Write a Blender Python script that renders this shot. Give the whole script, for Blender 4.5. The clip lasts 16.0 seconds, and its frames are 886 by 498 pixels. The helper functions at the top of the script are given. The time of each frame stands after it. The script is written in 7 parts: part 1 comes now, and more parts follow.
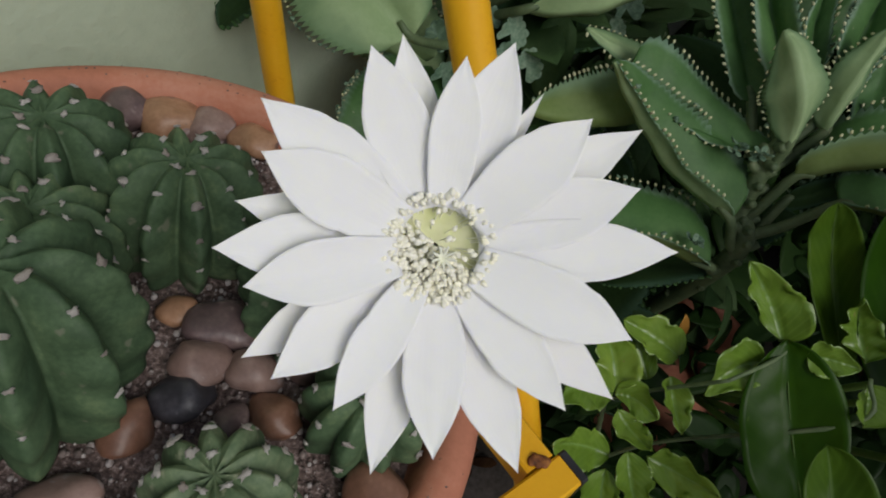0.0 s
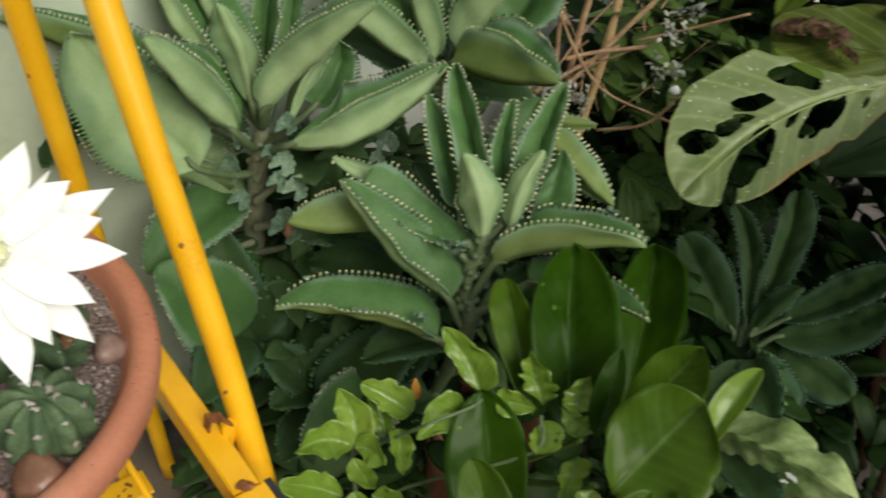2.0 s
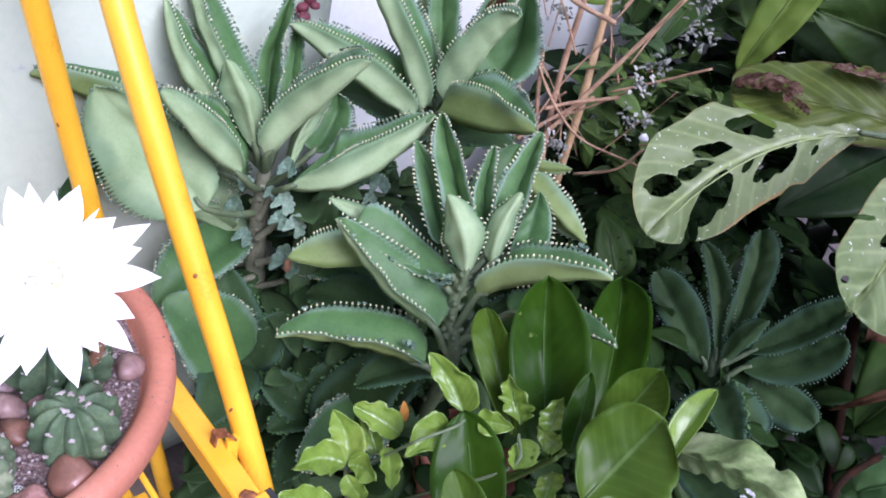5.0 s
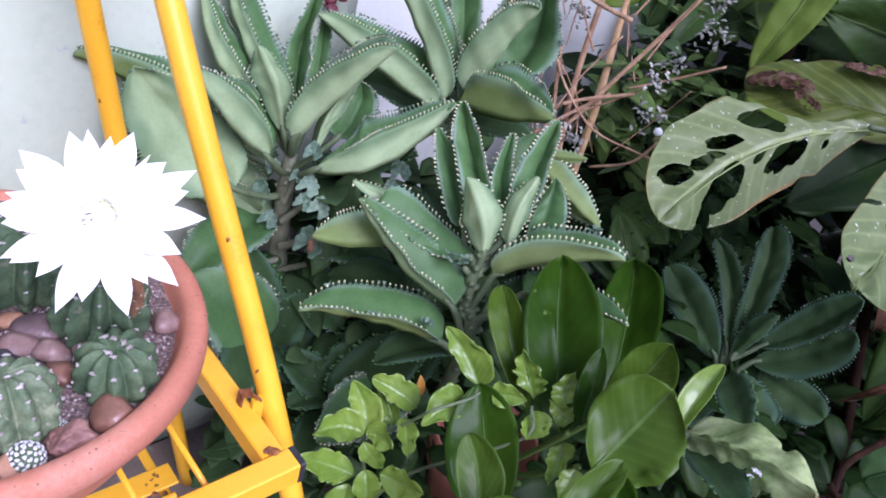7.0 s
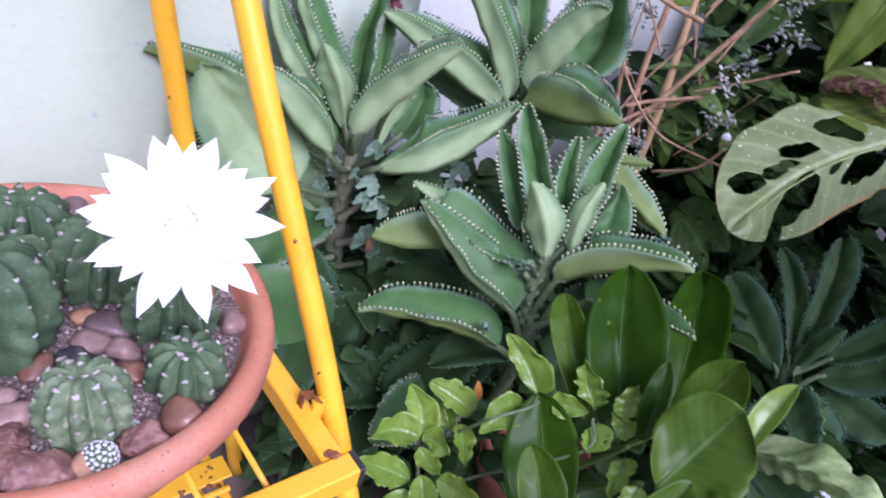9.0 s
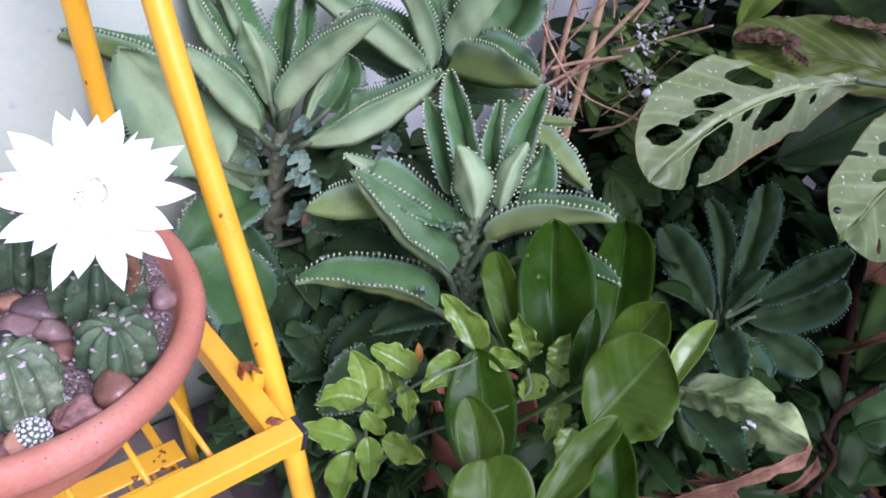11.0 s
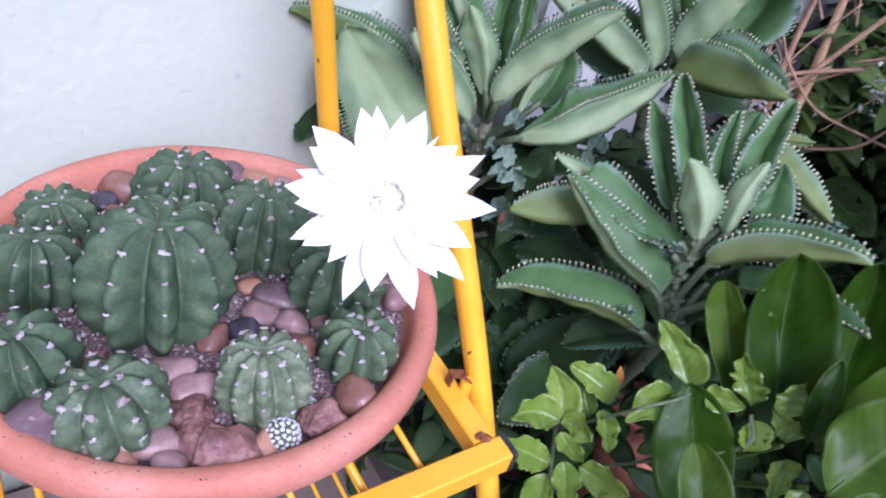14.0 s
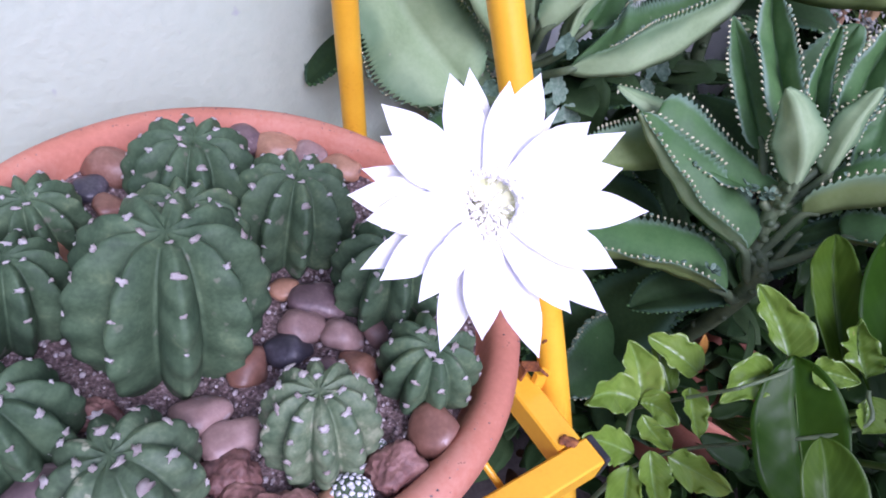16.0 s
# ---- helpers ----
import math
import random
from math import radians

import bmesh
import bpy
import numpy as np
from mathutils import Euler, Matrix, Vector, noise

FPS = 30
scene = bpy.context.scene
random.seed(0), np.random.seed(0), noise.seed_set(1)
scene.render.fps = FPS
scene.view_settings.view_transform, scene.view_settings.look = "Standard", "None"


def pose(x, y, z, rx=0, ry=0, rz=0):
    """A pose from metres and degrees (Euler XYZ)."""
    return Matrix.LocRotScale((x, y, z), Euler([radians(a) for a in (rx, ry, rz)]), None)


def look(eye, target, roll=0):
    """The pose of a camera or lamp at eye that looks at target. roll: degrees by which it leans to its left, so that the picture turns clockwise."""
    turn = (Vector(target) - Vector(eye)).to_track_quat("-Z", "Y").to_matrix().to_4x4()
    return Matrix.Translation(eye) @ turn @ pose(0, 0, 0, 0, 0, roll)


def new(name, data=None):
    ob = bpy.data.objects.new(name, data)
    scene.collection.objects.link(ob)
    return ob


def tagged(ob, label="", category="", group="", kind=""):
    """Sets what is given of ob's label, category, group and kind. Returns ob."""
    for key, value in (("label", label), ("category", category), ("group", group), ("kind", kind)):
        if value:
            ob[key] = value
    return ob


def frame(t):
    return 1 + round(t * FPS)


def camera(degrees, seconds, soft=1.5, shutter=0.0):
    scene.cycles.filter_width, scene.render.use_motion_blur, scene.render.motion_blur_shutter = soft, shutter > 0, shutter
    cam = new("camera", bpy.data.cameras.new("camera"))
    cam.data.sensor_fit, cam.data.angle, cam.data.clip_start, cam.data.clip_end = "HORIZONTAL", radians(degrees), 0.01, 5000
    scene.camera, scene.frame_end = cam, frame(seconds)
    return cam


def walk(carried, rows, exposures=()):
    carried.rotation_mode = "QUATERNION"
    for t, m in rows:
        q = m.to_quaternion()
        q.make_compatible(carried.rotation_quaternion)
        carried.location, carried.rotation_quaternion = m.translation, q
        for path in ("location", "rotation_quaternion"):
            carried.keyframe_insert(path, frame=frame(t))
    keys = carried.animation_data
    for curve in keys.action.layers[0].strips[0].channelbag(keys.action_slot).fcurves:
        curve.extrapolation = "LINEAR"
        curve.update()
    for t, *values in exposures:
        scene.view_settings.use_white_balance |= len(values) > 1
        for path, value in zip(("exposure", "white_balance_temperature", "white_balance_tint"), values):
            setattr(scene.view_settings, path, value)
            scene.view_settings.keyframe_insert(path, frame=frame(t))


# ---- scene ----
cam = camera(63.44, 16.0, soft=1.8, shutter=0.5)
# seconds, place in metres, turn in degrees
PATH = [
    (0.0, 0.0006, -0.0003, 0.7296, 39.80, -12.59, 2.32),
    (0.5, 0.0101, -0.0111, 0.7399, 41.23, -12.82, 2.31),
    (1.0, 0.0327, -0.0422, 0.7657, 45.23, -13.00, 1.12),
    (1.5, 0.0946, -0.0929, 0.8052, 49.66, -12.23, -0.62),
    (2.0, 0.1613, -0.1349, 0.8287, 52.38, -13.52, -2.47),
    (2.5, 0.1951, -0.1614, 0.8517, 54.56, -13.38, -5.81),
    (3.0, 0.2105, -0.1770, 0.8841, 59.80, -13.28, -8.39),
    (3.5, 0.2138, -0.1969, 0.8907, 60.51, -13.66, -10.10),
    (4.0, 0.1812, -0.2029, 0.8759, 58.33, -13.92, -5.43),
    (4.5, 0.1661, -0.1949, 0.8714, 56.91, -13.68, -3.22),
    (5.0, 0.1570, -0.1921, 0.8634, 55.70, -13.95, -2.88),
    (7.5, 0.1510, -0.2416, 0.8468, 56.36, -14.71, 0.28),
    (8.0, 0.1231, -0.2287, 0.8459, 55.68, -14.71, 2.99),
    (8.5, 0.1156, -0.2180, 0.8450, 55.39, -14.77, 3.18),
    (9.0, 0.1288, -0.2207, 0.8456, 54.95, -14.01, 2.37),
    (9.5, 0.1633, -0.2404, 0.8500, 54.43, -12.09, 0.09),
    (12.0, 0.1528, -0.2504, 0.8468, 54.77, -13.34, -3.28),
    (12.5, 0.1462, -0.2628, 0.8463, 54.70, -13.53, -1.29),
    (13.0, 0.1221, -0.2653, 0.8432, 54.85, -13.94, 2.04),
    (13.5, 0.0838, -0.2384, 0.8345, 53.57, -13.59, 5.40),
    (14.0, 0.0505, -0.1960, 0.8206, 50.56, -12.68, 8.28),
    (14.5, 0.0312, -0.1486, 0.7986, 47.30, -12.00, 8.85),
    (15.0, 0.0086, -0.1177, 0.7843, 45.36, -11.27, 8.31),
    (15.5, -0.0002, -0.1013, 0.7790, 44.83, -10.64, 6.73),
    (16.0, -0.0052, -0.0903, 0.7718, 44.35, -10.80, 6.00),
]
# the phone's automatic exposure, which opens as the bright flower leaves the view
EXPOSURES = [
    (0.0, -0.92, 6300, 8),
    (0.5, -0.88, 6300, 8),
    (1.0, -0.7, 6400, 7),
    (1.5, -0.45, 6700, 5),
    (2.0, -0.06, 6950, 4),
    (2.5, 0.58, 6500, 9),
    (3.0, 1.02, 5850, 19),
    (3.5, 1.1, 5650, 21),
    (4.0, 1.04, 5550, 30),
    (4.5, 0.86, 5350, 37),
    (5.0, 0.76, 5350, 36),
    (7.5, 0.58, 5300, 39),
    (9.0, 0.56, 5300, 40),
    (12.5, 0.56, 5250, 41),
    (14.0, 0.52, 5200, 42),
    (16.0, 0.38, 5200, 42),
]
walk(cam, [(t, pose(x, y, z, rx, ry, rz)) for t, x, y, z, rx, ry, rz in PATH], EXPOSURES)

# ---- light: open shade under a bright, hazy sky ----
world = bpy.data.worlds.new("sky")
scene.world = world
world.use_nodes = True
wn = world.node_tree
sky = wn.nodes.new("ShaderNodeTexSky")
sky.sky_type = "NISHITA"
sky.sun_disc = False
sky.sun_elevation = radians(45)
sky.sun_rotation = radians(151)
sky.air_density, sky.dust_density = 1.0, 4.0
wn.links.new(sky.outputs["Color"], wn.nodes["Background"].inputs["Color"])
wn.nodes["Background"].inputs["Strength"].default_value = 0.10
sun = new("sun", bpy.data.lights.new("sun", "SUN"))
sun.data.energy, sun.data.angle, sun.data.color = 2.6, radians(36), (1.0, 0.985, 0.965)
sun.matrix_world = look((1.1, -2.0, 2.3), (0, 0, 0))

RND = random.Random(7)


# ---- materials ----
def mat(name, stops, rough=0.6, scale=40.0, detail=6.0, bump=0.2, fine=400.0, spec=0.5, metal=0.0, island=0.0, sss=0.0, trans=0.0, stretch=(1, 1, 1), depth=0.002, edge=None, mid=None, specks=None, veins=None, ribs=None):
    """A surface with colours that vary at two scales, and a fine relief. stops: (position, colour) of its colour ramp.
    edge, mid: (colour, from, to, uneven), a leaf's pigment towards its margin or its midrib; specks: (colour, scale, share);
    veins: (colour, count, slant, thickness, share), a leaf's side veins; ribs: (count, height), fine lengthwise ribs."""
    m = bpy.data.materials.new(name)
    m.use_nodes = True
    nt = m.node_tree
    b = nt.nodes["Principled BSDF"]
    co = nt.nodes.new("ShaderNodeTexCoord")
    mp = nt.nodes.new("ShaderNodeMapping")
    mp.inputs["Scale"].default_value = stretch
    nt.links.new(co.outputs["Object"], mp.inputs["Vector"])
    n1, n2 = nt.nodes.new("ShaderNodeTexNoise"), nt.nodes.new("ShaderNodeTexNoise")
    for n, s in ((n1, scale), (n2, fine)):
        n.inputs["Scale"].default_value = s
        n.inputs["Detail"].default_value = detail
        nt.links.new(mp.outputs["Vector"], n.inputs["Vector"])
    mix = nt.nodes.new("ShaderNodeMath")
    mix.operation = "MULTIPLY_ADD"
    mix.inputs[1].default_value = 0.3
    nt.links.new(n2.outputs["Fac"], mix.inputs[0])
    sc = nt.nodes.new("ShaderNodeMath")
    sc.operation = "MULTIPLY"
    sc.inputs[1].default_value = 0.7
    nt.links.new(n1.outputs["Fac"], sc.inputs[0])
    nt.links.new(sc.outputs[0], mix.inputs[2])
    fac = mix.outputs[0]
    if island:
        ob, geo = nt.nodes.new("ShaderNodeObjectInfo"), nt.nodes.new("ShaderNodeNewGeometry")
        a = nt.nodes.new("ShaderNodeMath")
        a.operation = "ADD"
        nt.links.new(ob.outputs["Random"], a.inputs[0])
        nt.links.new(geo.outputs["Random Per Island"], a.inputs[1])
        c = nt.nodes.new("ShaderNodeMath")
        c.operation = "MULTIPLY_ADD"
        c.inputs[1].default_value = island
        nt.links.new(a.outputs[0], c.inputs[0])
        d = nt.nodes.new("ShaderNodeMath")
        d.operation = "SUBTRACT"
        d.inputs[1].default_value = island
        nt.links.new(fac, d.inputs[0])
        nt.links.new(d.outputs[0], c.inputs[2])
        fac = c.outputs[0]
    ramp = nt.nodes.new("ShaderNodeValToRGB")
    els = ramp.color_ramp.elements
    while len(els) < len(stops):
        els.new(0.5)
    for e, (p, col) in zip(els, stops):
        e.position, e.color = p, (*col, 1)
    nt.links.new(fac, ramp.inputs["Fac"])
    colour = ramp.outputs["Color"]

    def blend(share, col):
        mx = nt.nodes.new("ShaderNodeMix")
        mx.data_type = "RGBA"
        mx.inputs["B"].default_value = (*col, 1)
        nt.links.new(share, mx.inputs["Factor"])
        nt.links.new(colour, mx.inputs["A"])
        return mx.outputs["Result"]

    for spec_, flip in ((edge, False), (mid, True)):
        if spec_:
            col, lo, hi, uneven = spec_
            sp = nt.nodes.new("ShaderNodeSeparateXYZ")
            nt.links.new(co.outputs["UV"], sp.inputs[0])
            ma = nt.nodes.new("ShaderNodeMath")
            ma.operation = "MULTIPLY_ADD"
            ma.inputs[1].default_value = uneven
            nt.links.new(n1.outputs["Fac"], ma.inputs[0])
            nt.links.new(sp.outputs["Y"], ma.inputs[2])
            mr = nt.nodes.new("ShaderNodeMapRange")
            mr.interpolation_type = "SMOOTHSTEP"
            for key, value in (("From Min", lo + uneven / 2), ("From Max", hi + uneven / 2), ("To Min", 1.0 if flip else 0.0), ("To Max", 0.0 if flip else 1.0)):
                mr.inputs[key].default_value = value
            nt.links.new(ma.outputs[0], mr.inputs["Value"])
            colour = blend(mr.outputs["Result"], col)
    if veins:
        col, count, slant, thin, share = veins
        sp = nt.nodes.new("ShaderNodeSeparateXYZ")
        nt.links.new(co.outputs["UV"], sp.inputs[0])

        def calc(op, a, b, c=None):
            q = nt.nodes.new("ShaderNodeMath")
            q.operation = op
            for k, x in enumerate((a, b, c)):
                if x is not None:
                    if isinstance(x, (int, float)):
                        q.inputs[k].default_value = x
                    else:
                        nt.links.new(x, q.inputs[k])
            return q.outputs[0]

        along = calc("MULTIPLY_ADD", sp.outputs["Y"], -slant, sp.outputs["X"])
        along = calc("MULTIPLY_ADD", n1.outputs["Fac"], 0.35 / count, along)
        saw = calc("PINGPONG", calc("MULTIPLY", along, count), 0.5)
        mr = nt.nodes.new("ShaderNodeMapRange")
        mr.interpolation_type = "SMOOTHSTEP"
        for key, value in (("From Min", 0.0), ("From Max", thin), ("To Min", share), ("To Max", 0.0)):
            mr.inputs[key].default_value = value
        nt.links.new(saw, mr.inputs["Value"])
        colour = blend(mr.outputs["Result"], col)
    if specks:
        col, size, share = specks
        vo = nt.nodes.new("ShaderNodeTexNoise")
        vo.inputs["Scale"].default_value = size
        vo.inputs["Detail"].default_value = 3.0
        nt.links.new(mp.outputs["Vector"], vo.inputs["Vector"])
        mr = nt.nodes.new("ShaderNodeMapRange")
        mr.inputs["From Min"].default_value, mr.inputs["From Max"].default_value = share, share + 0.05
        nt.links.new(vo.outputs["Fac"], mr.inputs["Value"])
        colour = blend(mr.outputs["Result"], col)
    nt.links.new(colour, b.inputs["Base Color"])
    b.inputs["Roughness"].default_value = rough
    b.inputs["Specular IOR Level"].default_value = spec
    b.inputs["Metallic"].default_value = metal
    if sss:
        b.inputs["Subsurface Weight"].default_value = sss
        b.inputs["Subsurface Radius"].default_value = (0.004, 0.004, 0.003)
    if bump:
        bp = nt.nodes.new("ShaderNodeBump")
        bp.inputs["Strength"].default_value = bump
        bp.inputs["Distance"].default_value = depth
        height = fac if not island else mix.outputs[0]
        if ribs:
            sp = nt.nodes.new("ShaderNodeSeparateXYZ")
            nt.links.new(co.outputs["UV"], sp.inputs[0])
            sn, ad = nt.nodes.new("ShaderNodeMath"), nt.nodes.new("ShaderNodeMath")
            sn.operation, ad.operation = "SINE", "MULTIPLY_ADD"
            ad.inputs[1].default_value = ribs[1]
            ml = nt.nodes.new("ShaderNodeMath")
            ml.operation = "MULTIPLY"
            ml.inputs[1].default_value = ribs[0]
            nt.links.new(sp.outputs["Y"], ml.inputs[0])
            nt.links.new(ml.outputs[0], sn.inputs[0])
            nt.links.new(sn.outputs[0], ad.inputs[0])
            nt.links.new(height, ad.inputs[2])
            height = ad.outputs[0]
        nt.links.new(height, bp.inputs["Height"])
        nt.links.new(bp.outputs["Normal"], b.inputs["Normal"])
    if trans:
        tr, ad = nt.nodes.new("ShaderNodeBsdfTranslucent"), nt.nodes.new("ShaderNodeMixShader")
        ad.inputs["Fac"].default_value = trans
        nt.links.new(colour, tr.inputs["Color"])
        nt.links.new(b.outputs["BSDF"], ad.inputs[1])
        nt.links.new(tr.outputs["BSDF"], ad.inputs[2])
        nt.links.new(ad.outputs["Shader"], nt.nodes["Material Output"].inputs["Surface"])
    return m


WALL = mat("wall_paint", [(0.25, (0.3916, 0.4774, 0.353)), (0.5, (0.4682, 0.5508, 0.4169)), (0.75, (0.5192, 0.5967, 0.4582))], 0.75, 5, bump=1.0, fine=90, depth=0.0052, specks=((0.40, 0.44, 0.41), 34, 0.70))
WALL_B = mat("wall_plaster", [(0.25, (0.5, 0.55, 0.4929)), (0.75, (0.66, 0.7, 0.6324))], 0.85, 7, bump=0.5, fine=110)
EARTH = mat("packed_earth", [(0.3, (0.022, 0.018, 0.015)), (0.5, (0.06, 0.05, 0.044)), (0.7, (0.13, 0.11, 0.10))], 0.9, 9, bump=0.7, fine=160, depth=0.006)
SOIL = mat("gritty_soil", [(0.3, (0.04425, 0.03168, 0.02858)), (0.44, (0.1195, 0.08316, 0.07372)), (0.56, (0.2389, 0.1703, 0.1542)), (0.68, (0.5487, 0.4514, 0.4289))], 0.9, 420, bump=1.0, fine=1500, depth=0.003)
CONCRETE = mat("worn_concrete", [(0.3, (0.0982, 0.076, 0.0614)), (0.5, (0.1391, 0.1081, 0.0877)), (0.7, (0.18, 0.1419, 0.114))], 0.85, 6, bump=0.5, fine=140, specks=((0.2, 0.185, 0.17), 30, 0.66))
GRIT = mat("grit", [(0.2, (0.06, 0.047, 0.043)), (0.45, (0.15, 0.115, 0.105)), (0.65, (0.25, 0.20, 0.185)), (0.85, (0.52, 0.47, 0.46))], 0.85, 300, bump=0.4, island=0.55)
STRAW = mat("straw_stalk", [(0.25, (0.253, 0.161, 0.069)), (0.5, (0.414, 0.276, 0.1265)), (0.75, (0.552, 0.4025, 0.2185))], 0.7, 50, bump=0.4, fine=260)
CLAY = mat("terracotta", [(0.25, (0.336, 0.1214, 0.0693)), (0.5, (0.4704, 0.1822, 0.1096)), (0.72, (0.56, 0.276, 0.1901))], 0.72, 14, bump=0.25, fine=260, depth=0.0012, specks=((0.20, 0.09, 0.055), 260, 0.69))
YELLOW = mat("yellow_enamel", [(0.28, (0.62, 0.27, 0.01)), (0.4, (0.78, 0.40, 0.012)), (0.7, (0.84, 0.47, 0.02))], 0.32, 22, bump=0.08, fine=300, depth=0.001)
RUST = mat("rust", [(0.3, (0.05, 0.018, 0.01)), (0.5, (0.20, 0.07, 0.02)), (0.7, (0.42, 0.18, 0.04))], 0.85, 140, bump=0.8, fine=600)
BLACK = mat("black_plastic", [(0.3, (0.012, 0.012, 0.016)), (0.7, (0.03, 0.03, 0.036))], 0.5, 80, bump=0.1)
PETAL = mat("white_petal", [(0.2, (0.90, 0.90, 0.895)), (0.5, (0.94, 0.94, 0.937)), (0.8, (0.955, 0.955, 0.953))], 0.6, 30, bump=0.25, fine=90, sss=0.5, trans=0.10, spec=0.15, depth=0.0006, ribs=(34, 0.03))
SEPAL = mat("greenish_sepal", [(0.3, (0.50, 0.55, 0.36)), (0.6, (0.74, 0.74, 0.62)), (0.8, (0.50, 0.34, 0.26))], 0.6, 60, bump=0.2, trans=0.2)
STAMEN = mat("stamen", [(0.3, (0.88, 0.89, 0.72)), (0.6, (0.93, 0.93, 0.84))], 0.6, 200, bump=0)
ANTHER = mat("anther", [(0.3, (0.95, 0.91, 0.72)), (0.7, (0.96, 0.94, 0.84))], 0.75, 300, bump=0, sss=0.3)
THROAT = mat("throat", [(0.3, (0.72, 0.75, 0.38)), (0.7, (0.88, 0.88, 0.62))], 0.6, 100, bump=0.1, sss=0.3)
TUBE = mat("flower_tube", [(0.3, (0.16, 0.07, 0.035)), (0.5, (0.30, 0.15, 0.08)), (0.7, (0.22, 0.2, 0.09))], 0.75, 120, bump=0.6, fine=500)
CACTUS = mat("cactus_skin", [(0.25, (0.02755, 0.04926, 0.02702)), (0.45, (0.0531, 0.08973, 0.04632)), (0.6, (0.084, 0.1333, 0.06903)), (0.8, (0.1739, 0.2298, 0.114))], 0.55, 55, bump=0.35, fine=420, island=0.14, depth=0.0008, spec=0.16, specks=((0.14, 0.155, 0.105), 90, 0.66))
CACTUS_L = mat("pale_cactus_skin", [(0.25, (0.03845, 0.06206, 0.03366)), (0.46, (0.08059, 0.125, 0.06542)), (0.6, (0.1412, 0.1902, 0.1039)), (0.78, (0.3024, 0.3304, 0.2079))], 0.55, 60, bump=0.35, fine=420, island=0.12, depth=0.0008, spec=0.25, specks=((0.27, 0.29, 0.19), 95, 0.63))
WOOL = mat("areole_wool", [(0.3, (0.30, 0.23, 0.20)), (0.5, (0.56, 0.48, 0.43)), (0.7, (0.84, 0.79, 0.74))], 0.95, 300, bump=0.8, fine=900, island=0.3)
WHITE_SPINE = mat("white_spine_comb", [(0.3, (0.527, 0.527, 0.51)), (0.7, (0.7225, 0.7225, 0.714))], 0.8, 300, bump=0.3)
STONE = mat("rough_stone", [(0.25, (0.0709, 0.03774, 0.03254)), (0.45, (0.2011, 0.09996, 0.07969)), (0.6, (0.3313, 0.1889, 0.148)), (0.78, (0.6151, 0.4884, 0.449))], 0.55, 60, bump=1.0, fine=300, island=0.25, depth=0.003)
K_TOP = mat("kalanchoe_leaf_face", [(0.25, (0.04296, 0.1061, 0.02962)), (0.5, (0.06587, 0.1515, 0.04394)), (0.75, (0.09739, 0.1969, 0.05967))], 0.55, 28, bump=0.3, fine=240, island=0.1, trans=0.16, depth=0.001, spec=0.35, edge=((0.17, 0.27, 0.18), 0.78, 1.02, 0.35), specks=((0.24, 0.26, 0.16), 130, 0.72))
K_BACK = mat("kalanchoe_leaf_back", [(0.25, (0.1961, 0.2917, 0.1316)), (0.5, (0.2748, 0.3862, 0.1889)), (0.7, (0.3269, 0.4414, 0.2288)), (0.85, (0.3269, 0.3706, 0.2118))], 0.6, 26, bump=0.3, fine=240, island=0.12, trans=0.16, depth=0.001, spec=0.3, edge=((0.14, 0.235, 0.11), 0.45, 0.95, 0.8), specks=((0.40, 0.37, 0.29), 90, 0.72))
K_LIME = mat("yellowish_leaf_back", [(0.25, (0.1131, 0.1763, 0.04309)), (0.5, (0.167, 0.237, 0.06893)), (0.75, (0.2101, 0.2796, 0.1034))], 0.55, 14, bump=0.15, fine=240, island=0.12, trans=0.16, depth=0.001, spec=0.3, edge=((0.20, 0.31, 0.17), 0.55, 1.0, 0.5))
# darker copy of K_TOP, with the shade low among the leaves in its colour
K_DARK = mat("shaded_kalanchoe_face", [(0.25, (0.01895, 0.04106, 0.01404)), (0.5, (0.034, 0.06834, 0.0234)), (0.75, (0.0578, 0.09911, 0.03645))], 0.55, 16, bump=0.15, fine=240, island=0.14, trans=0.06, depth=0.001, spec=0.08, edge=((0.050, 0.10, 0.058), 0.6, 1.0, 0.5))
BUDS = mat("plantlet", [(0.3, (0.306, 0.324, 0.1575)), (0.5, (0.468, 0.468, 0.27)), (0.7, (0.576, 0.576, 0.375))], 0.7, 200, bump=0.2, island=0.2)
BUDS_B = mat("bluish_plantlet", [(0.3, (0.05744, 0.1109, 0.06854)), (0.5, (0.1053, 0.1774, 0.1114)), (0.7, (0.1724, 0.2439, 0.1627))], 0.65, 200, bump=0.2, island=0.25)
STEM = mat("green_stem", [(0.3, (0.049, 0.084, 0.035)), (0.6, (0.112, 0.154, 0.07)), (0.8, (0.175, 0.168, 0.098))], 0.6, 60, bump=0.4, fine=260)
PALE_STEM = mat("pale_stem", [(0.3, (0.10, 0.115, 0.065)), (0.55, (0.19, 0.205, 0.125)), (0.8, (0.28, 0.27, 0.19))], 0.7, 50, bump=0.5, fine=260, specks=((0.10, 0.075, 0.05), 110, 0.66))
GLOSSY = mat("glossy_leaf", [(0.25, (0.009315, 0.0315, 0.001154)), (0.5, (0.01759, 0.0527, 0.001924)), (0.75, (0.03105, 0.07754, 0.003462))], 0.33, 9, bump=0.5, fine=60, island=0.14, trans=0.06, depth=0.002, spec=0.12, veins=((0.03, 0.075, 0.006), 9, 0.35, 0.3, 0.14), mid=((0.028, 0.07, 0.01), 0.01, 0.06, 0.02), specks=((0.09, 0.14, 0.03), 70, 0.70))
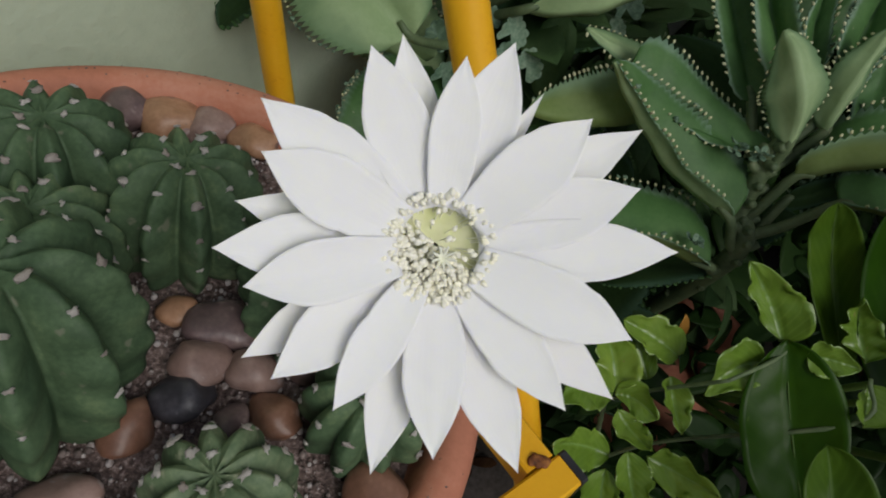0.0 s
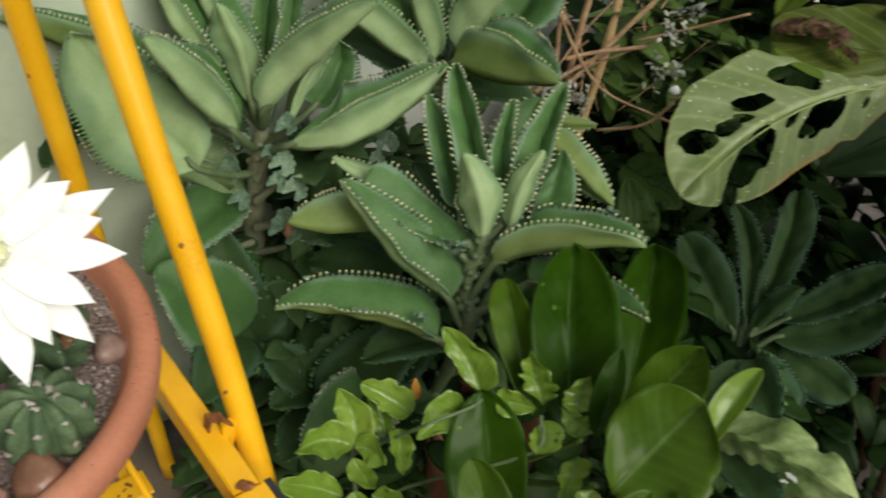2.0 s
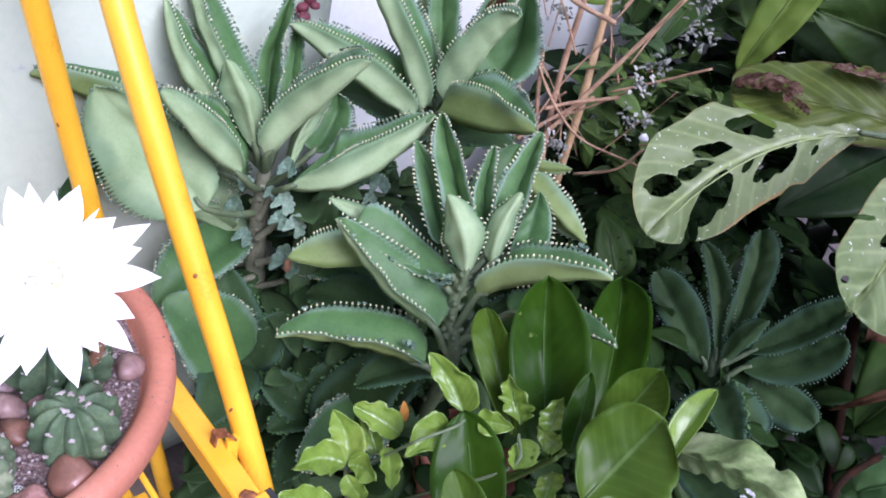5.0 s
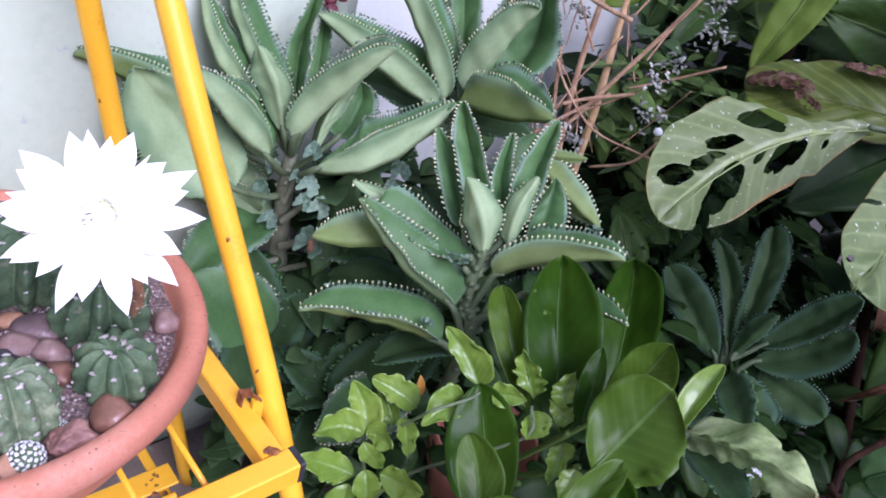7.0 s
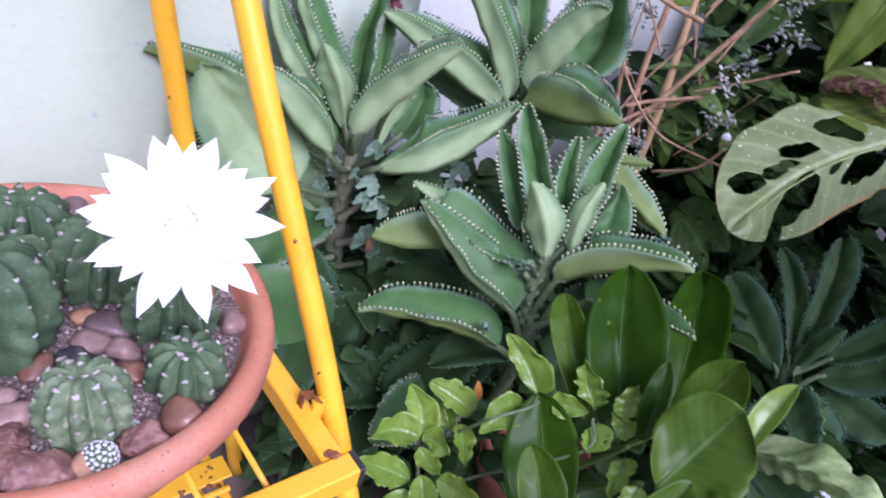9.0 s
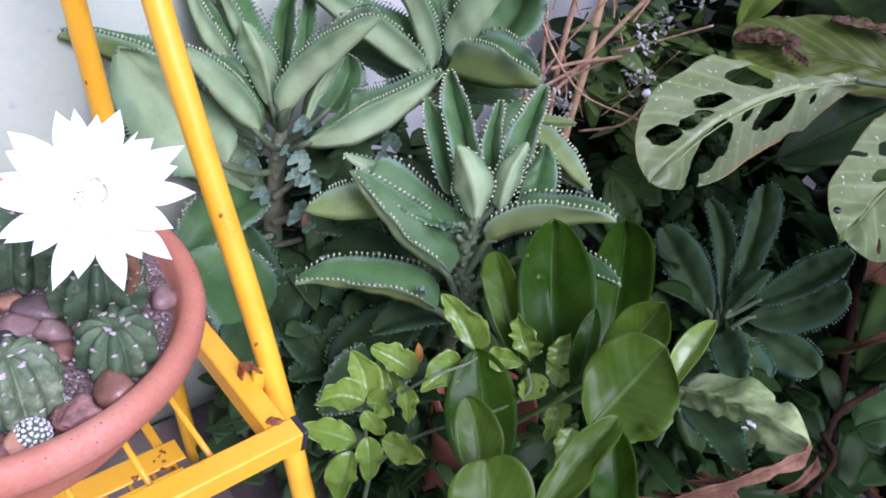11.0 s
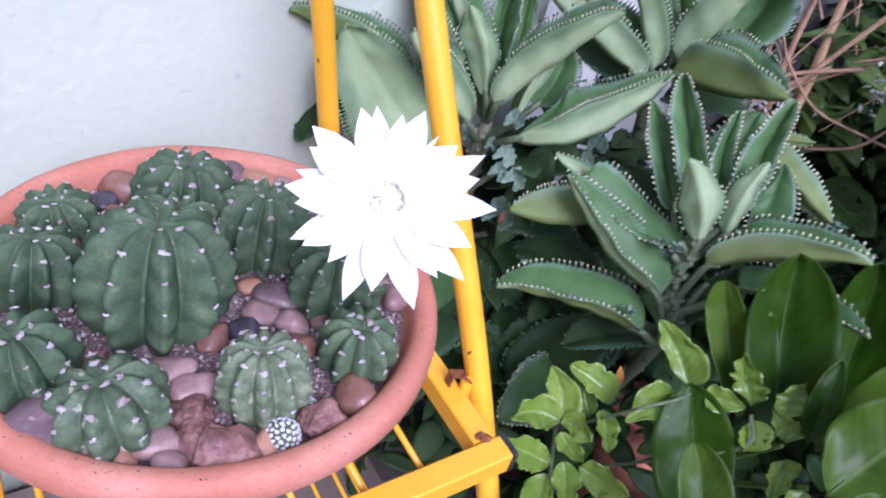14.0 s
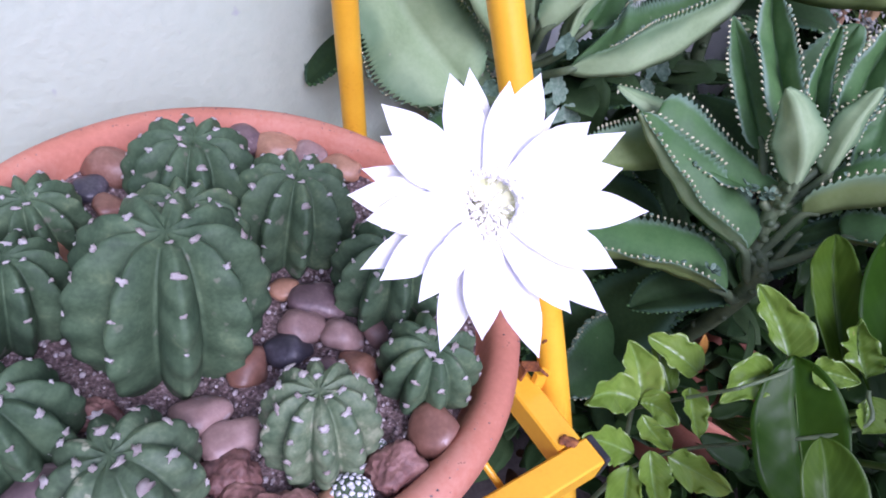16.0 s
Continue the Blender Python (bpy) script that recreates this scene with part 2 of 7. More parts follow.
GLOSSY_B = mat("glossy_leaf_back", [(0.25, (0.02557, 0.05922, 0.003844)), (0.5, (0.04428, 0.09021, 0.006407)), (0.75, (0.06824, 0.1184, 0.01069))], 0.36, 12, bump=0.3, fine=60, island=0.08, trans=0.06, spec=0.16, veins=((0.085, 0.15, 0.02), 9, 0.35, 0.3, 0.16), mid=((0.075, 0.13, 0.03), 0.01, 0.06, 0.02))
LIME = mat("young_leaf", [(0.25, (0.07867, 0.1519, 0.01242)), (0.5, (0.1362, 0.2299, 0.02468)), (0.75, (0.2201, 0.3128, 0.04864))], 0.33, 14, bump=0.25, fine=120, island=0.16, trans=0.06, veins=((0.20, 0.30, 0.06), 8, 0.42, 0.25, 0.25), mid=((0.17, 0.28, 0.07), 0.01, 0.06, 0.03), specks=((0.22, 0.2, 0.07), 120, 0.72))
SWISS = mat("split_leaf", [(0.25, (0.06611, 0.105, 0.02337)), (0.42, (0.1091, 0.1528, 0.05003)), (0.58, (0.1521, 0.191, 0.08)), (0.75, (0.2116, 0.2355, 0.1266))], 0.45, 9, bump=0.35, fine=90, island=0.1, trans=0.06, depth=0.002, spec=0.4, edge=((0.24, 0.15, 0.04), 0.95, 1.03, 0.35), mid=((0.24, 0.31, 0.11), 0.01, 0.06, 0.02), specks=((0.55, 0.57, 0.50), 190, 0.675), veins=((0.24, 0.30, 0.12), 12, 0.0, 0.2, 0.35), stretch=(1, 1, 0.5))
SWISS_R = mat("browned_leaf", [(0.3, (0.03402, 0.05904, 0.00576)), (0.48, (0.0567, 0.0828, 0.00864)), (0.62, (0.08694, 0.1044, 0.01296)), (0.76, (0.0756, 0.054, 0.0144))], 0.5, 9, bump=0.35, fine=90, trans=0.12, spec=0.25, edge=((0.055, 0.030, 0.014), 0.93, 1.02, 0.3), veins=((0.11, 0.15, 0.03), 9, 0.4, 0.25, 0.5))
CHAR = mat("browned_torn_margin", [(0.3, (0.012, 0.007, 0.004)), (0.45, (0.040, 0.020, 0.011)), (0.58, (0.10, 0.062, 0.040)), (0.70, (0.17, 0.13, 0.10))], 0.85, 75, bump=1.0, fine=260, spec=0.1, depth=0.004, specks=((0.06, 0.085, 0.012), 60, 0.56))
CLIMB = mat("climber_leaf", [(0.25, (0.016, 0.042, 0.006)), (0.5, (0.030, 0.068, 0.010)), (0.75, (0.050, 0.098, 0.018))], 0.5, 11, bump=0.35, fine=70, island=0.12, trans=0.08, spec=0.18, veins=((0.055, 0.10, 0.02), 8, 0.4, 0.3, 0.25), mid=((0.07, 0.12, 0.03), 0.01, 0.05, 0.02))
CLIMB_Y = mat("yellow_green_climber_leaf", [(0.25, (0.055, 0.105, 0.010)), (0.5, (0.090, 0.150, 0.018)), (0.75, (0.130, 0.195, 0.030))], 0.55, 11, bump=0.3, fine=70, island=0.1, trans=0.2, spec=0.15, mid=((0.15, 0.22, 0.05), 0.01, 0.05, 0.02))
# near-black green, with the shade deep in the planting put into it
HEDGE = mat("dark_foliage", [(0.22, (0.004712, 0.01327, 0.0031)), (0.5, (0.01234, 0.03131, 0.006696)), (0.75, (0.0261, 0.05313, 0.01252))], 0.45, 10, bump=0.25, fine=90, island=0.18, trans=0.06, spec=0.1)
DEAD = mat("dead_leaf", [(0.25, (0.0144, 0.006563, 0.002875)), (0.5, (0.03839, 0.01805, 0.008113)), (0.75, (0.08318, 0.04371, 0.02122))], 0.8, 30, bump=0.9, fine=200, island=0.15, spec=0.1)
DEAD_B = mat("pale_dead_leaf", [(0.25, (0.05303, 0.02694, 0.01423)), (0.5, (0.1414, 0.07407, 0.04017)), (0.75, (0.3064, 0.1795, 0.1051))], 0.8, 30, bump=0.9, fine=200, island=0.15, spec=0.15)
TWIG = mat("dry_twig", [(0.25, (0.12, 0.066, 0.036)), (0.5, (0.288, 0.174, 0.096)), (0.75, (0.456, 0.324, 0.18))], 0.75, 60, bump=0.5, fine=300, island=0.15)
BARK = mat("dark_bark", [(0.3, (0.005997, 0.003475, 0.002251)), (0.55, (0.018, 0.009439, 0.005216)), (0.75, (0.042, 0.01741, 0.008399))], 0.9, 50, bump=0.9, fine=300, spec=0.08)
GREYBUD = mat("grey_dried_flower", [(0.3, (0.096, 0.104, 0.08)), (0.5, (0.192, 0.208, 0.168)), (0.75, (0.416, 0.4, 0.352))], 0.85, 150, bump=0.5, island=0.25)
WINE = mat("wine_red_bud", [(0.3, (0.05, 0.008, 0.014)), (0.7, (0.16, 0.03, 0.04))], 0.7, 120, bump=0.5)
VINE = mat("purplish_vine", [(0.3, (0.06, 0.035, 0.04)), (0.7, (0.18, 0.12, 0.12))], 0.7, 120, bump=0.4)
WITHER = mat("withered_leaf", [(0.25, (0.10, 0.16, 0.05)), (0.42, (0.20, 0.29, 0.10)), (0.56, (0.34, 0.42, 0.19)), (0.68, (0.44, 0.46, 0.28)), (0.8, (0.36, 0.25, 0.18))], 0.7, 16, bump=1.0, spec=0.15, fine=150)
CHALK = mat("white_spot", [(0.3, (0.75, 0.76, 0.76)), (0.7, (0.85, 0.85, 0.85))], 0.8, 100, bump=0.2)
ORANGE = mat("withered_orange_leaf", [(0.3, (0.35, 0.15, 0.02)), (0.7, (0.55, 0.28, 0.04))], 0.6, 60, bump=0.3, trans=0.2)


# ---- building ----
def link(name, bm, mats, parent=None, label="", smooth=True):
    me = bpy.data.meshes.new(name)
    bm.to_mesh(me)
    bm.free()
    for m in mats if isinstance(mats, (list, tuple)) else [mats]:
        me.materials.append(m)
    if smooth:
        me.shade_smooth()
    ob = new(name, me)
    if parent is not None:
        ob.parent = parent
    if label:
        ob["label"] = label
    return ob


def part(name, bm, mats, parent, label="", smooth=True):
    """A mesh under a thing or a part; the mesh is given in the thing's own coordinates."""
    return link(name, bm, mats, parent, label, smooth)


def thing(name, label, category, at=(0, 0, 0), group="", kind=""):
    e = new(name)
    e.empty_display_size = 0.02
    e.location = at
    return tagged(e, label, category, group, kind)


def curve_points(pts, n):
    """n + 1 points on a smooth line through pts."""
    P = [Vector(p) for p in pts]
    P = [2 * P[0] - P[1]] + P + [2 * P[-1] - P[-2]]
    out, m = [], len(P) - 3
    for i in range(n + 1):
        u = i / n * m
        k = min(int(u), m - 1)
        f = u - k
        a, b, c, d = P[k:k + 4]
        out.append(0.5 * (2 * b + (c - a) * f + (2 * a - 5 * b + 4 * c - d) * f * f + (3 * b - a - 3 * c + d) * f ** 3))
    return out


def tube(bm, pts, radii, sides=10, steps=16, caps=True, rough=0.0):
    """A round bar along a smooth line; radii: one number or a list from start to end."""
    C = curve_points(pts, steps)
    if not isinstance(radii, (list, tuple)):
        radii = [radii]
    rings, ref = [], None
    for i, c in enumerate(C):
        t = (C[min(i + 1, steps)] - C[max(i - 1, 0)]).normalized()
        if ref is None:
            ref = t.orthogonal().normalized()
        ref = (ref - t * ref.dot(t)).normalized()
        o = t.cross(ref)
        u = i / steps * (len(radii) - 1)
        k = min(int(u), max(len(radii) - 2, 0))
        r = radii[k] if len(radii) == 1 else radii[k] + (radii[k + 1] - radii[k]) * (u - k)
        if rough:
            r *= 1 + rough * RND.uniform(-1, 1)
        rings.append([bm.verts.new(c + r * (math.cos(a) * ref + math.sin(a) * o)) for a in (2 * math.pi * j / sides for j in range(sides))])
    for a, b in zip(rings, rings[1:]):
        for j in range(sides):
            bm.faces.new((a[j], a[(j + 1) % sides], b[(j + 1) % sides], b[j]))
    if caps:
        bm.faces.new(rings[0][::-1])
        bm.faces.new(rings[-1])
    return bm


def lathe(bm, profile, sides, wob=0.0):
    """Turns (radius, height) pairs about z."""
    rings = []
    for r, z in profile:
        if r < 1e-6:
            rings.append([bm.verts.new((0, 0, z))])
        else:
            rings.append([bm.verts.new((r * math.cos(a) * (1 + wob * math.sin(3 * a + z * 30)), r * math.sin(a), z)) for a in (2 * math.pi * j / sides for j in range(sides))])
    for a, b in zip(rings, rings[1:]):
        for j in range(sides):
            k = (j + 1) % sides
            if len(a) == 1:
                bm.faces.new((a[0], b[k], b[j]))
            elif len(b) == 1:
                bm.faces.new((a[j], a[k], b[0]))
            else:
                bm.faces.new((a[j], a[k], b[k], b[j]))
    return bm


def bar(bm, a, b, w, h, up=(0, 0, 1), bevel=0.0015):
    """A square bar from a to b, w wide and h high, with rounded edges."""
    a, b, up = Vector(a), Vector(b), Vector(up)
    t = (b - a).normalized()
    s = t.cross(up).normalized()
    u = s.cross(t)
    c = bevel
    prof = [(-w / 2 + c, -h / 2), (w / 2 - c, -h / 2), (w / 2, -h / 2 + c), (w / 2, h / 2 - c), (w / 2 - c, h / 2), (-w / 2 + c, h / 2), (-w / 2, h / 2 - c), (-w / 2, -h / 2 + c)]
    rings = [[bm.verts.new(p + s * x + u * y) for x, y in prof] for p in (a, b)]
    for j in range(8):
        k = (j + 1) % 8
        bm.faces.new((rings[0][j], rings[0][k], rings[1][k], rings[1][j]))
    bm.faces.new(rings[0][::-1])
    bm.faces.new(rings[1])
    return bm


def blob(bm, c, r, sub=1, squash=(1, 1, 1), rough=0.0, turn=None):
    m = Matrix.Translation(c)
    if turn is not None:
        m = m @ turn
    got = bmesh.ops.create_icosphere(bm, subdivisions=sub, radius=r, matrix=m @ Matrix.Diagonal((*squash, 1)))
    if rough:
        off = Vector((RND.random() * 50, RND.random() * 50, RND.random() * 50))
        for v in got["verts"]:
            d = v.co - Vector(c)
            v.co = Vector(c) + d * (1 + rough * noise.noise(d / r * 1.1 + off))
    return bm


OUTLINES = {
    "lance": lambda s: (s ** 0.42) * ((1 - s) ** 0.66) * 1.78,
    "ellip": lambda s: (s ** 0.55) * ((1 - s) ** 0.55) * 1.95,
    "ovate": lambda s: (s ** 0.45) * ((1 - s) ** 0.75) * 2.05,
    "round": lambda s: (s ** 0.5) * ((1 - s) ** 0.4) * 1.84,
    "spoon": lambda s: (s ** 0.9) * ((1 - s) ** 0.42) * 2.05,
    "petal": lambda s: 0.62 + 0.38 * math.sin(s / 0.5 * math.pi / 2) if s < 0.5 else (1 - ((s - 0.5) / 0.5) ** 2) ** 1.2,
    "blunt": lambda s: (s ** 0.35) * ((1 - s) ** 0.36) * 1.62,
    "paddle": lambda s: min(1.0, (s / 0.25) ** 0.5) * (1 - 0.45 * max(0.0, (s - 0.35) / 0.65) ** 1.3) * (1.0 if s < 0.86 else math.sqrt(max(0.0, 1 - ((s - 0.86) / 0.14) ** 2))),
    "keel": lambda s: (s ** 0.24) * ((1 - s) ** 0.62) * 1.75,
    "rhomb": lambda s: (s / 0.5) ** 0.55 if s < 0.5 else ((1 - s) / 0.5) ** 0.85,
    "lobed": lambda s: (s / 0.3) ** 0.7 if s < 0.3 else (1.0 if s < 0.66 else max(0.0, 1 - ((s - 0.66) / 0.34) ** 2) ** 0.62),
    "heart": lambda s: (s ** 0.3) * ((1 - s) ** 0.8) * 1.85,
}


def leaf_mesh(base, tip, normal, width, bend=0.0, fold=0.2, outline="lance", teeth=0.0, count=14, wave=0.0, thick=0.0012, n=14, m=3, holes=(), vein=0.0, curl=0.0, tear=0.0, lump=0.02, section=None, flare=-0.045):
    """A leaf blade from base to tip. section: the midrib's middle and the middles of the two edges, in place of normal, width, bend and fold; bend: how far it arches along its normal, by its length; fold: how steeply its halves rise;
    teeth: scalloped edge; wave: ruffled edge; curl: the tip's turning under; holes: (s0, s1, v0, v1) windows in the blade.
    Returns the bmesh and its two edges, for what grows there."""
    B, T = Vector(base), Vector(tip)
    L = (T - B).length
    ax = (T - B).normalized()
    N = Vector(normal)
    N = (N - ax * N.dot(ax)).normalized()
    ctrl = (B + T) / 2 + N * bend * 2 * L
    ph = RND.random() * 6.28
    shape = OUTLINES[outline]
    if section:
        mid, e0, e1 = [Vector(q) for q in section]
        ctrl = 2 * mid - (B + T) / 2
        halves = (e0 - mid, e1 - mid)
        width = halves[0].length + halves[1].length
        inner = (e0 + e1) / 2 - mid
        faces_in = []
        for v in halves:
            k = ax.cross(v).normalized()
            faces_in.append(k if k.dot(inner) > 0 else -k)
    top, low, edges = [], [], ([], [])
    for i in range(n + 1):
        rt, rl = [], []
        for j in range(-m, m + 1):
            v = j / m
            s = i / n
            if holes:  # rows that run along the side veins
                s += 0.85 * abs(v) * s * (1 - s)
            c = B * (1 - s) ** 2 + ctrl * 2 * s * (1 - s) + T * s * s
            t = ((ctrl - B) * (1 - s) + (T - ctrl) * s).normalized()
            if curl and s > 0.6:
                c = c - N * curl * L * ((s - 0.6) / 0.4) ** 2 * 0.4
                t = (t - N * curl * (s - 0.6) / 0.4).normalized()
            if section:
                turn = ax.rotation_difference(t)
                half = 0 if v < 0 else 1
                side = turn @ halves[half]
                nn = turn @ (faces_in[half] if v else (faces_in[0] + faces_in[1]).normalized())
                w = shape(min(max(s, 0.004), 0.9985)) / shape(0.5) * (1 + teeth * (0.5 if i % 2 else -0.5) * (abs(v) == 1))
                if tear and abs(v) > 0.8:
                    w *= 1 - tear * 1.6 * math.sin(math.pi * s) * max(0, noise.noise(Vector((s * 7, v * 3 + ph, ph))) + 0.3 * noise.noise(Vector((s * 21, v * 3 + ph, ph))) - 0.05)
                bulge = flare * math.sin(math.pi * abs(v)) * side.length * w
                rip = wave * width * math.sin(s * count + ph + (1.3 if v > 0 else 0)) * abs(v) ** 1.5 + lump * width * noise.noise(Vector((s * L / width * 3.2, v * 1.6 + ph, ph * 3)))
                rib = -vein * width * (0.5 + 0.5 * math.cos(s * 34 - abs(v) * 9 + 1.5 * math.sin(s * 7 + ph))) * 0.022 * (1 - abs(v)) - (vein * width * 0.05 if j == 0 else 0)
                p = c + side * abs(v) * w + nn * (bulge + rip + rib)
                rt.append(p)
                rl.append(p - nn * thick * (1 - 0.6 * abs(v)))
                continue
            side = t.cross(N).normalized()
            nn = side.cross(t).normalized()
            h = max(width / 2 * shape(min(max(s, 0.004), 0.9985)), 0.0004)
            hh = h * (1 + teeth * (0.5 if i % 2 else -0.5) * (abs(v) == 1))
            if tear and abs(v) == 1:
                hh *= 1 - tear * 1.5 * math.sin(math.pi * s) * max(0, noise.noise(Vector((s * 6, v * 3 + ph, ph))) - 0.08)
            ang = fold * (1 - 0.35 * abs(v))
            rip = wave * width * math.sin(s * count + ph + (1.3 if v > 0 else 0)) * abs(v) ** 1.5
            rib = -vein * width * (0.5 + 0.5 * math.cos(s * 34 - abs(v) * 9 + 1.5 * math.sin(s * 7 + ph))) * 0.022 * (1 - abs(v)) - (vein * width * 0.05 if j == 0 else 0)
            rip += lump * width * noise.noise(Vector((s * L / width * 3.2, v * 1.6 + ph, ph * 3)))
            p = c + side * v * hh * math.cos(ang) + nn * (abs(v) * hh * math.sin(ang) + rip + rib)
            rt.append(p)
            rl.append(p - nn * thick * (1 - 0.6 * abs(v)))
        if section:
            edges[0].append((rt[0], (turn @ halves[0]).normalized(), turn @ faces_in[0]))
            edges[1].append((rt[-1], (turn @ halves[1]).normalized(), turn @ faces_in[1]))
        else:
            edges[0].append((rt[0], -side, nn))
            edges[1].append((rt[-1], side, nn))
        top.append(rt)
        low.append(rl)
    bm = bmesh.new()
    vt = [[bm.verts.new(p) for p in r] for r in top]
    vl = [[bm.verts.new(p) for p in r] for r in low]
    w = 2 * m
    place = {}
    for grid in (vt, vl):
        for i, r in enumerate(grid):
            for j, v in enumerate(r):
                place[v] = (i / n, abs(j / m - 1))

    def open_cell(i, j):
        s, v = (i + 0.5) / n, (j + 0.5) / m - 1
        s += 0.012 * noise.noise(Vector((s * 14, v * 5, ph)))
        v += 0.10 * noise.noise(Vector((s * 22, v * 7, ph + 5)))
        for a, b, c, d in holes:
            x, y = (2 * s - a - b) / (b - a), (2 * v - c - d) / (d - c)
            if x * x + y * y < 1 or (abs(y) > 0.2 and abs(x) < 0.35 and abs(y) < 1):
                return True
        return False

    gone = {(i, j) for i in range(n) for j in range(w) if holes and open_cell(i, j)}
    for i in range(n):
        for j in range(w):
            if (i, j) in gone:
                continue
            bm.faces.new((vt[i][j], vt[i][j + 1], vt[i + 1][j + 1], vt[i + 1][j])).material_index = 0
            bm.faces.new((vl[i][j], vl[i + 1][j], vl[i + 1][j + 1], vl[i][j + 1])).material_index = 1
            for di, dj, a, b in ((0, -1, (i, j), (i + 1, j)), (0, 1, (i + 1, j + 1), (i, j + 1)), (-1, 0, (i, j + 1), (i, j)), (1, 0, (i + 1, j), (i + 1, j + 1))):
                k = (i + di, j + dj)
                if k in gone or not (0 <= k[0] < n and 0 <= k[1] < w):
                    bm.faces.new((vt[a[0]][a[1]], vt[b[0]][b[1]], vl[b[0]][b[1]], vl[a[0]][a[1]])).material_index = 0
    uv = bm.loops.layers.uv.new("UVMap")
    for f in bm.faces:
        for lp in f.loops:
            lp[uv].uv = place[lp.vert]
    if holes:
        bmesh.ops.delete(bm, geom=[v for v in bm.verts if not v.link_faces], context="VERTS")
        rim = {vg[a][b] for (i, j) in gone for vg in (vt, vl) for a in (i, i + 1) for b in (j, j + 1) if vg[a][b].is_valid}
        for _ in range(6):
            bmesh.ops.smooth_vert(bm, verts=list(rim), factor=0.5, use_axis_x=True, use_axis_y=True, use_axis_z=True)
    bmesh.ops.recalc_face_normals(bm, faces=bm.faces)
    return bm, edges


# ---- ground and walls ----
GROUND = -0.19
U, V = Vector((-0.65, 0.76, 0)), Vector((0.76, 0.65, 0))  # out through the garden wall, and along it


def wall_block(name, k, v0, v1, thick, height, material, label):
    """A plastered wall whose face stands k metres out, from v0 to v1 along its length."""
    bm = bmesh.new()
    nx, nz = max(2, int((v1 - v0) / 0.06)), 24
    face = [[bm.verts.new(U * (k + 0.004 * noise.noise(Vector((i * 0.4, j * 0.5, k * 9)))) + V * (v0 + (v1 - v0) * i / nx) + Vector((0, 0, GROUND + (height - GROUND) * j / nz))) for j in range(nz + 1)] for i in range(nx + 1)]
    for i in range(nx):
        for j in range(nz):
            bm.faces.new((face[i][j], face[i + 1][j], face[i + 1][j + 1], face[i][j + 1]))
    back = [bm.verts.new(U * (k + thick) + V * v + Vector((0, 0, z))) for v, z in ((v0, GROUND), (v1, GROUND), (v1, height), (v0, height))]
    bm.faces.new(back[::-1])
    for a, b, edge in ((0, 1, [f[0] for f in face]), (1, 2, face[-1]), (2, 3, [f[-1] for f in face][::-1]), (3, 0, face[0][::-1])):
        bm.faces.new([*edge[::-1], back[a], back[b]])
    bmesh.ops.recalc_face_normals(bm, faces=bm.faces)
    return tagged(link(name, bm, material), label, "wall", kind="structure")


wall_block("wall_north", 0.50, -3.0, 0.595, 0.25, 2.2, WALL, "pale green painted garden wall with small pits and scratches")
wall_block("wall_east", 0.60, 0.597, 4.5, 0.15, 2.2, WALL_B, "pale grey-green plastered wall set back behind the plants")

bm = bmesh.new()
G = 44
rows = []
for i in range(G + 1):
    rows.append([])
    for j in range(G + 1):
        x, y = (i / G * 2 - 1), (j / G * 2 - 1)
        x, y = 0.4 + 60 * x * abs(x) ** 3.2 + 1.6 * x, 0.5 + 60 * y * abs(y) ** 3.2 + 1.6 * y
        rows[-1].append(bm.verts.new((x, y, GROUND + 0.006 * noise.noise(Vector((x * 5, y * 5, 0))))))
for i in range(G):
    for j in range(G):
        bm.faces.new((rows[i][j], rows[i + 1][j], rows[i + 1][j + 1], rows[i][j + 1]))
tagged(link("ground", bm, EARTH), "bare grey-brown packed earth with litter", "ground", kind="structure")


def slab(u0, u1, v0, v1):
    """Cast paving, laid on the earth, with a rounded worn edge."""
    bm = bmesh.new()
    bar(bm, U * (u0 + u1) / 2 + V * v0 + Vector((0, 0, GROUND - 0.02)), U * (u0 + u1) / 2 + V * v1 + Vector((0, 0, GROUND - 0.02)), u1 - u0, 0.06, bevel=0.006)
    return tagged(link("pavement", bm, CONCRETE, smooth=False), "worn pale concrete yard paving under the chair", "pavement", kind="structure")


# the stretch out of view is added, to bounce light under the leaves
slab(-6.0, 0.497, -4.0, 0.36)
slab(-6.0, -0.42, 0.363, 5.0)

# ---- yellow metal chair ----
CU, CV = Vector((-0.64, 0.77, 0)), Vector((-0.77, -0.64, 0))
CORNER = Vector((0.150, 0.174, 0.325))
SEAT_W, SEAT_D, SQ = 0.33, 0.36, 0.022
chair = thing("metal_chair", "old yellow enamelled metal chair frame with rust spots", "chair", CORNER * 1)
CH = -CORNER


def cpart(name, bm, m=YELLOW, label="", smooth=True):
    bmesh.ops.translate(bm, verts=bm.verts, vec=CH)
    return part(name, bm, m, chair, label, smooth)


T1 = [(0.236, 0.060, GROUND + 0.014), (0.232, 0.095, -0.09), (0.224, 0.129, 0.004), (0.207, 0.167, 0.1), (0.180, 0.201, 0.2), (0.144, 0.232, 0.3), (0.104, 0.262, 0.4), (0.061, 0.291, 0.5), (0.019, 0.319, 0.6), (-0.020, 0.348, 0.7), (-0.053, 0.377, 0.8), (-0.075, 0.4, 0.9)]
T2 = [(0.0054, 0.5284, GROUND + 0.010), (-0.093 + 0.1447 * 0.25, 0.46 + 0.1006 * 0.25, 0.25), (-0.093, 0.46, 0.5), (-0.093 - 0.1447 * 0.25, 0.46 - 0.1006 * 0.25, 0.75), (-0.15, 0.42, 0.9)]
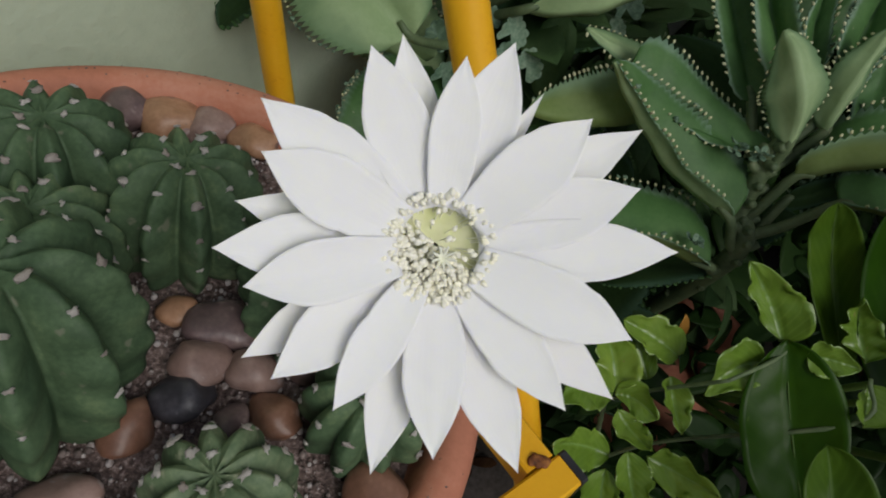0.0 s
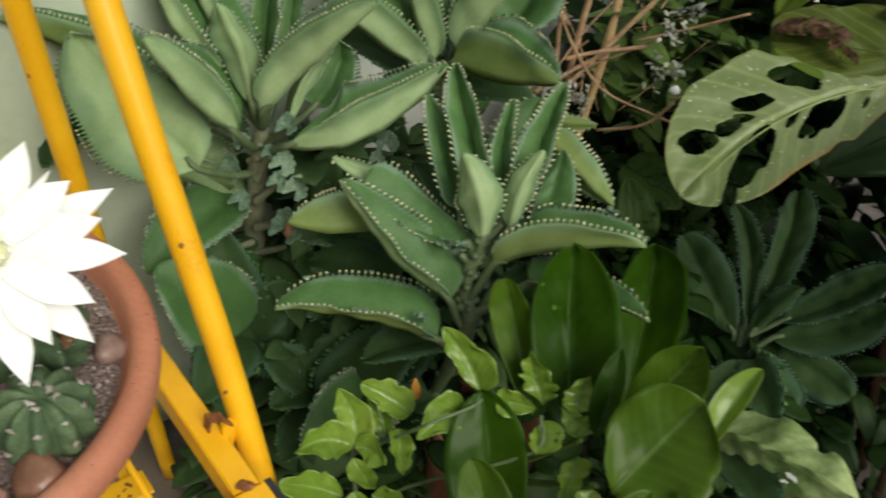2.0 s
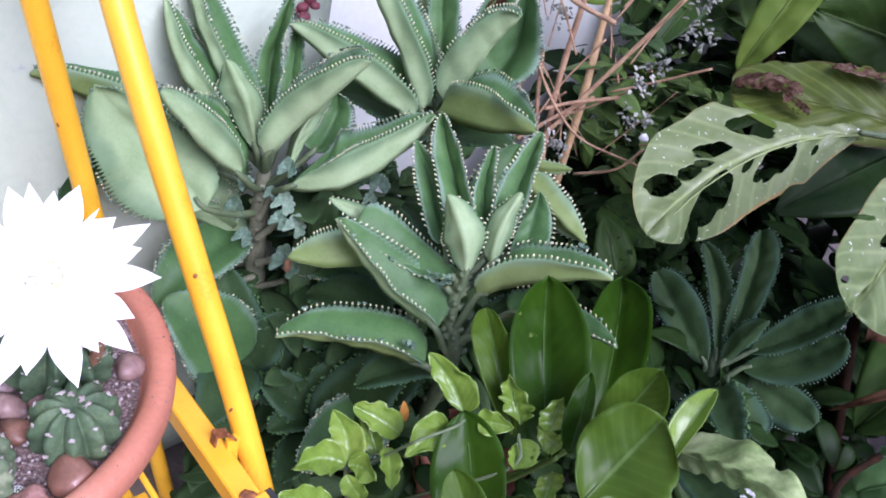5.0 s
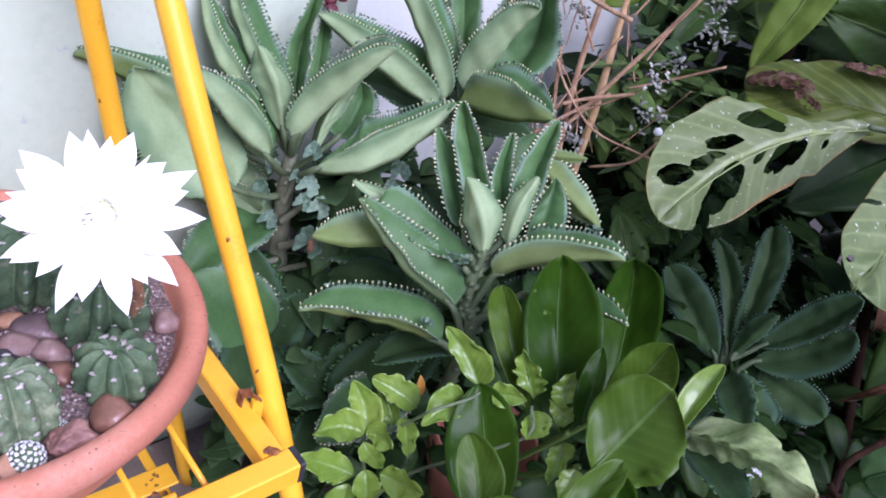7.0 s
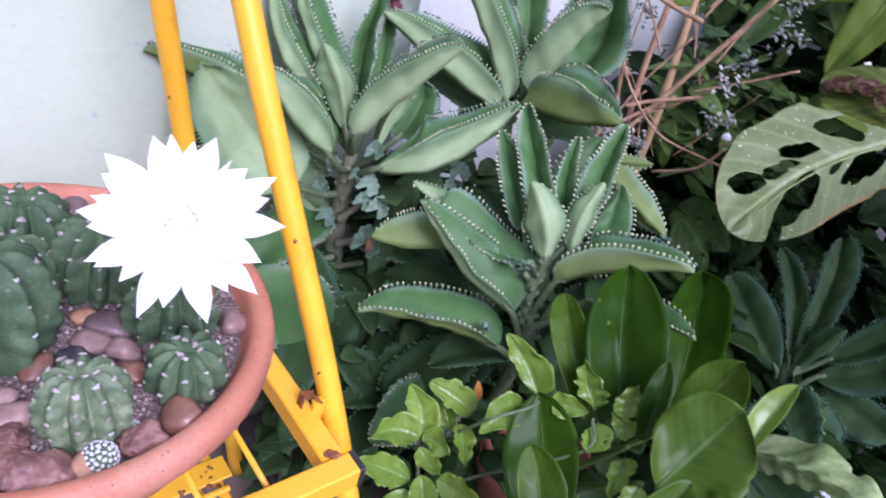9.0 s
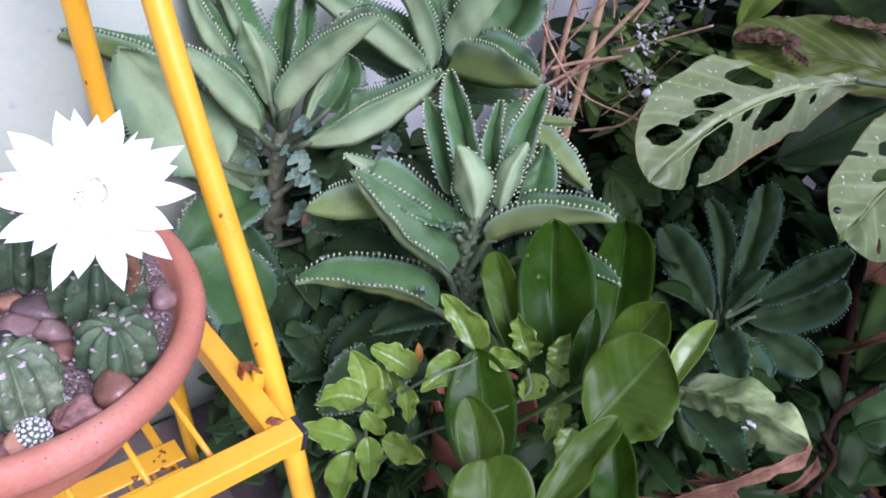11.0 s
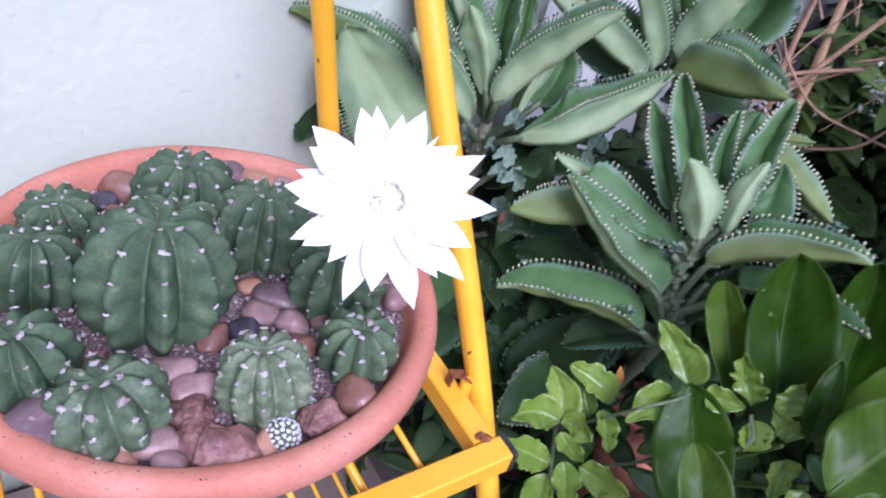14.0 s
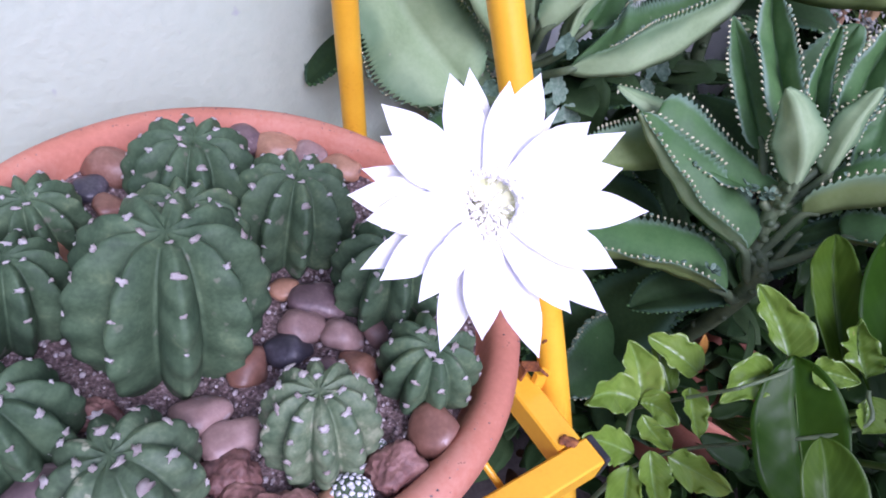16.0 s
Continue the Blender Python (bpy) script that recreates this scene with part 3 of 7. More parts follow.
for pts in (T1, T2):
    up = cpart("upright_tube", tube(bmesh.new(), pts, 0.0113, 20, 40))
    C = curve_points(pts, 60)
    for k in (26, 31, 37, 42) if pts is T1 else (30, 33, 36):
        bm = bmesh.new()
        c = C[k] + Vector((RND.uniform(-0.004, 0.004), -0.0095, RND.uniform(-0.003, 0.006)))
        blob(bm, c, 0.0026, 2, (0.9, 0.45, 1.3 + RND.random()), 0.5)
        bmesh.ops.translate(bm, verts=bm.verts, vec=CH)
        part("rust_spot", bm, RUST, up, "brown rust spot")
top = C[-1]
bm = tube(bmesh.new(), [Vector(T1[-1]), (Vector(T1[-1]) + Vector(T2[-1])) / 2 + Vector((0, 0, 0.03)), Vector(T2[-1])], 0.0113, 16, 16)
cpart("top_rail", bm)
for name, a, b in (("seat_rail", CORNER - CV * 0.013, CORNER + CV * SEAT_D), ("seat_rail", CORNER + CU * 0.0125, CORNER + CU * SEAT_W), ("seat_rail", CORNER + CU * (SEAT_W + 0.011) - CV * 0.011, CORNER + CU * (SEAT_W + 0.011) + CV * SEAT_D), ("seat_rail", CORNER + CV * (SEAT_D - 0.011) + CU * 0.0125, CORNER + CV * (SEAT_D - 0.011) + CU * (SEAT_W - 0.001))):
    cpart(name, bar(bmesh.new(), a, b, SQ, SQ + (0.002 if a == CORNER - CV * 0.013 else 0)), smooth=False)
cpart("end_plug", bar(bmesh.new(), CORNER - CV * 0.0135, CORNER - CV * 0.0185, SQ + 0.001, SQ + 0.003), BLACK, "black plastic end plug", False)
for i in range(6):
    a = CORNER + CV * (0.058 + 0.052 * i) + Vector((0, 0, -0.002))
    cpart("seat_rod", tube(bmesh.new(), [a + CU * 0.006, a + CU * 0.17, a + CU * (SEAT_W + 0.004)], 0.0027, 8, 4))
for a, b in ((CORNER + CV * (SEAT_D - 0.02) + CU * 0.03, Vector((-0.20, -0.13, GROUND + 0.010))), (CORNER + CV * (SEAT_D - 0.02) + CU * (SEAT_W - 0.03), Vector((-0.43, 0.16, GROUND + 0.010)))):
    cpart("front_leg", tube(bmesh.new(), [a - Vector((0, 0, 0.01)), (a + b) / 2, b], 0.0113, 14, 6))
# lower shelf: a flat bar, a thin bar before it, and rods towards the front
low = Vector((0.0096, 0.3572, 0.05))
cpart("shelf_plate", bar(bmesh.new(), low - CV * 0.012, low + CV * 0.30, 0.034, 0.004), smooth=False)
cpart("shelf_rail", bar(bmesh.new(), low - CU * 0.034 + Vector((0, 0, 0.004)), low - CU * 0.034 + CV * 0.30 + Vector((0, 0, 0.004)), 0.007, 0.007), smooth=False)
for k in (0.006, 0.285):
    cpart("stretcher", bar(bmesh.new(), low + CV * k - CU * 0.20 - Vector((0, 0, 0.006)), low + CV * k + CU * 0.17 - Vector((0, 0, 0.006)), 0.012, 0.007), smooth=False)
for k in range(9):
    a = low + CV * (0.03 + 0.029 * k) - Vector((0, 0, 0.003))
    cpart("shelf_rod", tube(bmesh.new(), [a, a - CU * 0.10, a - CU * 0.20], 0.0025, 8, 4))
for c in (CORNER + CU * 0.014 + Vector((-0.003, -0.004, 0.0118)), low + CV * 0.012 + CU * 0.008, low + CV * 0.02 - CU * 0.010, low + CV * 0.05 - CU * 0.014, low + CV * 0.006 - CU * 0.03):
    bm = bmesh.new()
    for _ in range(4):
        blob(bm, c + Vector((RND.uniform(-0.007, 0.007), RND.uniform(-0.007, 0.007), 0.0008)), 0.004, 2, (1, 1, 0.35), 0.6)
    cpart("rust_patch", bm, RUST, "flaking brown rust")
# bent clip that holds the tube to the seat rail
c = Vector((0.112, 0.236, 0.345))
bm = bmesh.new()
for a, b in (((-0.010, -0.004, -0.016), (-0.009, -0.004, 0.006)), ((-0.0095, -0.004, 0.005), (0.001, -0.006, 0.011)), ((0.0, -0.006, 0.0105), (0.008, -0.004, 0.002))):
    bar(bm, c + Vector(a), c + Vector(b), 0.009, 0.0022, (0.75, 0.6, 0.2), 0.0006)
cpart("clip", bm, RUST, "bent rusty clip with worn yellow paint", False)
cpart("bracket", bar(bmesh.new(), c + Vector((0.007, -0.004, -0.034)), c + Vector((0.006, -0.003, 0.002)), 0.011, 0.006, (0.6, -0.8, 0), 0.001), smooth=False)
# ---- terracotta bowl with soil ----
BOWL = Vector((-0.095, 0.172, 0.3372))
RIM = 0.1725
bm = bmesh.new()
lathe(bm, [(0, 0), (0.112, 0), (0.119, 0.004), (0.136, 0.025), (0.150, 0.052), (0.1585, 0.078), (0.1635, 0.084), (0.1695, 0.087), (RIM, 0.093), (RIM + 0.0005, 0.101), (0.1715, 0.1085), (0.1685, 0.1122), (0.163, 0.1135), (0.157, 0.1122), (0.1535, 0.108), (0.151, 0.101), (0.149, 0.096), (0.146, 0.09), (0.10, 0.088), (0, 0.088)], 96, 0.003)
for v in bm.verts:
    v.co *= 1 + 0.004 * noise.noise(v.co * 14)
bowl = thing("terracotta_bowl", "wide shallow terracotta bowl planted with cacti", "plant pot", BOWL)
body = part("bowl_body", bm, CLAY, bowl)
bm = bmesh.new()
for _ in range(190):
    a, r = RND.uniform(0, 6.283), RND.choice((0.160, 0.165, 0.1695, 0.1728))
    z = {0.160: 0.1130, 0.165: 0.1132, 0.1695: 0.1113, 0.1728: 0.100}[r]
    blob(bm, (r * math.cos(a), r * math.sin(a), z), RND.uniform(0.0003, 0.0008), 1, (1.3, 1, 0.4))
tagged(part("speckling", bm, SOIL, bowl, "dark specks in the clay"), kind="stuff")
SOIL_Z = BOWL.z + 0.094
bm = bmesh.new()
ring = []
for k in range(26):
    r = 0.1485 * k / 25
    ring.append([bm.verts.new((r * math.cos(a), r * math.sin(a), 0.094 + 0.004 * noise.noise(Vector((r * math.cos(a), r * math.sin(a), 0)) * 30) + 0.002 * noise.noise(Vector((r * math.cos(a), r * math.sin(a), 3)) * 140))) for a in (2 * math.pi * j / 90 for j in range(90))] if k else [bm.verts.new((0, 0, 0.094))])
for a, b in zip(ring, ring[1:]):
    for j in range(90):
        k = (j + 1) % 90
        bm.faces.new((a[0], b[j], b[k]) if len(a) == 1 else (a[j], b[j], b[k], a[k]))
part("soil", bm, SOIL, bowl, "gritty grey-brown soil")
bm = bmesh.new()
for _ in range(4200):
    a, r = RND.uniform(0, 6.283), 0.146 * math.sqrt(RND.random())
    blob(bm, (r * math.cos(a), r * math.sin(a), 0.0955), RND.choice((0.0004, 0.0005, 0.0007, 0.0007, 0.0010, 0.0013, 0.0018)), 1, (1, 1.2, 0.8))
tagged(part("grit", bm, GRIT, bowl, "loose grit on the soil"), kind="stuff")


# ---- cacti ----
AREOLES = []
for _ in range(5):
    bm = bmesh.new()
    blob(bm, (0, 0, 0), 0.8, 2, (1.35, 0.8, 0.6), 0.5)
    # short spines drawn out of the wool
    for v in RND.sample(list(bm.verts), 22):
        if v.co.z > -0.2:
            v.co *= RND.uniform(1.4, 2.4)
    me = bpy.data.meshes.new("areole")
    bm.to_mesh(me)
    bm.free()
    me.materials.append(WOOL)
    me.shade_smooth()
    AREOLES.append(me)

def cactus(label, at, radius, height, ribs, material, lean=(0, 0), spines=0.0022, group="cacti in the bowl", every=0.011, depth=0.42, spin=None, thin=True):
    e = thing("cactus", label, "cactus", at, group)
    e.rotation_euler = (radians(lean[0]), radians(lean[1]), RND.uniform(0, 6.28) if spin is None else spin)
    n, m = ribs * 14, 44
    step = every * 1.5 / (height * 1.15 + radius * 0.5)
    ph = RND.random() * 40

    def surf(th, s):
        """s 0 at the foot, 1 in the crown's dimple."""
        ang = -0.85 + s * (math.pi / 2 + 0.85)
        prof = math.cos(ang) ** 0.62 if s < 1 else 0.0
        z = height * (0.44 + 0.56 * math.sin(ang)) if ang > 0 else height * (0.44 + 0.56 * math.sin(ang))
        dim = max(0.0, (s - 0.86) / 0.14)
        z -= height * 0.075 * dim ** 1.5
        fr = th * ribs / (2 * math.pi)
        x = 2 * abs(fr - round(fr))  # 0 on the crest of a rib, 1 in the furrow
        c = 1 - x
        beat = 0.5 - 0.5 * math.cos(2 * math.pi * (0.92 + 0.04 * (round(fr) % ribs % 2) - s) / step)
        dip = x ** 1.35 if thin else x ** 1.7
        r = radius * prof * (1.06 - depth * (0.8 + 0.35 * s) * dip + ((0.055 if thin else 0.05) * (beat - 0.5)) * c)
        r *= 1 - 0.028 * (0.5 + 0.5 * math.cos(2 * math.pi * (0.92 - s) / step + 2.4 * x)) * 4 * x * (1 - x)
        r *= 1 + 0.03 * noise.noise(Vector((math.cos(th) * 1.5 + ph, math.sin(th) * 1.5, s * 2)))
        return Vector((r * math.cos(th), r * math.sin(th), z + height * 0.10 * (c - 0.6) * max(0, s - 0.4)))

    bm = bmesh.new()
    rows = [[bm.verts.new(surf(2 * math.pi * i / n, j / m)) for i in range(n)] for j in range(m)]
    cap = bm.verts.new(surf(0, 1.0))
    for a, b in zip(rows, rows[1:]):
        for i in range(n):
            k = (i + 1) % n
            bm.faces.new((a[i], a[k], b[k], b[i]))
    for i in range(n):
        bm.faces.new((rows[-1][i], rows[-1][(i + 1) % n], cap))
    part("cactus_body", bm, material, e)
    for k in range(ribs):
        th = 2 * math.pi * k / ribs
        s = 0.92 + 0.04 * (k % 2) - step * (k % 3 == 0)
        while s > 0.28:
            p = surf(th, s)
            d = (surf(th, min(s + 0.01, 0.99)) - surf(th, s - 0.01)).normalized()
            dr = d.x * math.cos(th) + d.y * math.sin(th)
            nrm = Vector((math.cos(th) * d.z, math.sin(th) * d.z, -dr)).normalized()
            q = 0.37 * spines * RND.uniform(0.75, 1.25) * (1.25 if s > 0.7 else 0.85)
            ob = new("areole", RND.choice(AREOLES))
            ob.parent = e
            tan = Vector((-math.sin(th), math.cos(th), 0))
            ob.matrix_local = Matrix.Translation(p + nrm * q * 0.1) @ Matrix((tan, nrm.cross(tan), nrm)).transposed().to_4x4() @ pose(0, 0, 0, 0, 0, RND.uniform(-25, 25)) @ Matrix.Scale(q, 4)
            s -= step
    return e


Z0 = SOIL_Z - 0.004
cactus("large dark green ribbed globe cactus", (-0.1165, 0.138, Z0), 0.0485, 0.088, 9, CACTUS, (-6, 2), 0.0036, every=0.0150, spin=0.35, depth=0.46)
cactus("dark green ribbed cactus crowded behind the largest one", (-0.128, 0.190, Z0), 0.0360, 0.060, 10, CACTUS, (-4, -4), 0.0030, every=0.014)
cactus("mottled pale green cactus with ten ribs", (-0.0225, 0.093, Z0), 0.0290, 0.053, 10, CACTUS_L, (-8, 3), 0.0036, every=0.0085, depth=0.34, thin=False)
cactus("small dark green globe cactus beside the rim", (0.0245, 0.1475, Z0), 0.0275, 0.048, 10, CACTUS, (-6, 6), 0.0036, every=0.0125, depth=0.33, thin=False)
cactus("low pale green cactus with twisted ribs", (-0.0985, 0.0485, Z0), 0.0340, 0.046, 9, CACTUS_L, (-12, -6), 0.0040, every=0.0095, depth=0.33, thin=False)
cactus("dark green ribbed cactus near the rim", (-0.159, 0.063, Z0), 0.0315, 0.052, 9, CACTUS, (-6, -4), 0.0038, every=0.0115)
cactus("dark green globe cactus near the rim", (-0.200, 0.130, Z0), 0.0310, 0.056, 10, CACTUS, (-5, -6), 0.0030, every=0.0125)
cactus("small dark green cactus at the bowl's back edge", (-0.213, 0.193, Z0), 0.0270, 0.044, 10, CACTUS, (-6, -4), 0.0024, every=0.0105)
cactus("dark green ribbed cactus at the bowl's back edge", (-0.142, 0.240, Z0), 0.0390, 0.064, 10, CACTUS, (-6, 0), 0.0030, every=0.0125)
cactus("dark green globe cactus with deep ribs", (-0.075, 0.2285, Z0), 0.0365, 0.064, 10, CACTUS, (-6, 2), 0.0030, every=0.012)
mother = cactus("dark green cactus that bears the white flower", (-0.006, 0.199, Z0), 0.0350, 0.058, 10, CACTUS, (-4, 4), 0.0021, every=0.012, spin=0.0)
mother.rotation_euler = (0, 0, 0)


def pincushion(at, r):
    e = thing("pincushion_cactus", "tiny round cactus covered with white combs of spines", "cactus", at, "cacti in the bowl")
    bm = bmesh.new()
    blob(bm, (0, 0, r * 0.75), r, 3, (1, 1, 0.95))
    part("cactus_body", bm, CACTUS_L, e)
    bm = bmesh.new()
    n = 84
    for i in range(n):
        z = 1 - 1.5 * i / n
        a, q = i * 2.39996, math.sqrt(max(0, 1 - z * z))
        d = Vector((q * math.cos(a), q * math.sin(a), z))
        c = Vector((0, 0, r * 0.75)) + d * r
        blob(bm, c, r * RND.uniform(0.10, 0.125), 2, (1.1, 1.0, 0.6), 0.7, d.to_track_quat("Z", "Y").to_matrix().to_4x4())
    tagged(part("spine_cover", bm, WHITE_SPINE, e, "white spine combs"), kind="stuff")


pincushion((-0.0035, 0.0665, SOIL_Z - 0.001), 0.0112)
pincushion((0.0050, 0.0975, SOIL_Z - 0.001), 0.0052)
pincushion((0.0080, 0.0925, SOIL_Z - 0.001), 0.0040)

# ---- the white flower, on its scaly tube ----
FC = Vector((0.0243, 0.1094, 0.6020)) - mother.location
FN = Vector((0.03, -0.68, 0.73)).normalized()
FX = Vector((1, 0, 0)) - FN * FN.x
FX.normalize()
FY = FN.cross(FX)
ROOT = FC - FN * 0.007
bm = bmesh.new()
tube(bm, [Vector((0.024, -0.004, 0.030)), Vector((0.032, -0.016, 0.062)), ROOT - FN * 0.045, ROOT - FN * 0.014, ROOT - FN * 0.0005], [0.0045, 0.0042, 0.005, 0.0085, 0.0138], 16, 30, False, 0.04)
flower = part("flower", bm, TUBE, mother, "brownish scaly flower tube")
bm = bmesh.new()
for i in range(46):
    C = curve_points([Vector((0.024, -0.004, 0.030)), Vector((0.032, -0.016, 0.062)), ROOT - FN * 0.045, ROOT - FN * 0.012], 46)
    c, t = C[i], (C[i + 1] - C[i]).normalized()
    o = Matrix.Rotation(i * 2.4, 3, t) @ t.orthogonal().normalized()
    b, _ = leaf_mesh(c + o * 0.0038, c + o * 0.0065 + t * 0.008, o, 0.003, 0.05, 0.1, "lance", n=4, m=1, thick=0.0003)
    me = bpy.data.meshes.new("tmp")
    b.to_mesh(me)
    b.free()
    bm.from_mesh(me)
    bpy.data.meshes.remove(me)
tagged(part("scale_cover", bm, SEPAL, flower, "small pointed scales"), kind="stuff")
# each petal's tip, its width in millimetres and the whorl that it stands in
TIPS = [
    ((-0.0221, 0.1266, 0.6225), 20, 1),
    ((-0.0002, 0.1390, 0.6334), 19, 1),
    ((0.0067, 0.1472, 0.6326), 15, 0),
    ((0.0217, 0.1402, 0.6351), 15, 2),
    ((0.0326, 0.1453, 0.6380), 20, 1),
    ((0.0430, 0.1431, 0.6270), 6, 0),
    ((0.0542, 0.1349, 0.6290), 20, 2),
    ((0.0700, 0.1409, 0.6242), 18, 0),
    ((0.0698, 0.1256, 0.6184), 20, 1),
    ((0.0827, 0.1160, 0.6088), 19, 1),
    ((0.0745, 0.0980, 0.5941), 20, 2),
    ((0.0758, 0.0908, 0.5771), 18, 0),
    ((0.0613, 0.0837, 0.5803), 18, 1),
    ((0.0541, 0.0739, 0.5634), 19, 0),
    ((0.0309, 0.0715, 0.5701), 19, 1),
    ((0.0174, 0.0700, 0.5602), 17, 0),
    ((0.0055, 0.0768, 0.5773), 15, 2),
    ((-0.0096, 0.0811, 0.5799), 19, 1),
    ((-0.0175, 0.0873, 0.5768), 16, 0),
    ((-0.0190, 0.0949, 0.5946), 18, 2),
    ((-0.0272, 0.1010, 0.5989), 20, 1),
    ((-0.0248, 0.1135, 0.6018), 15, 0),
    ((-0.0200, 0.1173, 0.6153), 20, 2),
]
for i, (tip, wide, layer) in enumerate(TIPS):
    tip = Vector(tip) - mother.location
    d = tip - ROOT
    d = (d - FN * d.dot(FN)).normalized()
    base = ROOT + d * 0.0100 + FN * (0.001 + 0.0012 * layer)
    L = (tip - base).length
    across = d.cross(FN).normalized()
    mid = base * 0.5 + tip * 0.5 + FN * (-0.0022 + 0.0014 * layer + RND.uniform(-0.0008, 0.0008))
    lift = FN * RND.uniform(0.0005, 0.0022)
    b, _ = leaf_mesh(base, tip, FN, 0.02, outline="petal", wave=0.010, count=5, thick=0.00035, n=30, m=7, vein=0.05, tear=0.08, lump=0.012, section=(mid, mid + across * wide / 2400 + lift, mid - across * wide / 2400 + lift))
    part("petal", b, [PETAL, PETAL], flower, "broad white pointed petal")
for i in range(14):
    a = i * 2.4 + 0.3
    d = FX * math.cos(a) + FY * math.sin(a)
    b, _ = leaf_mesh(ROOT + d * 0.010 - FN * 0.008, ROOT + d * RND.uniform(0.022, 0.034) + FN * RND.uniform(-0.006, 0.001), FN, 0.0055, -0.06, 0.2, "lance", thick=0.0005, n=8, m=2)
    part("sepal", b, [SEPAL, SEPAL], flower, "narrow greenish outer sepal")
bm = bmesh.new()
R0 = ROOT - FN * 0.002
rings = []
for k in range(11):
    r, z = 0.001 + 0.0128 * (k / 10) ** 0.8, -0.0022 + 0.0062 * (k / 10) ** 1.6
    rings.append([bm.verts.new(R0 + FN * z + (FX * math.cos(t) + FY * math.sin(t)) * r) for t in (2 * math.pi * j / 24 for j in range(24))])
for a, b in zip(rings, rings[1:]):
    for j in range(24):
        bm.faces.new((a[j], a[(j + 1) % 24], b[(j + 1) % 24], b[j]))
part("throat", bm, THROAT, flower, "green flower throat")
fil, ant = bmesh.new(), bmesh.new()
DOWN = FX * math.cos(radians(-115)) + FY * math.sin(radians(-115))
for i in range(900):
    a, r = RND.uniform(0, 6.283), 0.0128 * math.sqrt(RND.random())
    h = RND.uniform(0.0012, 0.0042)
    if i % 6 == 0:
        r, h = RND.uniform(0.0110, 0.0140), RND.uniform(0.0028, 0.0050)
    d = FX * math.cos(a) + FY * math.sin(a)
    if i % 6 and d.dot(DOWN) * r < -0.0005 and RND.random() < 0.93:
        continue
    p0, p1 = R0 + d * r * 0.6 - FN * 0.003, ROOT + d * r + FN * h
    tube(fil, [p0, (p0 + p1) / 2 + d * 0.0006, p1], 0.00016, 5, 5, False)
    blob(ant, p1, RND.uniform(0.00058, 0.00090), 1, (1, 0.8, 1.3), 0.35, d.to_track_quat("Z", "Y").to_matrix().to_4x4())
tagged(part("filament_tuft", fil, STAMEN, flower, "thin pale green filaments"), kind="stuff")
tagged(part("pollen", ant, ANTHER, flower, "cream pollen on the filament ends"), kind="stuff")
bm = bmesh.new()
for i in range(9):
    a = i * 0.7
    d = FX * math.cos(a) + FY * math.sin(a)
    c = ROOT + FX * 0.001 - FY * 0.002 + FN * 0.004
    tube(bm, [c, c + d * 0.0018 + FN * 0.002, c + d * 0.003 + FN * 0.0035], [0.0004, 0.0004, 0.0002], 6, 5)
tube(bm, [R0 - FN * 0.004, ROOT + FX * 0.001 - FY * 0.002 + FN * 0.0045], 0.0006, 8, 4)
part("stigma", bm, STAMEN, flower, "star-shaped pale stigma")


# ---- pebbles ----
PEBBLES_OF = {
    "o": (mat("tan_pebble", [(0.25, (0.2255, 0.1148, 0.06223)), (0.5, (0.3832, 0.2078, 0.1192)), (0.75, (0.5185, 0.328, 0.2178))], 0.42, 70, bump=0.5, fine=380, island=0.1, depth=0.0008, specks=((0.20, 0.12, 0.09), 110, 0.64)), "smooth orange-tan river pebble on the soil"),
    "d": (mat("purple_grey_pebble", [(0.25, (0.05862, 0.03937, 0.04148)), (0.5, (0.1297, 0.08747, 0.08713)), (0.75, (0.2593, 0.1804, 0.166))], 0.40, 60, bump=0.5, fine=380, island=0.1, depth=0.0008, specks=((0.27, 0.20, 0.19), 90, 0.62)), "smooth dark purple-grey river pebble on the soil"),
    "p": (mat("pinkish_pebble", [(0.25, (0.1521, 0.09294, 0.07778)), (0.5, (0.2537, 0.164, 0.14)), (0.75, (0.372, 0.2625, 0.2281))], 0.45, 75, bump=0.5, fine=380, island=0.15, depth=0.0008, specks=((0.37, 0.29, 0.27), 120, 0.64)), "smooth pinkish-brown river pebble on the soil"),
    "k": (mat("black_pebble", [(0.25, (0.018, 0.017, 0.022)), (0.5, (0.045, 0.042, 0.050)), (0.75, (0.12, 0.11, 0.125))], 0.38, 60, bump=0.35, fine=380, island=0.1, depth=0.0008, specks=((0.20, 0.19, 0.20), 90, 0.64)), "smooth blackish river pebble on the soil"),
    "b": (mat("brown_pebble", [(0.25, (0.1071, 0.0492, 0.03111)), (0.5, (0.2086, 0.1039, 0.06741)), (0.75, (0.3269, 0.1968, 0.1452))], 0.42, 60, bump=0.4, fine=380, island=0.1, depth=0.001, specks=((0.32, 0.22, 0.19), 100, 0.64)), "angular red-brown pebble on the soil"),
    "r": (STONE, "rough reddish-brown stone on the soil"),
    "R": (STONE, "large rough reddish-brown stone on the soil"),
}


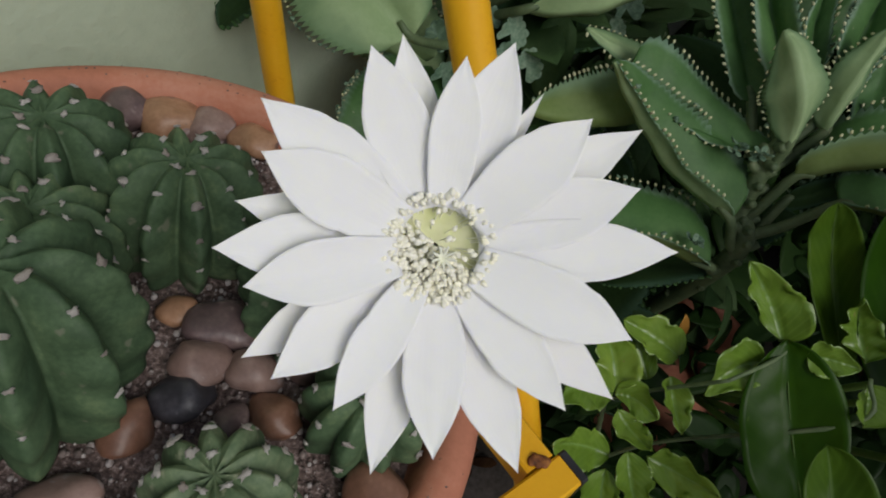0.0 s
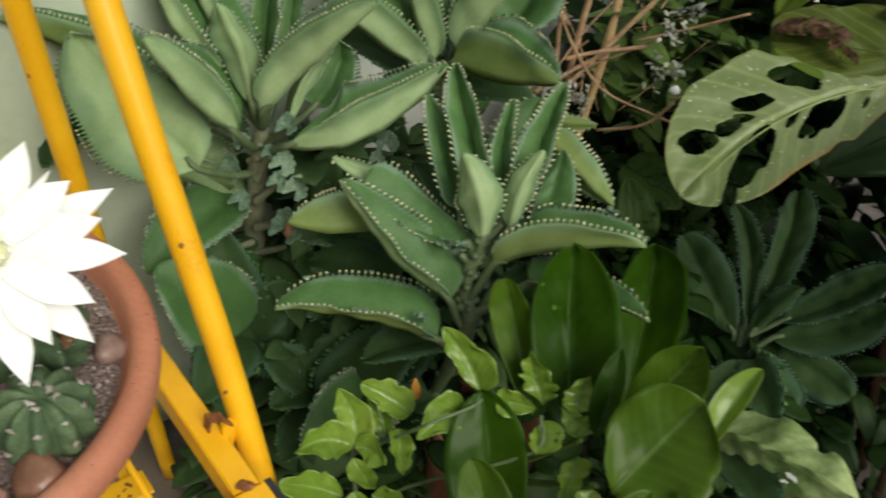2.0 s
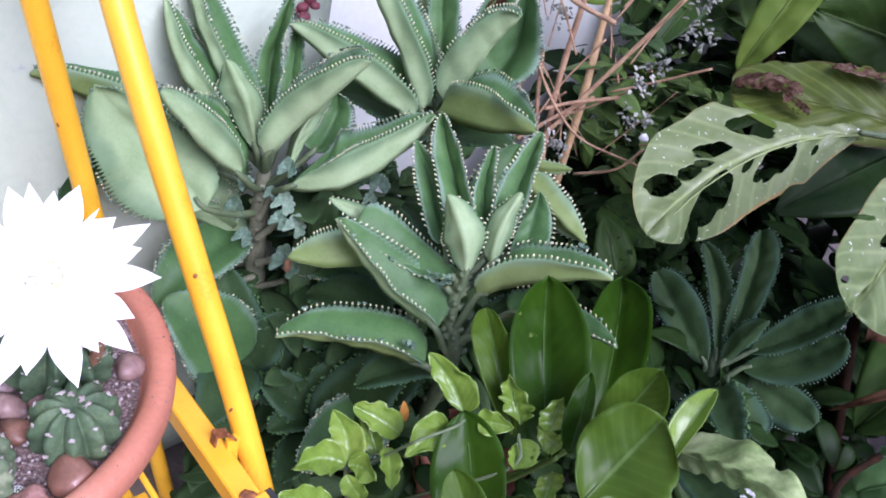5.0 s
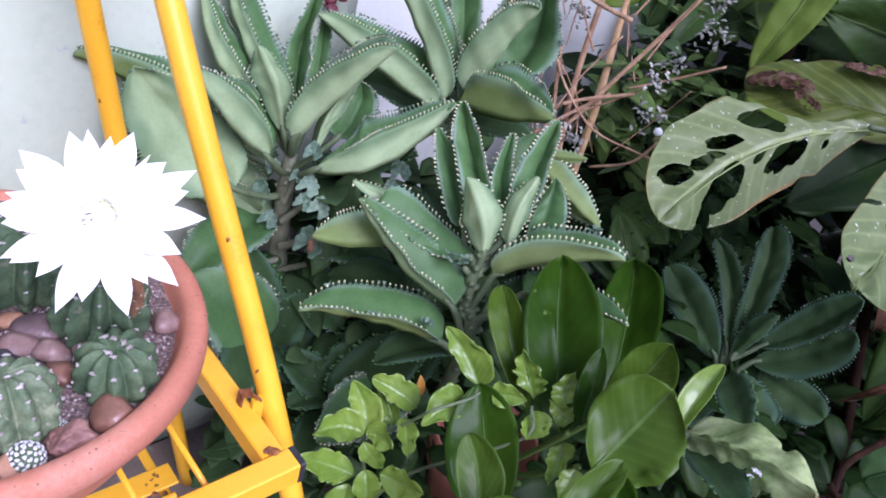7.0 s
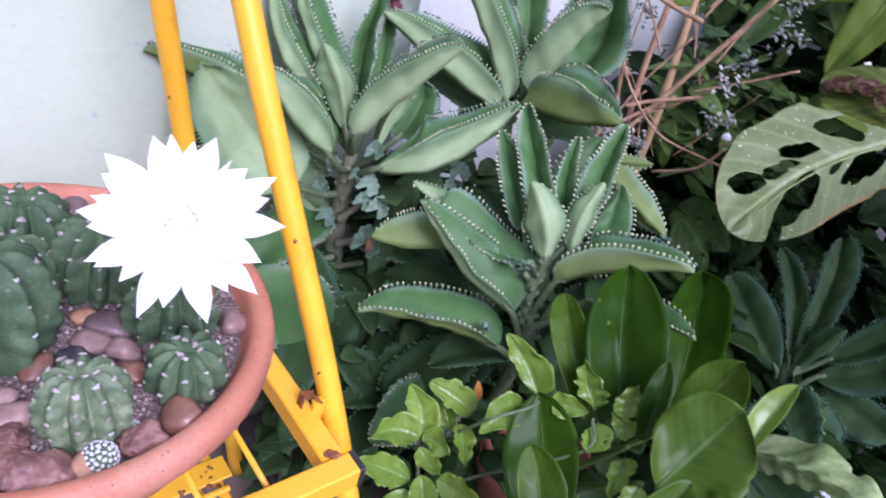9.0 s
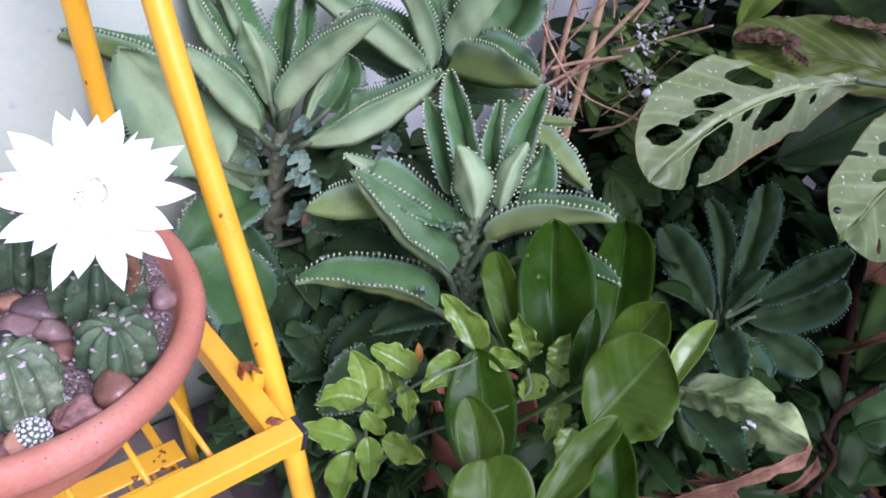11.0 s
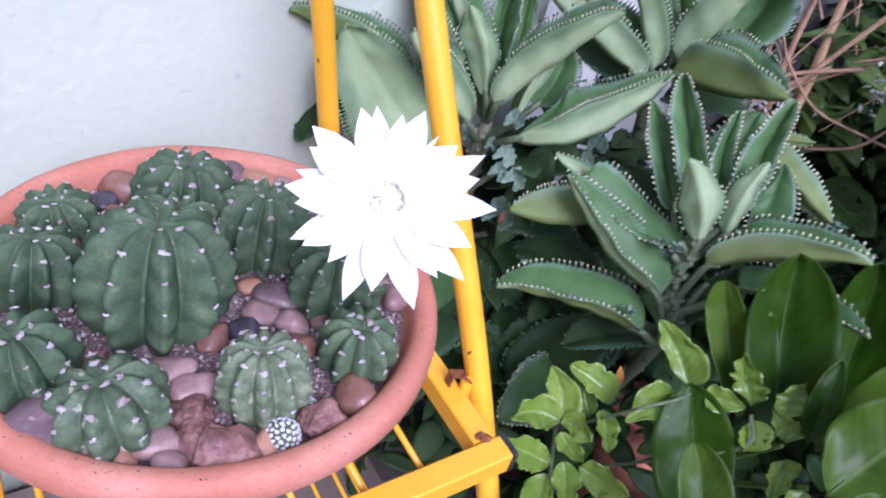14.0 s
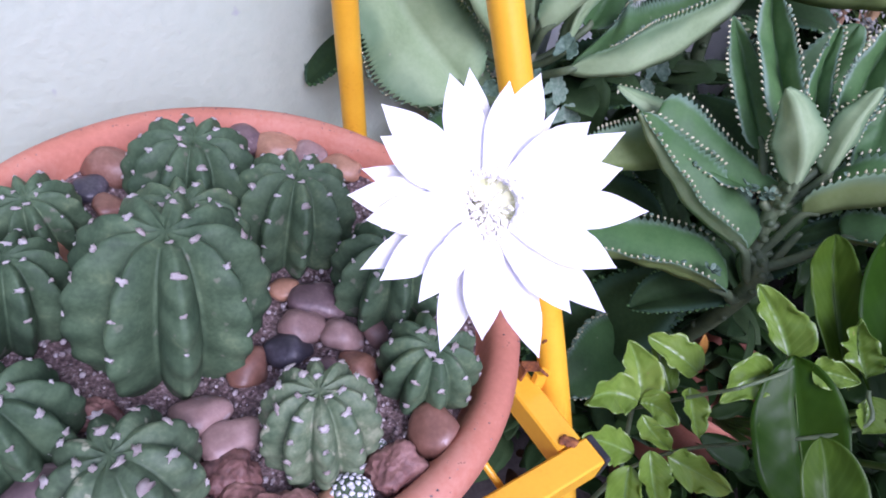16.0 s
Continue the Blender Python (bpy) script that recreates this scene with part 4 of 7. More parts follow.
def pebble(at, size, flat=0.6, turn=0.0, kind="p"):
    rock = kind in "rR"
    bm = bmesh.new()
    blob(bm, (0, 0, 0), size / 2, 5 if rock else 3, (1.0, RND.uniform(0.7, 0.85), flat), 0.45)
    off = Vector((size * 900, 3, 7))
    if rock:
        for v in bm.verts:
            v.co *= 1 + 0.16 * noise.noise(v.co / size * 4 + off) - 0.15 * abs(noise.noise(v.co / size * 7 + off)) + 0.05 * noise.noise(v.co / size * 17 + off)
    if kind in "bR":  # broken faces
        for _ in range(5):
            d = Vector((RND.gauss(0, 1), RND.gauss(0, 1), RND.gauss(0.3, 0.7))).normalized()
            h = size * RND.uniform(0.27, 0.36) * (0.55 + 0.45 * math.hypot(d.x, d.y))
            for v in bm.verts:
                over = v.co.dot(d) - h
                if over > 0:
                    v.co -= d * over * 0.85
    m, label = PEBBLES_OF[kind]
    ob = link("stone" if rock else "pebble", bm, m)
    ob.location = at
    ob.rotation_euler = (RND.uniform(-0.2, 0.2), RND.uniform(-0.2, 0.2), turn)
    return tagged(ob, label, "stone" if rock else "pebble", "pebbles in the bowl")


# x, y and length in millimetres, turn in degrees, kind
PEBBLES = [
    (-68, 188, 19, 20, 'o'),
    (-48, 182, 31, 0, 'd'),
    (-51, 161, 27, 10, 'p'),
    (-54, 146, 25, -20, 'k'),
    (-26, 162, 26, 5, 'p'),
    (-13, 141, 26, -50, 'b'),
    (-71, 128, 27, 60, 'b'),
    (-85, 95, 29, 25, 'p'),
    (-67, 86, 28, 40, 'p'),
    (-61, 69, 28, 0, 'r'),
    (32, 113, 35, 15, 'b'),
    (16, 87, 28, 60, 'r'),
    (-133, 86, 21, 0, 'r'),
    (-121, 70, 18, 30, 'p'),
    (-137, 49, 16, 0, 'p'),
    (-200, 258, 38, 10, 'b'),
    (-206, 236, 22, 80, 'k'),
    (-184, 222, 28, 20, 'b'),
    (-198, 193, 17, 50, 'p'),
    (-202, 178, 26, -30, 'o'),
    (-131, 307, 35, 20, 'd'),
    (-102, 312, 32, 30, 'o'),
    (-83, 311, 26, 0, 'p'),
    (-57, 307, 26, 10, 'o'),
    (-105, 306, 22, 0, 'p'),
    (-125, 35, 48, 20, 'd'),
    (-99, 32, 30, 0, 'p'),
    (-29, 48, 41, 10, 'R'),
    (-12, 59, 24, 80, 'o'),
    (-138, 45, 17, 0, 'p'),
    (39, 214, 28, 50, 'p'),
    (-87, 27, 20, 20, 'o'),
    (-70, 42, 27, 40, 'p'),
    (-57, 29, 23, -10, 'p'),
    (-50, 50, 31, 50, 'R'),
    (-6, 172, 20, 30, 'p'),
    (-33, 138, 18, 70, 'd'),
]
taken = []
for x, y, size, deg, kind in PEBBLES:
    p = Vector((x / 1000, y / 1000, SOIL_Z + size / 1000 * 0.20))
    pebble(p, size / 1000 * 1.1, RND.uniform(0.55, 0.7), radians(deg), kind)
    taken.append((p, size / 2000))
hold = [(o.location, 0.8 * max(o.children[0].dimensions[:2]) / 2) for o in bpy.data.objects if o.parent is None and o.name.split(".")[0] in ("cactus", "pincushion_cactus") and o.children]
for _ in range(900):
    a, r = RND.uniform(0, 6.283), 0.137 * math.sqrt(RND.random())
    p = Vector((BOWL.x + r * math.cos(a), BOWL.y + r * math.sin(a), SOIL_Z))
    s = RND.uniform(0.013, 0.030) if RND.random() < 0.7 else RND.uniform(0.006, 0.012)
    if any((Vector((q.x, q.y)) - Vector((p.x, p.y))).length < w + s * 0.47 for q, w in taken) or any((Vector((q.x, q.y)) - Vector((p.x, p.y))).length < w + s * 0.3 for q, w in hold):
        continue
    if len(taken) > 100:
        break
    p.z += s * 0.14
    pebble(p, s, RND.uniform(0.5, 0.75), RND.uniform(0, 6.28), RND.choice("oddppppkbbr"))
    taken.append((p, s / 2))


# ---- plants ----
def kleaf(plant, base, tip, N, width, bend=0.08, fold=0.35, beads=1.0, dark=False, curl=0.22, outline="lance", blue=0.2, back=None):
    """A fleshy leaf with a scalloped edge, and the rows of plantlets that grow on the edge."""
    o = plant.location
    bm, edges = leaf_mesh(Vector(base) - o, Vector(tip) - o, N, width, bend, fold, outline, teeth=0.085, n=54, m=4, wave=0.022, count=9, lump=0.03, thick=0.0024, curl=curl)
    # dark: the leaf face that has shade put into its colour
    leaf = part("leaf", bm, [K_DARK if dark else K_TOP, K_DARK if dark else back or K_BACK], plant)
    if beads:
        bm = bmesh.new()
        for edge in edges:
            acc, want = 0.0, 0.0
            for (p, side, n), (q, _, _) in zip(edge[5:], edge[6:]):
                seg = (q - p).length
                while want <= acc + seg:
                    c = p + (q - p) * ((want - acc) / max(seg, 1e-6))
                    if RND.random() < 0.9 * beads:
                        r = RND.uniform(0.0012, 0.0018)
                        blob(bm, c + side * r * 0.55 + n * r * 0.35, r, 1, (1.1, 0.9, 0.8))
                        if RND.random() < blue:
                            k0 = len(bm.faces)
                            for _ in range(2):
                                blob(bm, c + side * r * 1.0 + n * r * 1.2 + Vector((RND.uniform(-1, 1), RND.uniform(-1, 1), RND.uniform(0, 1))) * r * 1.2, r * RND.uniform(0.9, 1.6), 1, (1.2, 1, 0.45), 0, pose(0, 0, 0, RND.uniform(-60, 60), RND.uniform(-60, 60), 0))
                            bm.faces.ensure_lookup_table()
                            for f in bm.faces[k0:]:
                                f.material_index = 1
                    want += RND.uniform(0.0050, 0.0060)
                acc += seg
        tagged(part("plantlet_fringe", bm, [K_TOP if dark else BUDS, K_TOP if dark else BUDS_B], leaf, "row of tiny plantlets on the leaf edge"), kind="stuff")
    return leaf


def kblade(plant, base, mid, tip, near, far, blue=0.2, dark=False, back=None, outline="keel", fine=False, curl=0.0, front=None):
    """A fleshy boat-shaped leaf through its midrib and the middles of its two edges; a plantlet hangs at every tooth."""
    o = plant.location
    length = (Vector(tip) - Vector(base)).length
    gap = 0.0052 if fine else 0.0066
    n = 2 * max(8, round(length * 1.08 / gap))
    bm, edges = leaf_mesh(Vector(base) - o, Vector(tip) - o, (0, 0, 1), 0.05, outline=outline, teeth=0.12, n=n, m=6, wave=0.03, count=11, lump=0.04, flare=0.07, thick=0.0024, curl=curl, section=[Vector(q) - o for q in (mid, near, far)])
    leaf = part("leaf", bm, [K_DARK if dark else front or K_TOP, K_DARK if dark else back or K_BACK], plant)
    if plant.name in AXES:  # the stalk, which runs down to the stem
        foot = min(AXES[plant.name], key=lambda q: (q - Vector(base) + Vector((0, 0, 0.045))).length)
        if (foot - Vector(base)).length < 0.13:
            B = Vector(base)
            inn = (B + (Vector(tip) - B) * 0.10) * 0.6 + (B + (Vector(mid) - B) * 0.2) * 0.4
            part("stalk", tube(bmesh.new(), [inn - o, B - o, (B * 0.45 + foot * 0.55) - o - Vector((0, 0, 0.006)), foot - o], [0.0024, 0.0042, 0.0046, 0.0052], 8, 10), STEM, plant)
    bm = bmesh.new()
    patch = RND.uniform(0, 50)
    for edge in edges:
        for i, (p, side, nrm) in enumerate(edge):
            if i % 2 == 0 or i < n * 0.08 or RND.random() < (0.3 if dark else 0.06):
                continue
            r = RND.uniform(0.0010, 0.0015) if fine else RND.uniform(0.0013, 0.0018)
            along = (edge[min(i + 1, n)][0] - edge[i - 1][0]).normalized()
            turn = Matrix((along, side.cross(along).normalized(), side)).transposed().to_4x4()
            blob(bm, p + side * r * 0.8, r, 1, (0.9, 0.85, 1.35), 0.25, turn)
            if noise.noise(Vector((i * 0.22, side.x * 3, patch))) + RND.uniform(-0.25, 0.25) > 0.55 - blue:
                k0 = len(bm.faces)
                for _ in range(3):
                    d = (side + nrm * RND.uniform(0.2, 1.2) + along * RND.uniform(-1, 1)).normalized()
                    blob(bm, p + d * r * 1.7, r * RND.uniform(0.9, 1.5), 1, (1.2, 1.0, 0.4), 0, pose(0, 0, 0, RND.uniform(-60, 60), RND.uniform(-60, 60), 0))
                bm.faces.ensure_lookup_table()
                for fc in bm.faces[k0:]:
                    fc.material_index = 1
    tagged(part("plantlet_fringe", bm, [BUDS_B if dark else BUDS, BUDS_B], leaf, "row of tiny plantlets on the leaf edge"), kind="stuff")
    return leaf


def plant(name, label, category, foot):
    return thing(name, label, category, foot)


AXES = {}


def stem(p, pts, radii, material=STEM, name="stem", label="", scars=False):
    bm = bmesh.new()
    AXES.setdefault(p.name, curve_points([Vector(q) for q in pts], 40))
    tube(bm, [Vector(q) - p.location for q in pts], radii, 12, 24, True, 0.08)
    if scars:
        C = curve_points([Vector(q) - p.location for q in pts], 26)
        for i, c in enumerate(C[3:-2]):
            a = i * 1.57
            d = Vector((math.cos(a), math.sin(a), 0.35))
            tube(bm, [c + d * 0.004, c + d * 0.009, c + d * 0.013 + Vector((0, 0, 0.002))], [0.0055, 0.0045, 0.003], 7, 5)
            tube(bm, [c - d * 0.004, c - Vector((d.x, d.y, -0.3)) * 0.011], [0.0055, 0.0035], 7, 4)
    return part(name, bm, material, p, label)


def rosettes(p, places, size=0.012):
    """Loose baby plants hanging on the stem and leaves."""
    for c in places:
        bm = bmesh.new()
        for k in range(9):
            a = k * 2.4 + RND.random()
            d = Vector((math.cos(a), math.sin(a), RND.uniform(-0.3, 0.9))).normalized()
            o = Vector(c) - p.location + Vector((RND.uniform(-1, 1), RND.uniform(-1, 1), RND.uniform(-1, 1))) * size * 0.5
            b, _ = leaf_mesh(o, o + d * size * RND.uniform(0.7, 1.3), Vector((0, 0, 1)) + d * 0.1, size * 0.7, -0.05, 0.15, "round", teeth=0.25, n=8, m=2, thick=0.0012)
            me = bpy.data.meshes.new("tmp")
            b.to_mesh(me)
            b.free()
            bm.from_mesh(me)
            bpy.data.meshes.remove(me)
        part("baby_rosette", bm, [BUDS_B, BUDS_B], p, "cluster of bluish baby plants")


def fan(p, c, size):
    """One baby leaf, cupped, with a scalloped margin."""
    bm = bmesh.new()
    o = Vector(c) - p.location
    N = Vector((RND.uniform(-0.5, 0.3), -0.8, RND.uniform(0.1, 0.8))).normalized()
    X = N.cross(Vector((RND.uniform(-0.6, 0.6), 0.2, 1))).normalized()
    Y = X.cross(N)
    lobes, sides = 10, 60
    for face in (0, 1):
        rows = [[bm.verts.new(o - N * 0.0012 * face)] * (sides + 1)]
        for k in (0.3, 0.6, 0.85, 1.0):
            row = []
            for j in range(sides + 1):
                t = -2.5 + 5.0 * j / sides
                edge = 0.80 + 0.20 * abs(math.sin(t * lobes / 2)) ** 0.6
                r = size * k * (1 + (edge - 1) * k ** 3) * (1 + 0.1 * math.sin(3 * t))
                row.append(bm.verts.new(o + X * math.sin(t) * r + Y * math.cos(t) * r * 1.2 + N * (0.35 * size * k * k + 0.08 * size * k * math.sin(5 * t) - 0.0012 * face)))
            rows.append(row)
        for a, b in zip(rows, rows[1:]):
            for j in range(sides):
                bm.faces.new([v for v in dict.fromkeys((a[j], b[j], b[j + 1], a[j + 1]))])
        if face:
            for j in range(sides):
                bm.faces.new((rows[-1][j], first[j], first[j + 1], rows[-1][j + 1]))
        first = rows[-1]
    bmesh.ops.recalc_face_normals(bm, faces=bm.faces)
    part("baby_leaf", bm, BUDS_B, p, "bluish baby leaf with a scalloped edge")


def gleaf(p, base, tip, N, width, bend=0.05, fold=0.25, outline="spoon", mats=None, wave=0.02, name="leaf", **more):
    """A thin broad leaf of any other plant."""
    o = p.location
    N = Vector(N)
    bm, _ = leaf_mesh(Vector(base) - o, Vector(tip) - o, N, width, bend, fold, outline, wave=wave, count=more.pop("count", 11), n=more.pop("n", 26), m=more.pop("m", 5), thick=0.0008, vein=more.pop("vein", 0.9), lump=more.pop("lump", 0.05), **more)
    leaf = part(name, bm, mats or [GLOSSY, GLOSSY_B], p)
    # raised midrib
    B, T = Vector(base) - o, Vector(tip) - o
    ax = (T - B).normalized()
    N = (N - ax * N.dot(ax)).normalized()
    ctrl = (B + T) / 2 + N * bend * 2 * (T - B).length
    bm = tube(bmesh.new(), [B * (1 - s) ** 2 + ctrl * 2 * s * (1 - s) + T * s * s - N * 0.0009 for s in (0.0, 0.25, 0.5, 0.75, 0.93)], [width * 0.016, width * 0.012, width * 0.004], 6, 12)
    part("midrib", bm, (mats or [GLOSSY, GLOSSY_B])[0], leaf)
    return leaf


def gblade(p, base, mid, tip, near, far, mats=None, outline="ellip", wave=0.02, n=30, m=6, vein=0.5, tear=0.0, count=11, holes=()):
    """A thin broad leaf through its midrib and the middles of its two edges."""
    o = p.location
    B, M, T = Vector(base) - o, Vector(mid) - o, Vector(tip) - o
    sec = [M, Vector(near) - o, Vector(far) - o]
    bm, _ = leaf_mesh(B, T, (0, 0, 1), 0.05, outline=outline, wave=wave, count=count, n=n, m=m, thick=0.0008, vein=vein, lump=0.03, tear=tear, holes=holes, section=sec)
    leaf = part("leaf", bm, mats or [GLOSSY, GLOSSY_B], p)
    ctrl, w = 2 * M - (B + T) / 2, (sec[1] - M).length + (sec[2] - M).length
    inner = (sec[1] + sec[2]) / 2 - M
    inner = inner.normalized() if inner.length > 0.001 else Vector((0, 0, 1))
    bm = tube(bmesh.new(), [B * (1 - s) ** 2 + ctrl * 2 * s * (1 - s) + T * s * s - inner * (0.0012 + vein * w * 0.04) for s in (0.0, 0.25, 0.5, 0.75, 0.93)], [w * 0.011, w * 0.008, w * 0.003], 6, 12)
    part("midrib", bm, (mats or [GLOSSY, GLOSSY_B])[1], leaf)
    return leaf


def scatter(name, label, category, centre, spread, count, length, width, material, outline="ovate", droop=0.3, keep=None, seed=1):
    """A mass of leaves that nobody could count, on thin twigs."""
    rnd = random.Random(seed)
    verts, faces = [], []
    done = 0
    while done < count:
        c = Vector(centre) + Vector([rnd.uniform(-1, 1) * s for s in spread])
        if c.z < GROUND + 0.01 or (keep and not keep(c)):
            continue
        done += 1
        d = Vector((rnd.gauss(0, 1), rnd.gauss(0, 1) - 0.4, rnd.gauss(0, 0.6) - droop)).normalized()
        n = (Vector((rnd.gauss(0, 0.5), rnd.gauss(-0.3, 0.5), 1)))
        L = length * rnd.uniform(0.55, 1.25)
        bm, _ = leaf_mesh(c, c + d * L, n, width * L / length * rnd.uniform(0.8, 1.2), rnd.uniform(0.0, 0.15), rnd.uniform(0.1, 0.4), outline, n=7, m=2, thick=0.0006)
        k = len(verts)
        bm.verts.index_update()
        verts += [tuple(v.co) for v in bm.verts]
        faces += [tuple(v.index + k for v in f.verts) for f in bm.faces]
        bm.free()
    me = bpy.data.meshes.new(name)
    me.from_pydata(verts, [], faces)
    me.materials.append(material)
    me.shade_smooth()
    return tagged(new(name, me), label, category, kind="stuff")


def twigs(p, name, lines, material, label=""):
    for pts, r in lines:
        part(name, tube(bmesh.new(), [Vector(q) - p.location for q in pts], r, 8, 18, True, 0.12), material, p, label)


# tall plant beside the wall
kalanchoe_a = plant('kalanchoe', 'tall grey-green kalanchoe with plantlets along its leaf edges', 'succulent', (0.120, 0.690, GROUND))
stem(kalanchoe_a, [(0.120, 0.690, GROUND), (0.096, 0.621, 0.119), (0.088, 0.614, 0.205), (0.084, 0.603, 0.283), (0.084, 0.594, 0.353), (0.085, 0.587, 0.411)], [0.014, 0.014, 0.014, 0.013, 0.011, 0.008], PALE_STEM, scars=True, label='thick pale stem ringed by leaf scars')
kblade(kalanchoe_a, (0.118, 0.540, 0.422), (0.194, 0.542, 0.444), (0.272, 0.585, 0.527), (0.189, 0.547, 0.486), (0.178, 0.595, 0.481), blue=0.8, fine=True)
kblade(kalanchoe_a, (0.087, 0.554, 0.449), (0.137, 0.545, 0.524), (0.184, 0.536, 0.592), (0.119, 0.541, 0.552), (0.136, 0.592, 0.561), blue=0.8, fine=True)
kblade(kalanchoe_a, (0.075, 0.557, 0.455), (0.059, 0.555, 0.512), (0.032, 0.576, 0.544), (0.030, 0.570, 0.505), (0.072, 0.575, 0.508), blue=0.8, fine=True, outline='ellip')
kblade(kalanchoe_a, (0.065, 0.540, 0.424), (0.028, 0.515, 0.466), (-0.018, 0.502, 0.528), (0.031, 0.523, 0.503), (0.038, 0.583, 0.489), blue=0.8, fine=True)
kblade(kalanchoe_a, (0.088, 0.590, 0.453), (0.072, 0.644, 0.516), (0.087, 0.657, 0.606), (0.057, 0.629, 0.523), (0.086, 0.621, 0.541), blue=0.8, fine=True)
kblade(kalanchoe_a, (0.096, 0.612, 0.453), (0.096, 0.664, 0.510), (0.094, 0.678, 0.567), (0.085, 0.656, 0.512), (0.108, 0.661, 0.524), blue=0.8, fine=True)
kblade(kalanchoe_a, (0.061, 0.582, 0.464), (-0.002, 0.604, 0.560), (-0.023, 0.629, 0.618), (0.008, 0.603, 0.572), (0.024, 0.633, 0.567), blue=0.8, fine=True)
kblade(kalanchoe_a, (0.043, 0.573, 0.471), (-0.012, 0.567, 0.524), (-0.042, 0.606, 0.586), (-0.004, 0.570, 0.544), (-0.001, 0.610, 0.540), blue=0.8, fine=True)
kblade(kalanchoe_a, (0.010, 0.615, 0.500), (-0.029, 0.628, 0.547), (-0.039, 0.650, 0.590), (-0.044, 0.641, 0.546), (-0.023, 0.648, 0.557), blue=0.8, fine=True)
kblade(kalanchoe_a, (0.030, 0.524, 0.383), (-0.039, 0.541, 0.437), (-0.090, 0.531, 0.506), (-0.077, 0.494, 0.427), (-0.012, 0.545, 0.474), blue=0.8, fine=True, front=K_BACK)
kblade(kalanchoe_a, (-0.018, 0.577, 0.428), (-0.092, 0.551, 0.475), (-0.150, 0.525, 0.508), (-0.084, 0.557, 0.503), (-0.087, 0.587, 0.504), blue=0.8, fine=True, back=K_LIME)
kblade(kalanchoe_a, (0.115, 0.566, 0.428), (0.121, 0.578, 0.474), (0.144, 0.615, 0.510), (0.112, 0.588, 0.459), (0.139, 0.599, 0.483), blue=0.8, fine=True)
kblade(kalanchoe_a, (0.137, 0.605, 0.438), (0.156, 0.647, 0.465), (0.154, 0.654, 0.501), (0.135, 0.639, 0.470), (0.179, 0.640, 0.476), blue=0.8, fine=True)
kleaf(kalanchoe_a, (0.060, 0.590, 0.326), (-0.056, 0.567, 0.359), (-0.198, 0.980, -0.008), 0.1039, 0.06, 0.58, blue=0.9)
kleaf(kalanchoe_a, (0.062, 0.598, 0.303), (-0.011, 0.479, 0.274), (-0.013, -0.223, 0.975), 0.1006, 0.06, 0.43, beads=0.6, blue=0.9)
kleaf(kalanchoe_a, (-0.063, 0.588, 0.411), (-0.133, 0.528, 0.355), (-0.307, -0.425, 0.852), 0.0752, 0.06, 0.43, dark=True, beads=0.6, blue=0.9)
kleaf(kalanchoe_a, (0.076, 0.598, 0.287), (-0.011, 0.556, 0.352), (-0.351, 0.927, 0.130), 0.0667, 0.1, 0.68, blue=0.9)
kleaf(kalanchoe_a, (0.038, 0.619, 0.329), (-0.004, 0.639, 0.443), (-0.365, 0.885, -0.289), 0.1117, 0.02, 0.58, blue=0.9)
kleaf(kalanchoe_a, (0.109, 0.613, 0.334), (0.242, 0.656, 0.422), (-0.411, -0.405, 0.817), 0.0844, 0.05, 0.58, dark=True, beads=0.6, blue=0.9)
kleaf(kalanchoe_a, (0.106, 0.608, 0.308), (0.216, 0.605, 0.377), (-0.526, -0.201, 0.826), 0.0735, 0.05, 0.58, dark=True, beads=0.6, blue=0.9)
kleaf(kalanchoe_a, (0.130, 0.604, 0.270), (0.238, 0.550, 0.300), (-0.342, -0.166, 0.925), 0.0849, 0.05, 0.58, beads=0.6, blue=0.9)
kleaf(kalanchoe_a, (0.090, 0.600, 0.221), (0.020, 0.502, 0.188), (0.041, -0.340, 0.940), 0.1072, 0.05, 0.43, beads=0.6, blue=0.9)
kleaf(kalanchoe_a, (0.115, 0.596, 0.220), (0.193, 0.523, 0.198), (-0.083, -0.365, 0.927), 0.0979, 0.05, 0.43, beads=0.6, blue=0.9)
for c, size in (((0.114, 0.544, 0.394), 0.0136), ((0.113, 0.533, 0.377), 0.0112), ((0.133, 0.527, 0.376), 0.0136), ((0.129, 0.523, 0.326), 0.0192), ((0.056, 0.572, 0.358), 0.0136), ((0.069, 0.566, 0.320), 0.0120), ((0.114, 0.551, 0.438), 0.0120), ((0.067, 0.564, 0.402), 0.0096), ((0.226, 0.615, 0.403), 0.0144), ((0.106, 0.588, 0.156), 0.0104), ((0.218, 0.598, 0.389), 0.0096), ((0.097, 0.561, 0.394), 0.0088)):
    fan(kalanchoe_a, c, size)
twigs(kalanchoe_a, 'leaf_stub', [([(0.090, 0.583, 0.272), (0.123, 0.567, 0.301)], [0.0055, 0.0035]), ([(0.092, 0.599, 0.218), (0.129, 0.585, 0.249)], [0.0055, 0.0035]), ([(0.096, 0.607, 0.164), (0.130, 0.592, 0.193)], [0.0055, 0.0035]), ([(0.086, 0.580, 0.313), (0.116, 0.573, 0.356)], [0.0055, 0.0035]), ([(0.085, 0.586, 0.339), (0.098, 0.583, 0.392)], [0.0055, 0.0035]), ([(0.088, 0.592, 0.242), (0.070, 0.578, 0.241)], [0.0055, 0.0035])], PALE_STEM, 'pale stub of a fallen leaf')
bm = bmesh.new()
blob(bm, Vector((0.132, 0.510, 0.333)) - kalanchoe_a.location, 0.006, 2, (0.8, 0.8, 1.6), 0.5)
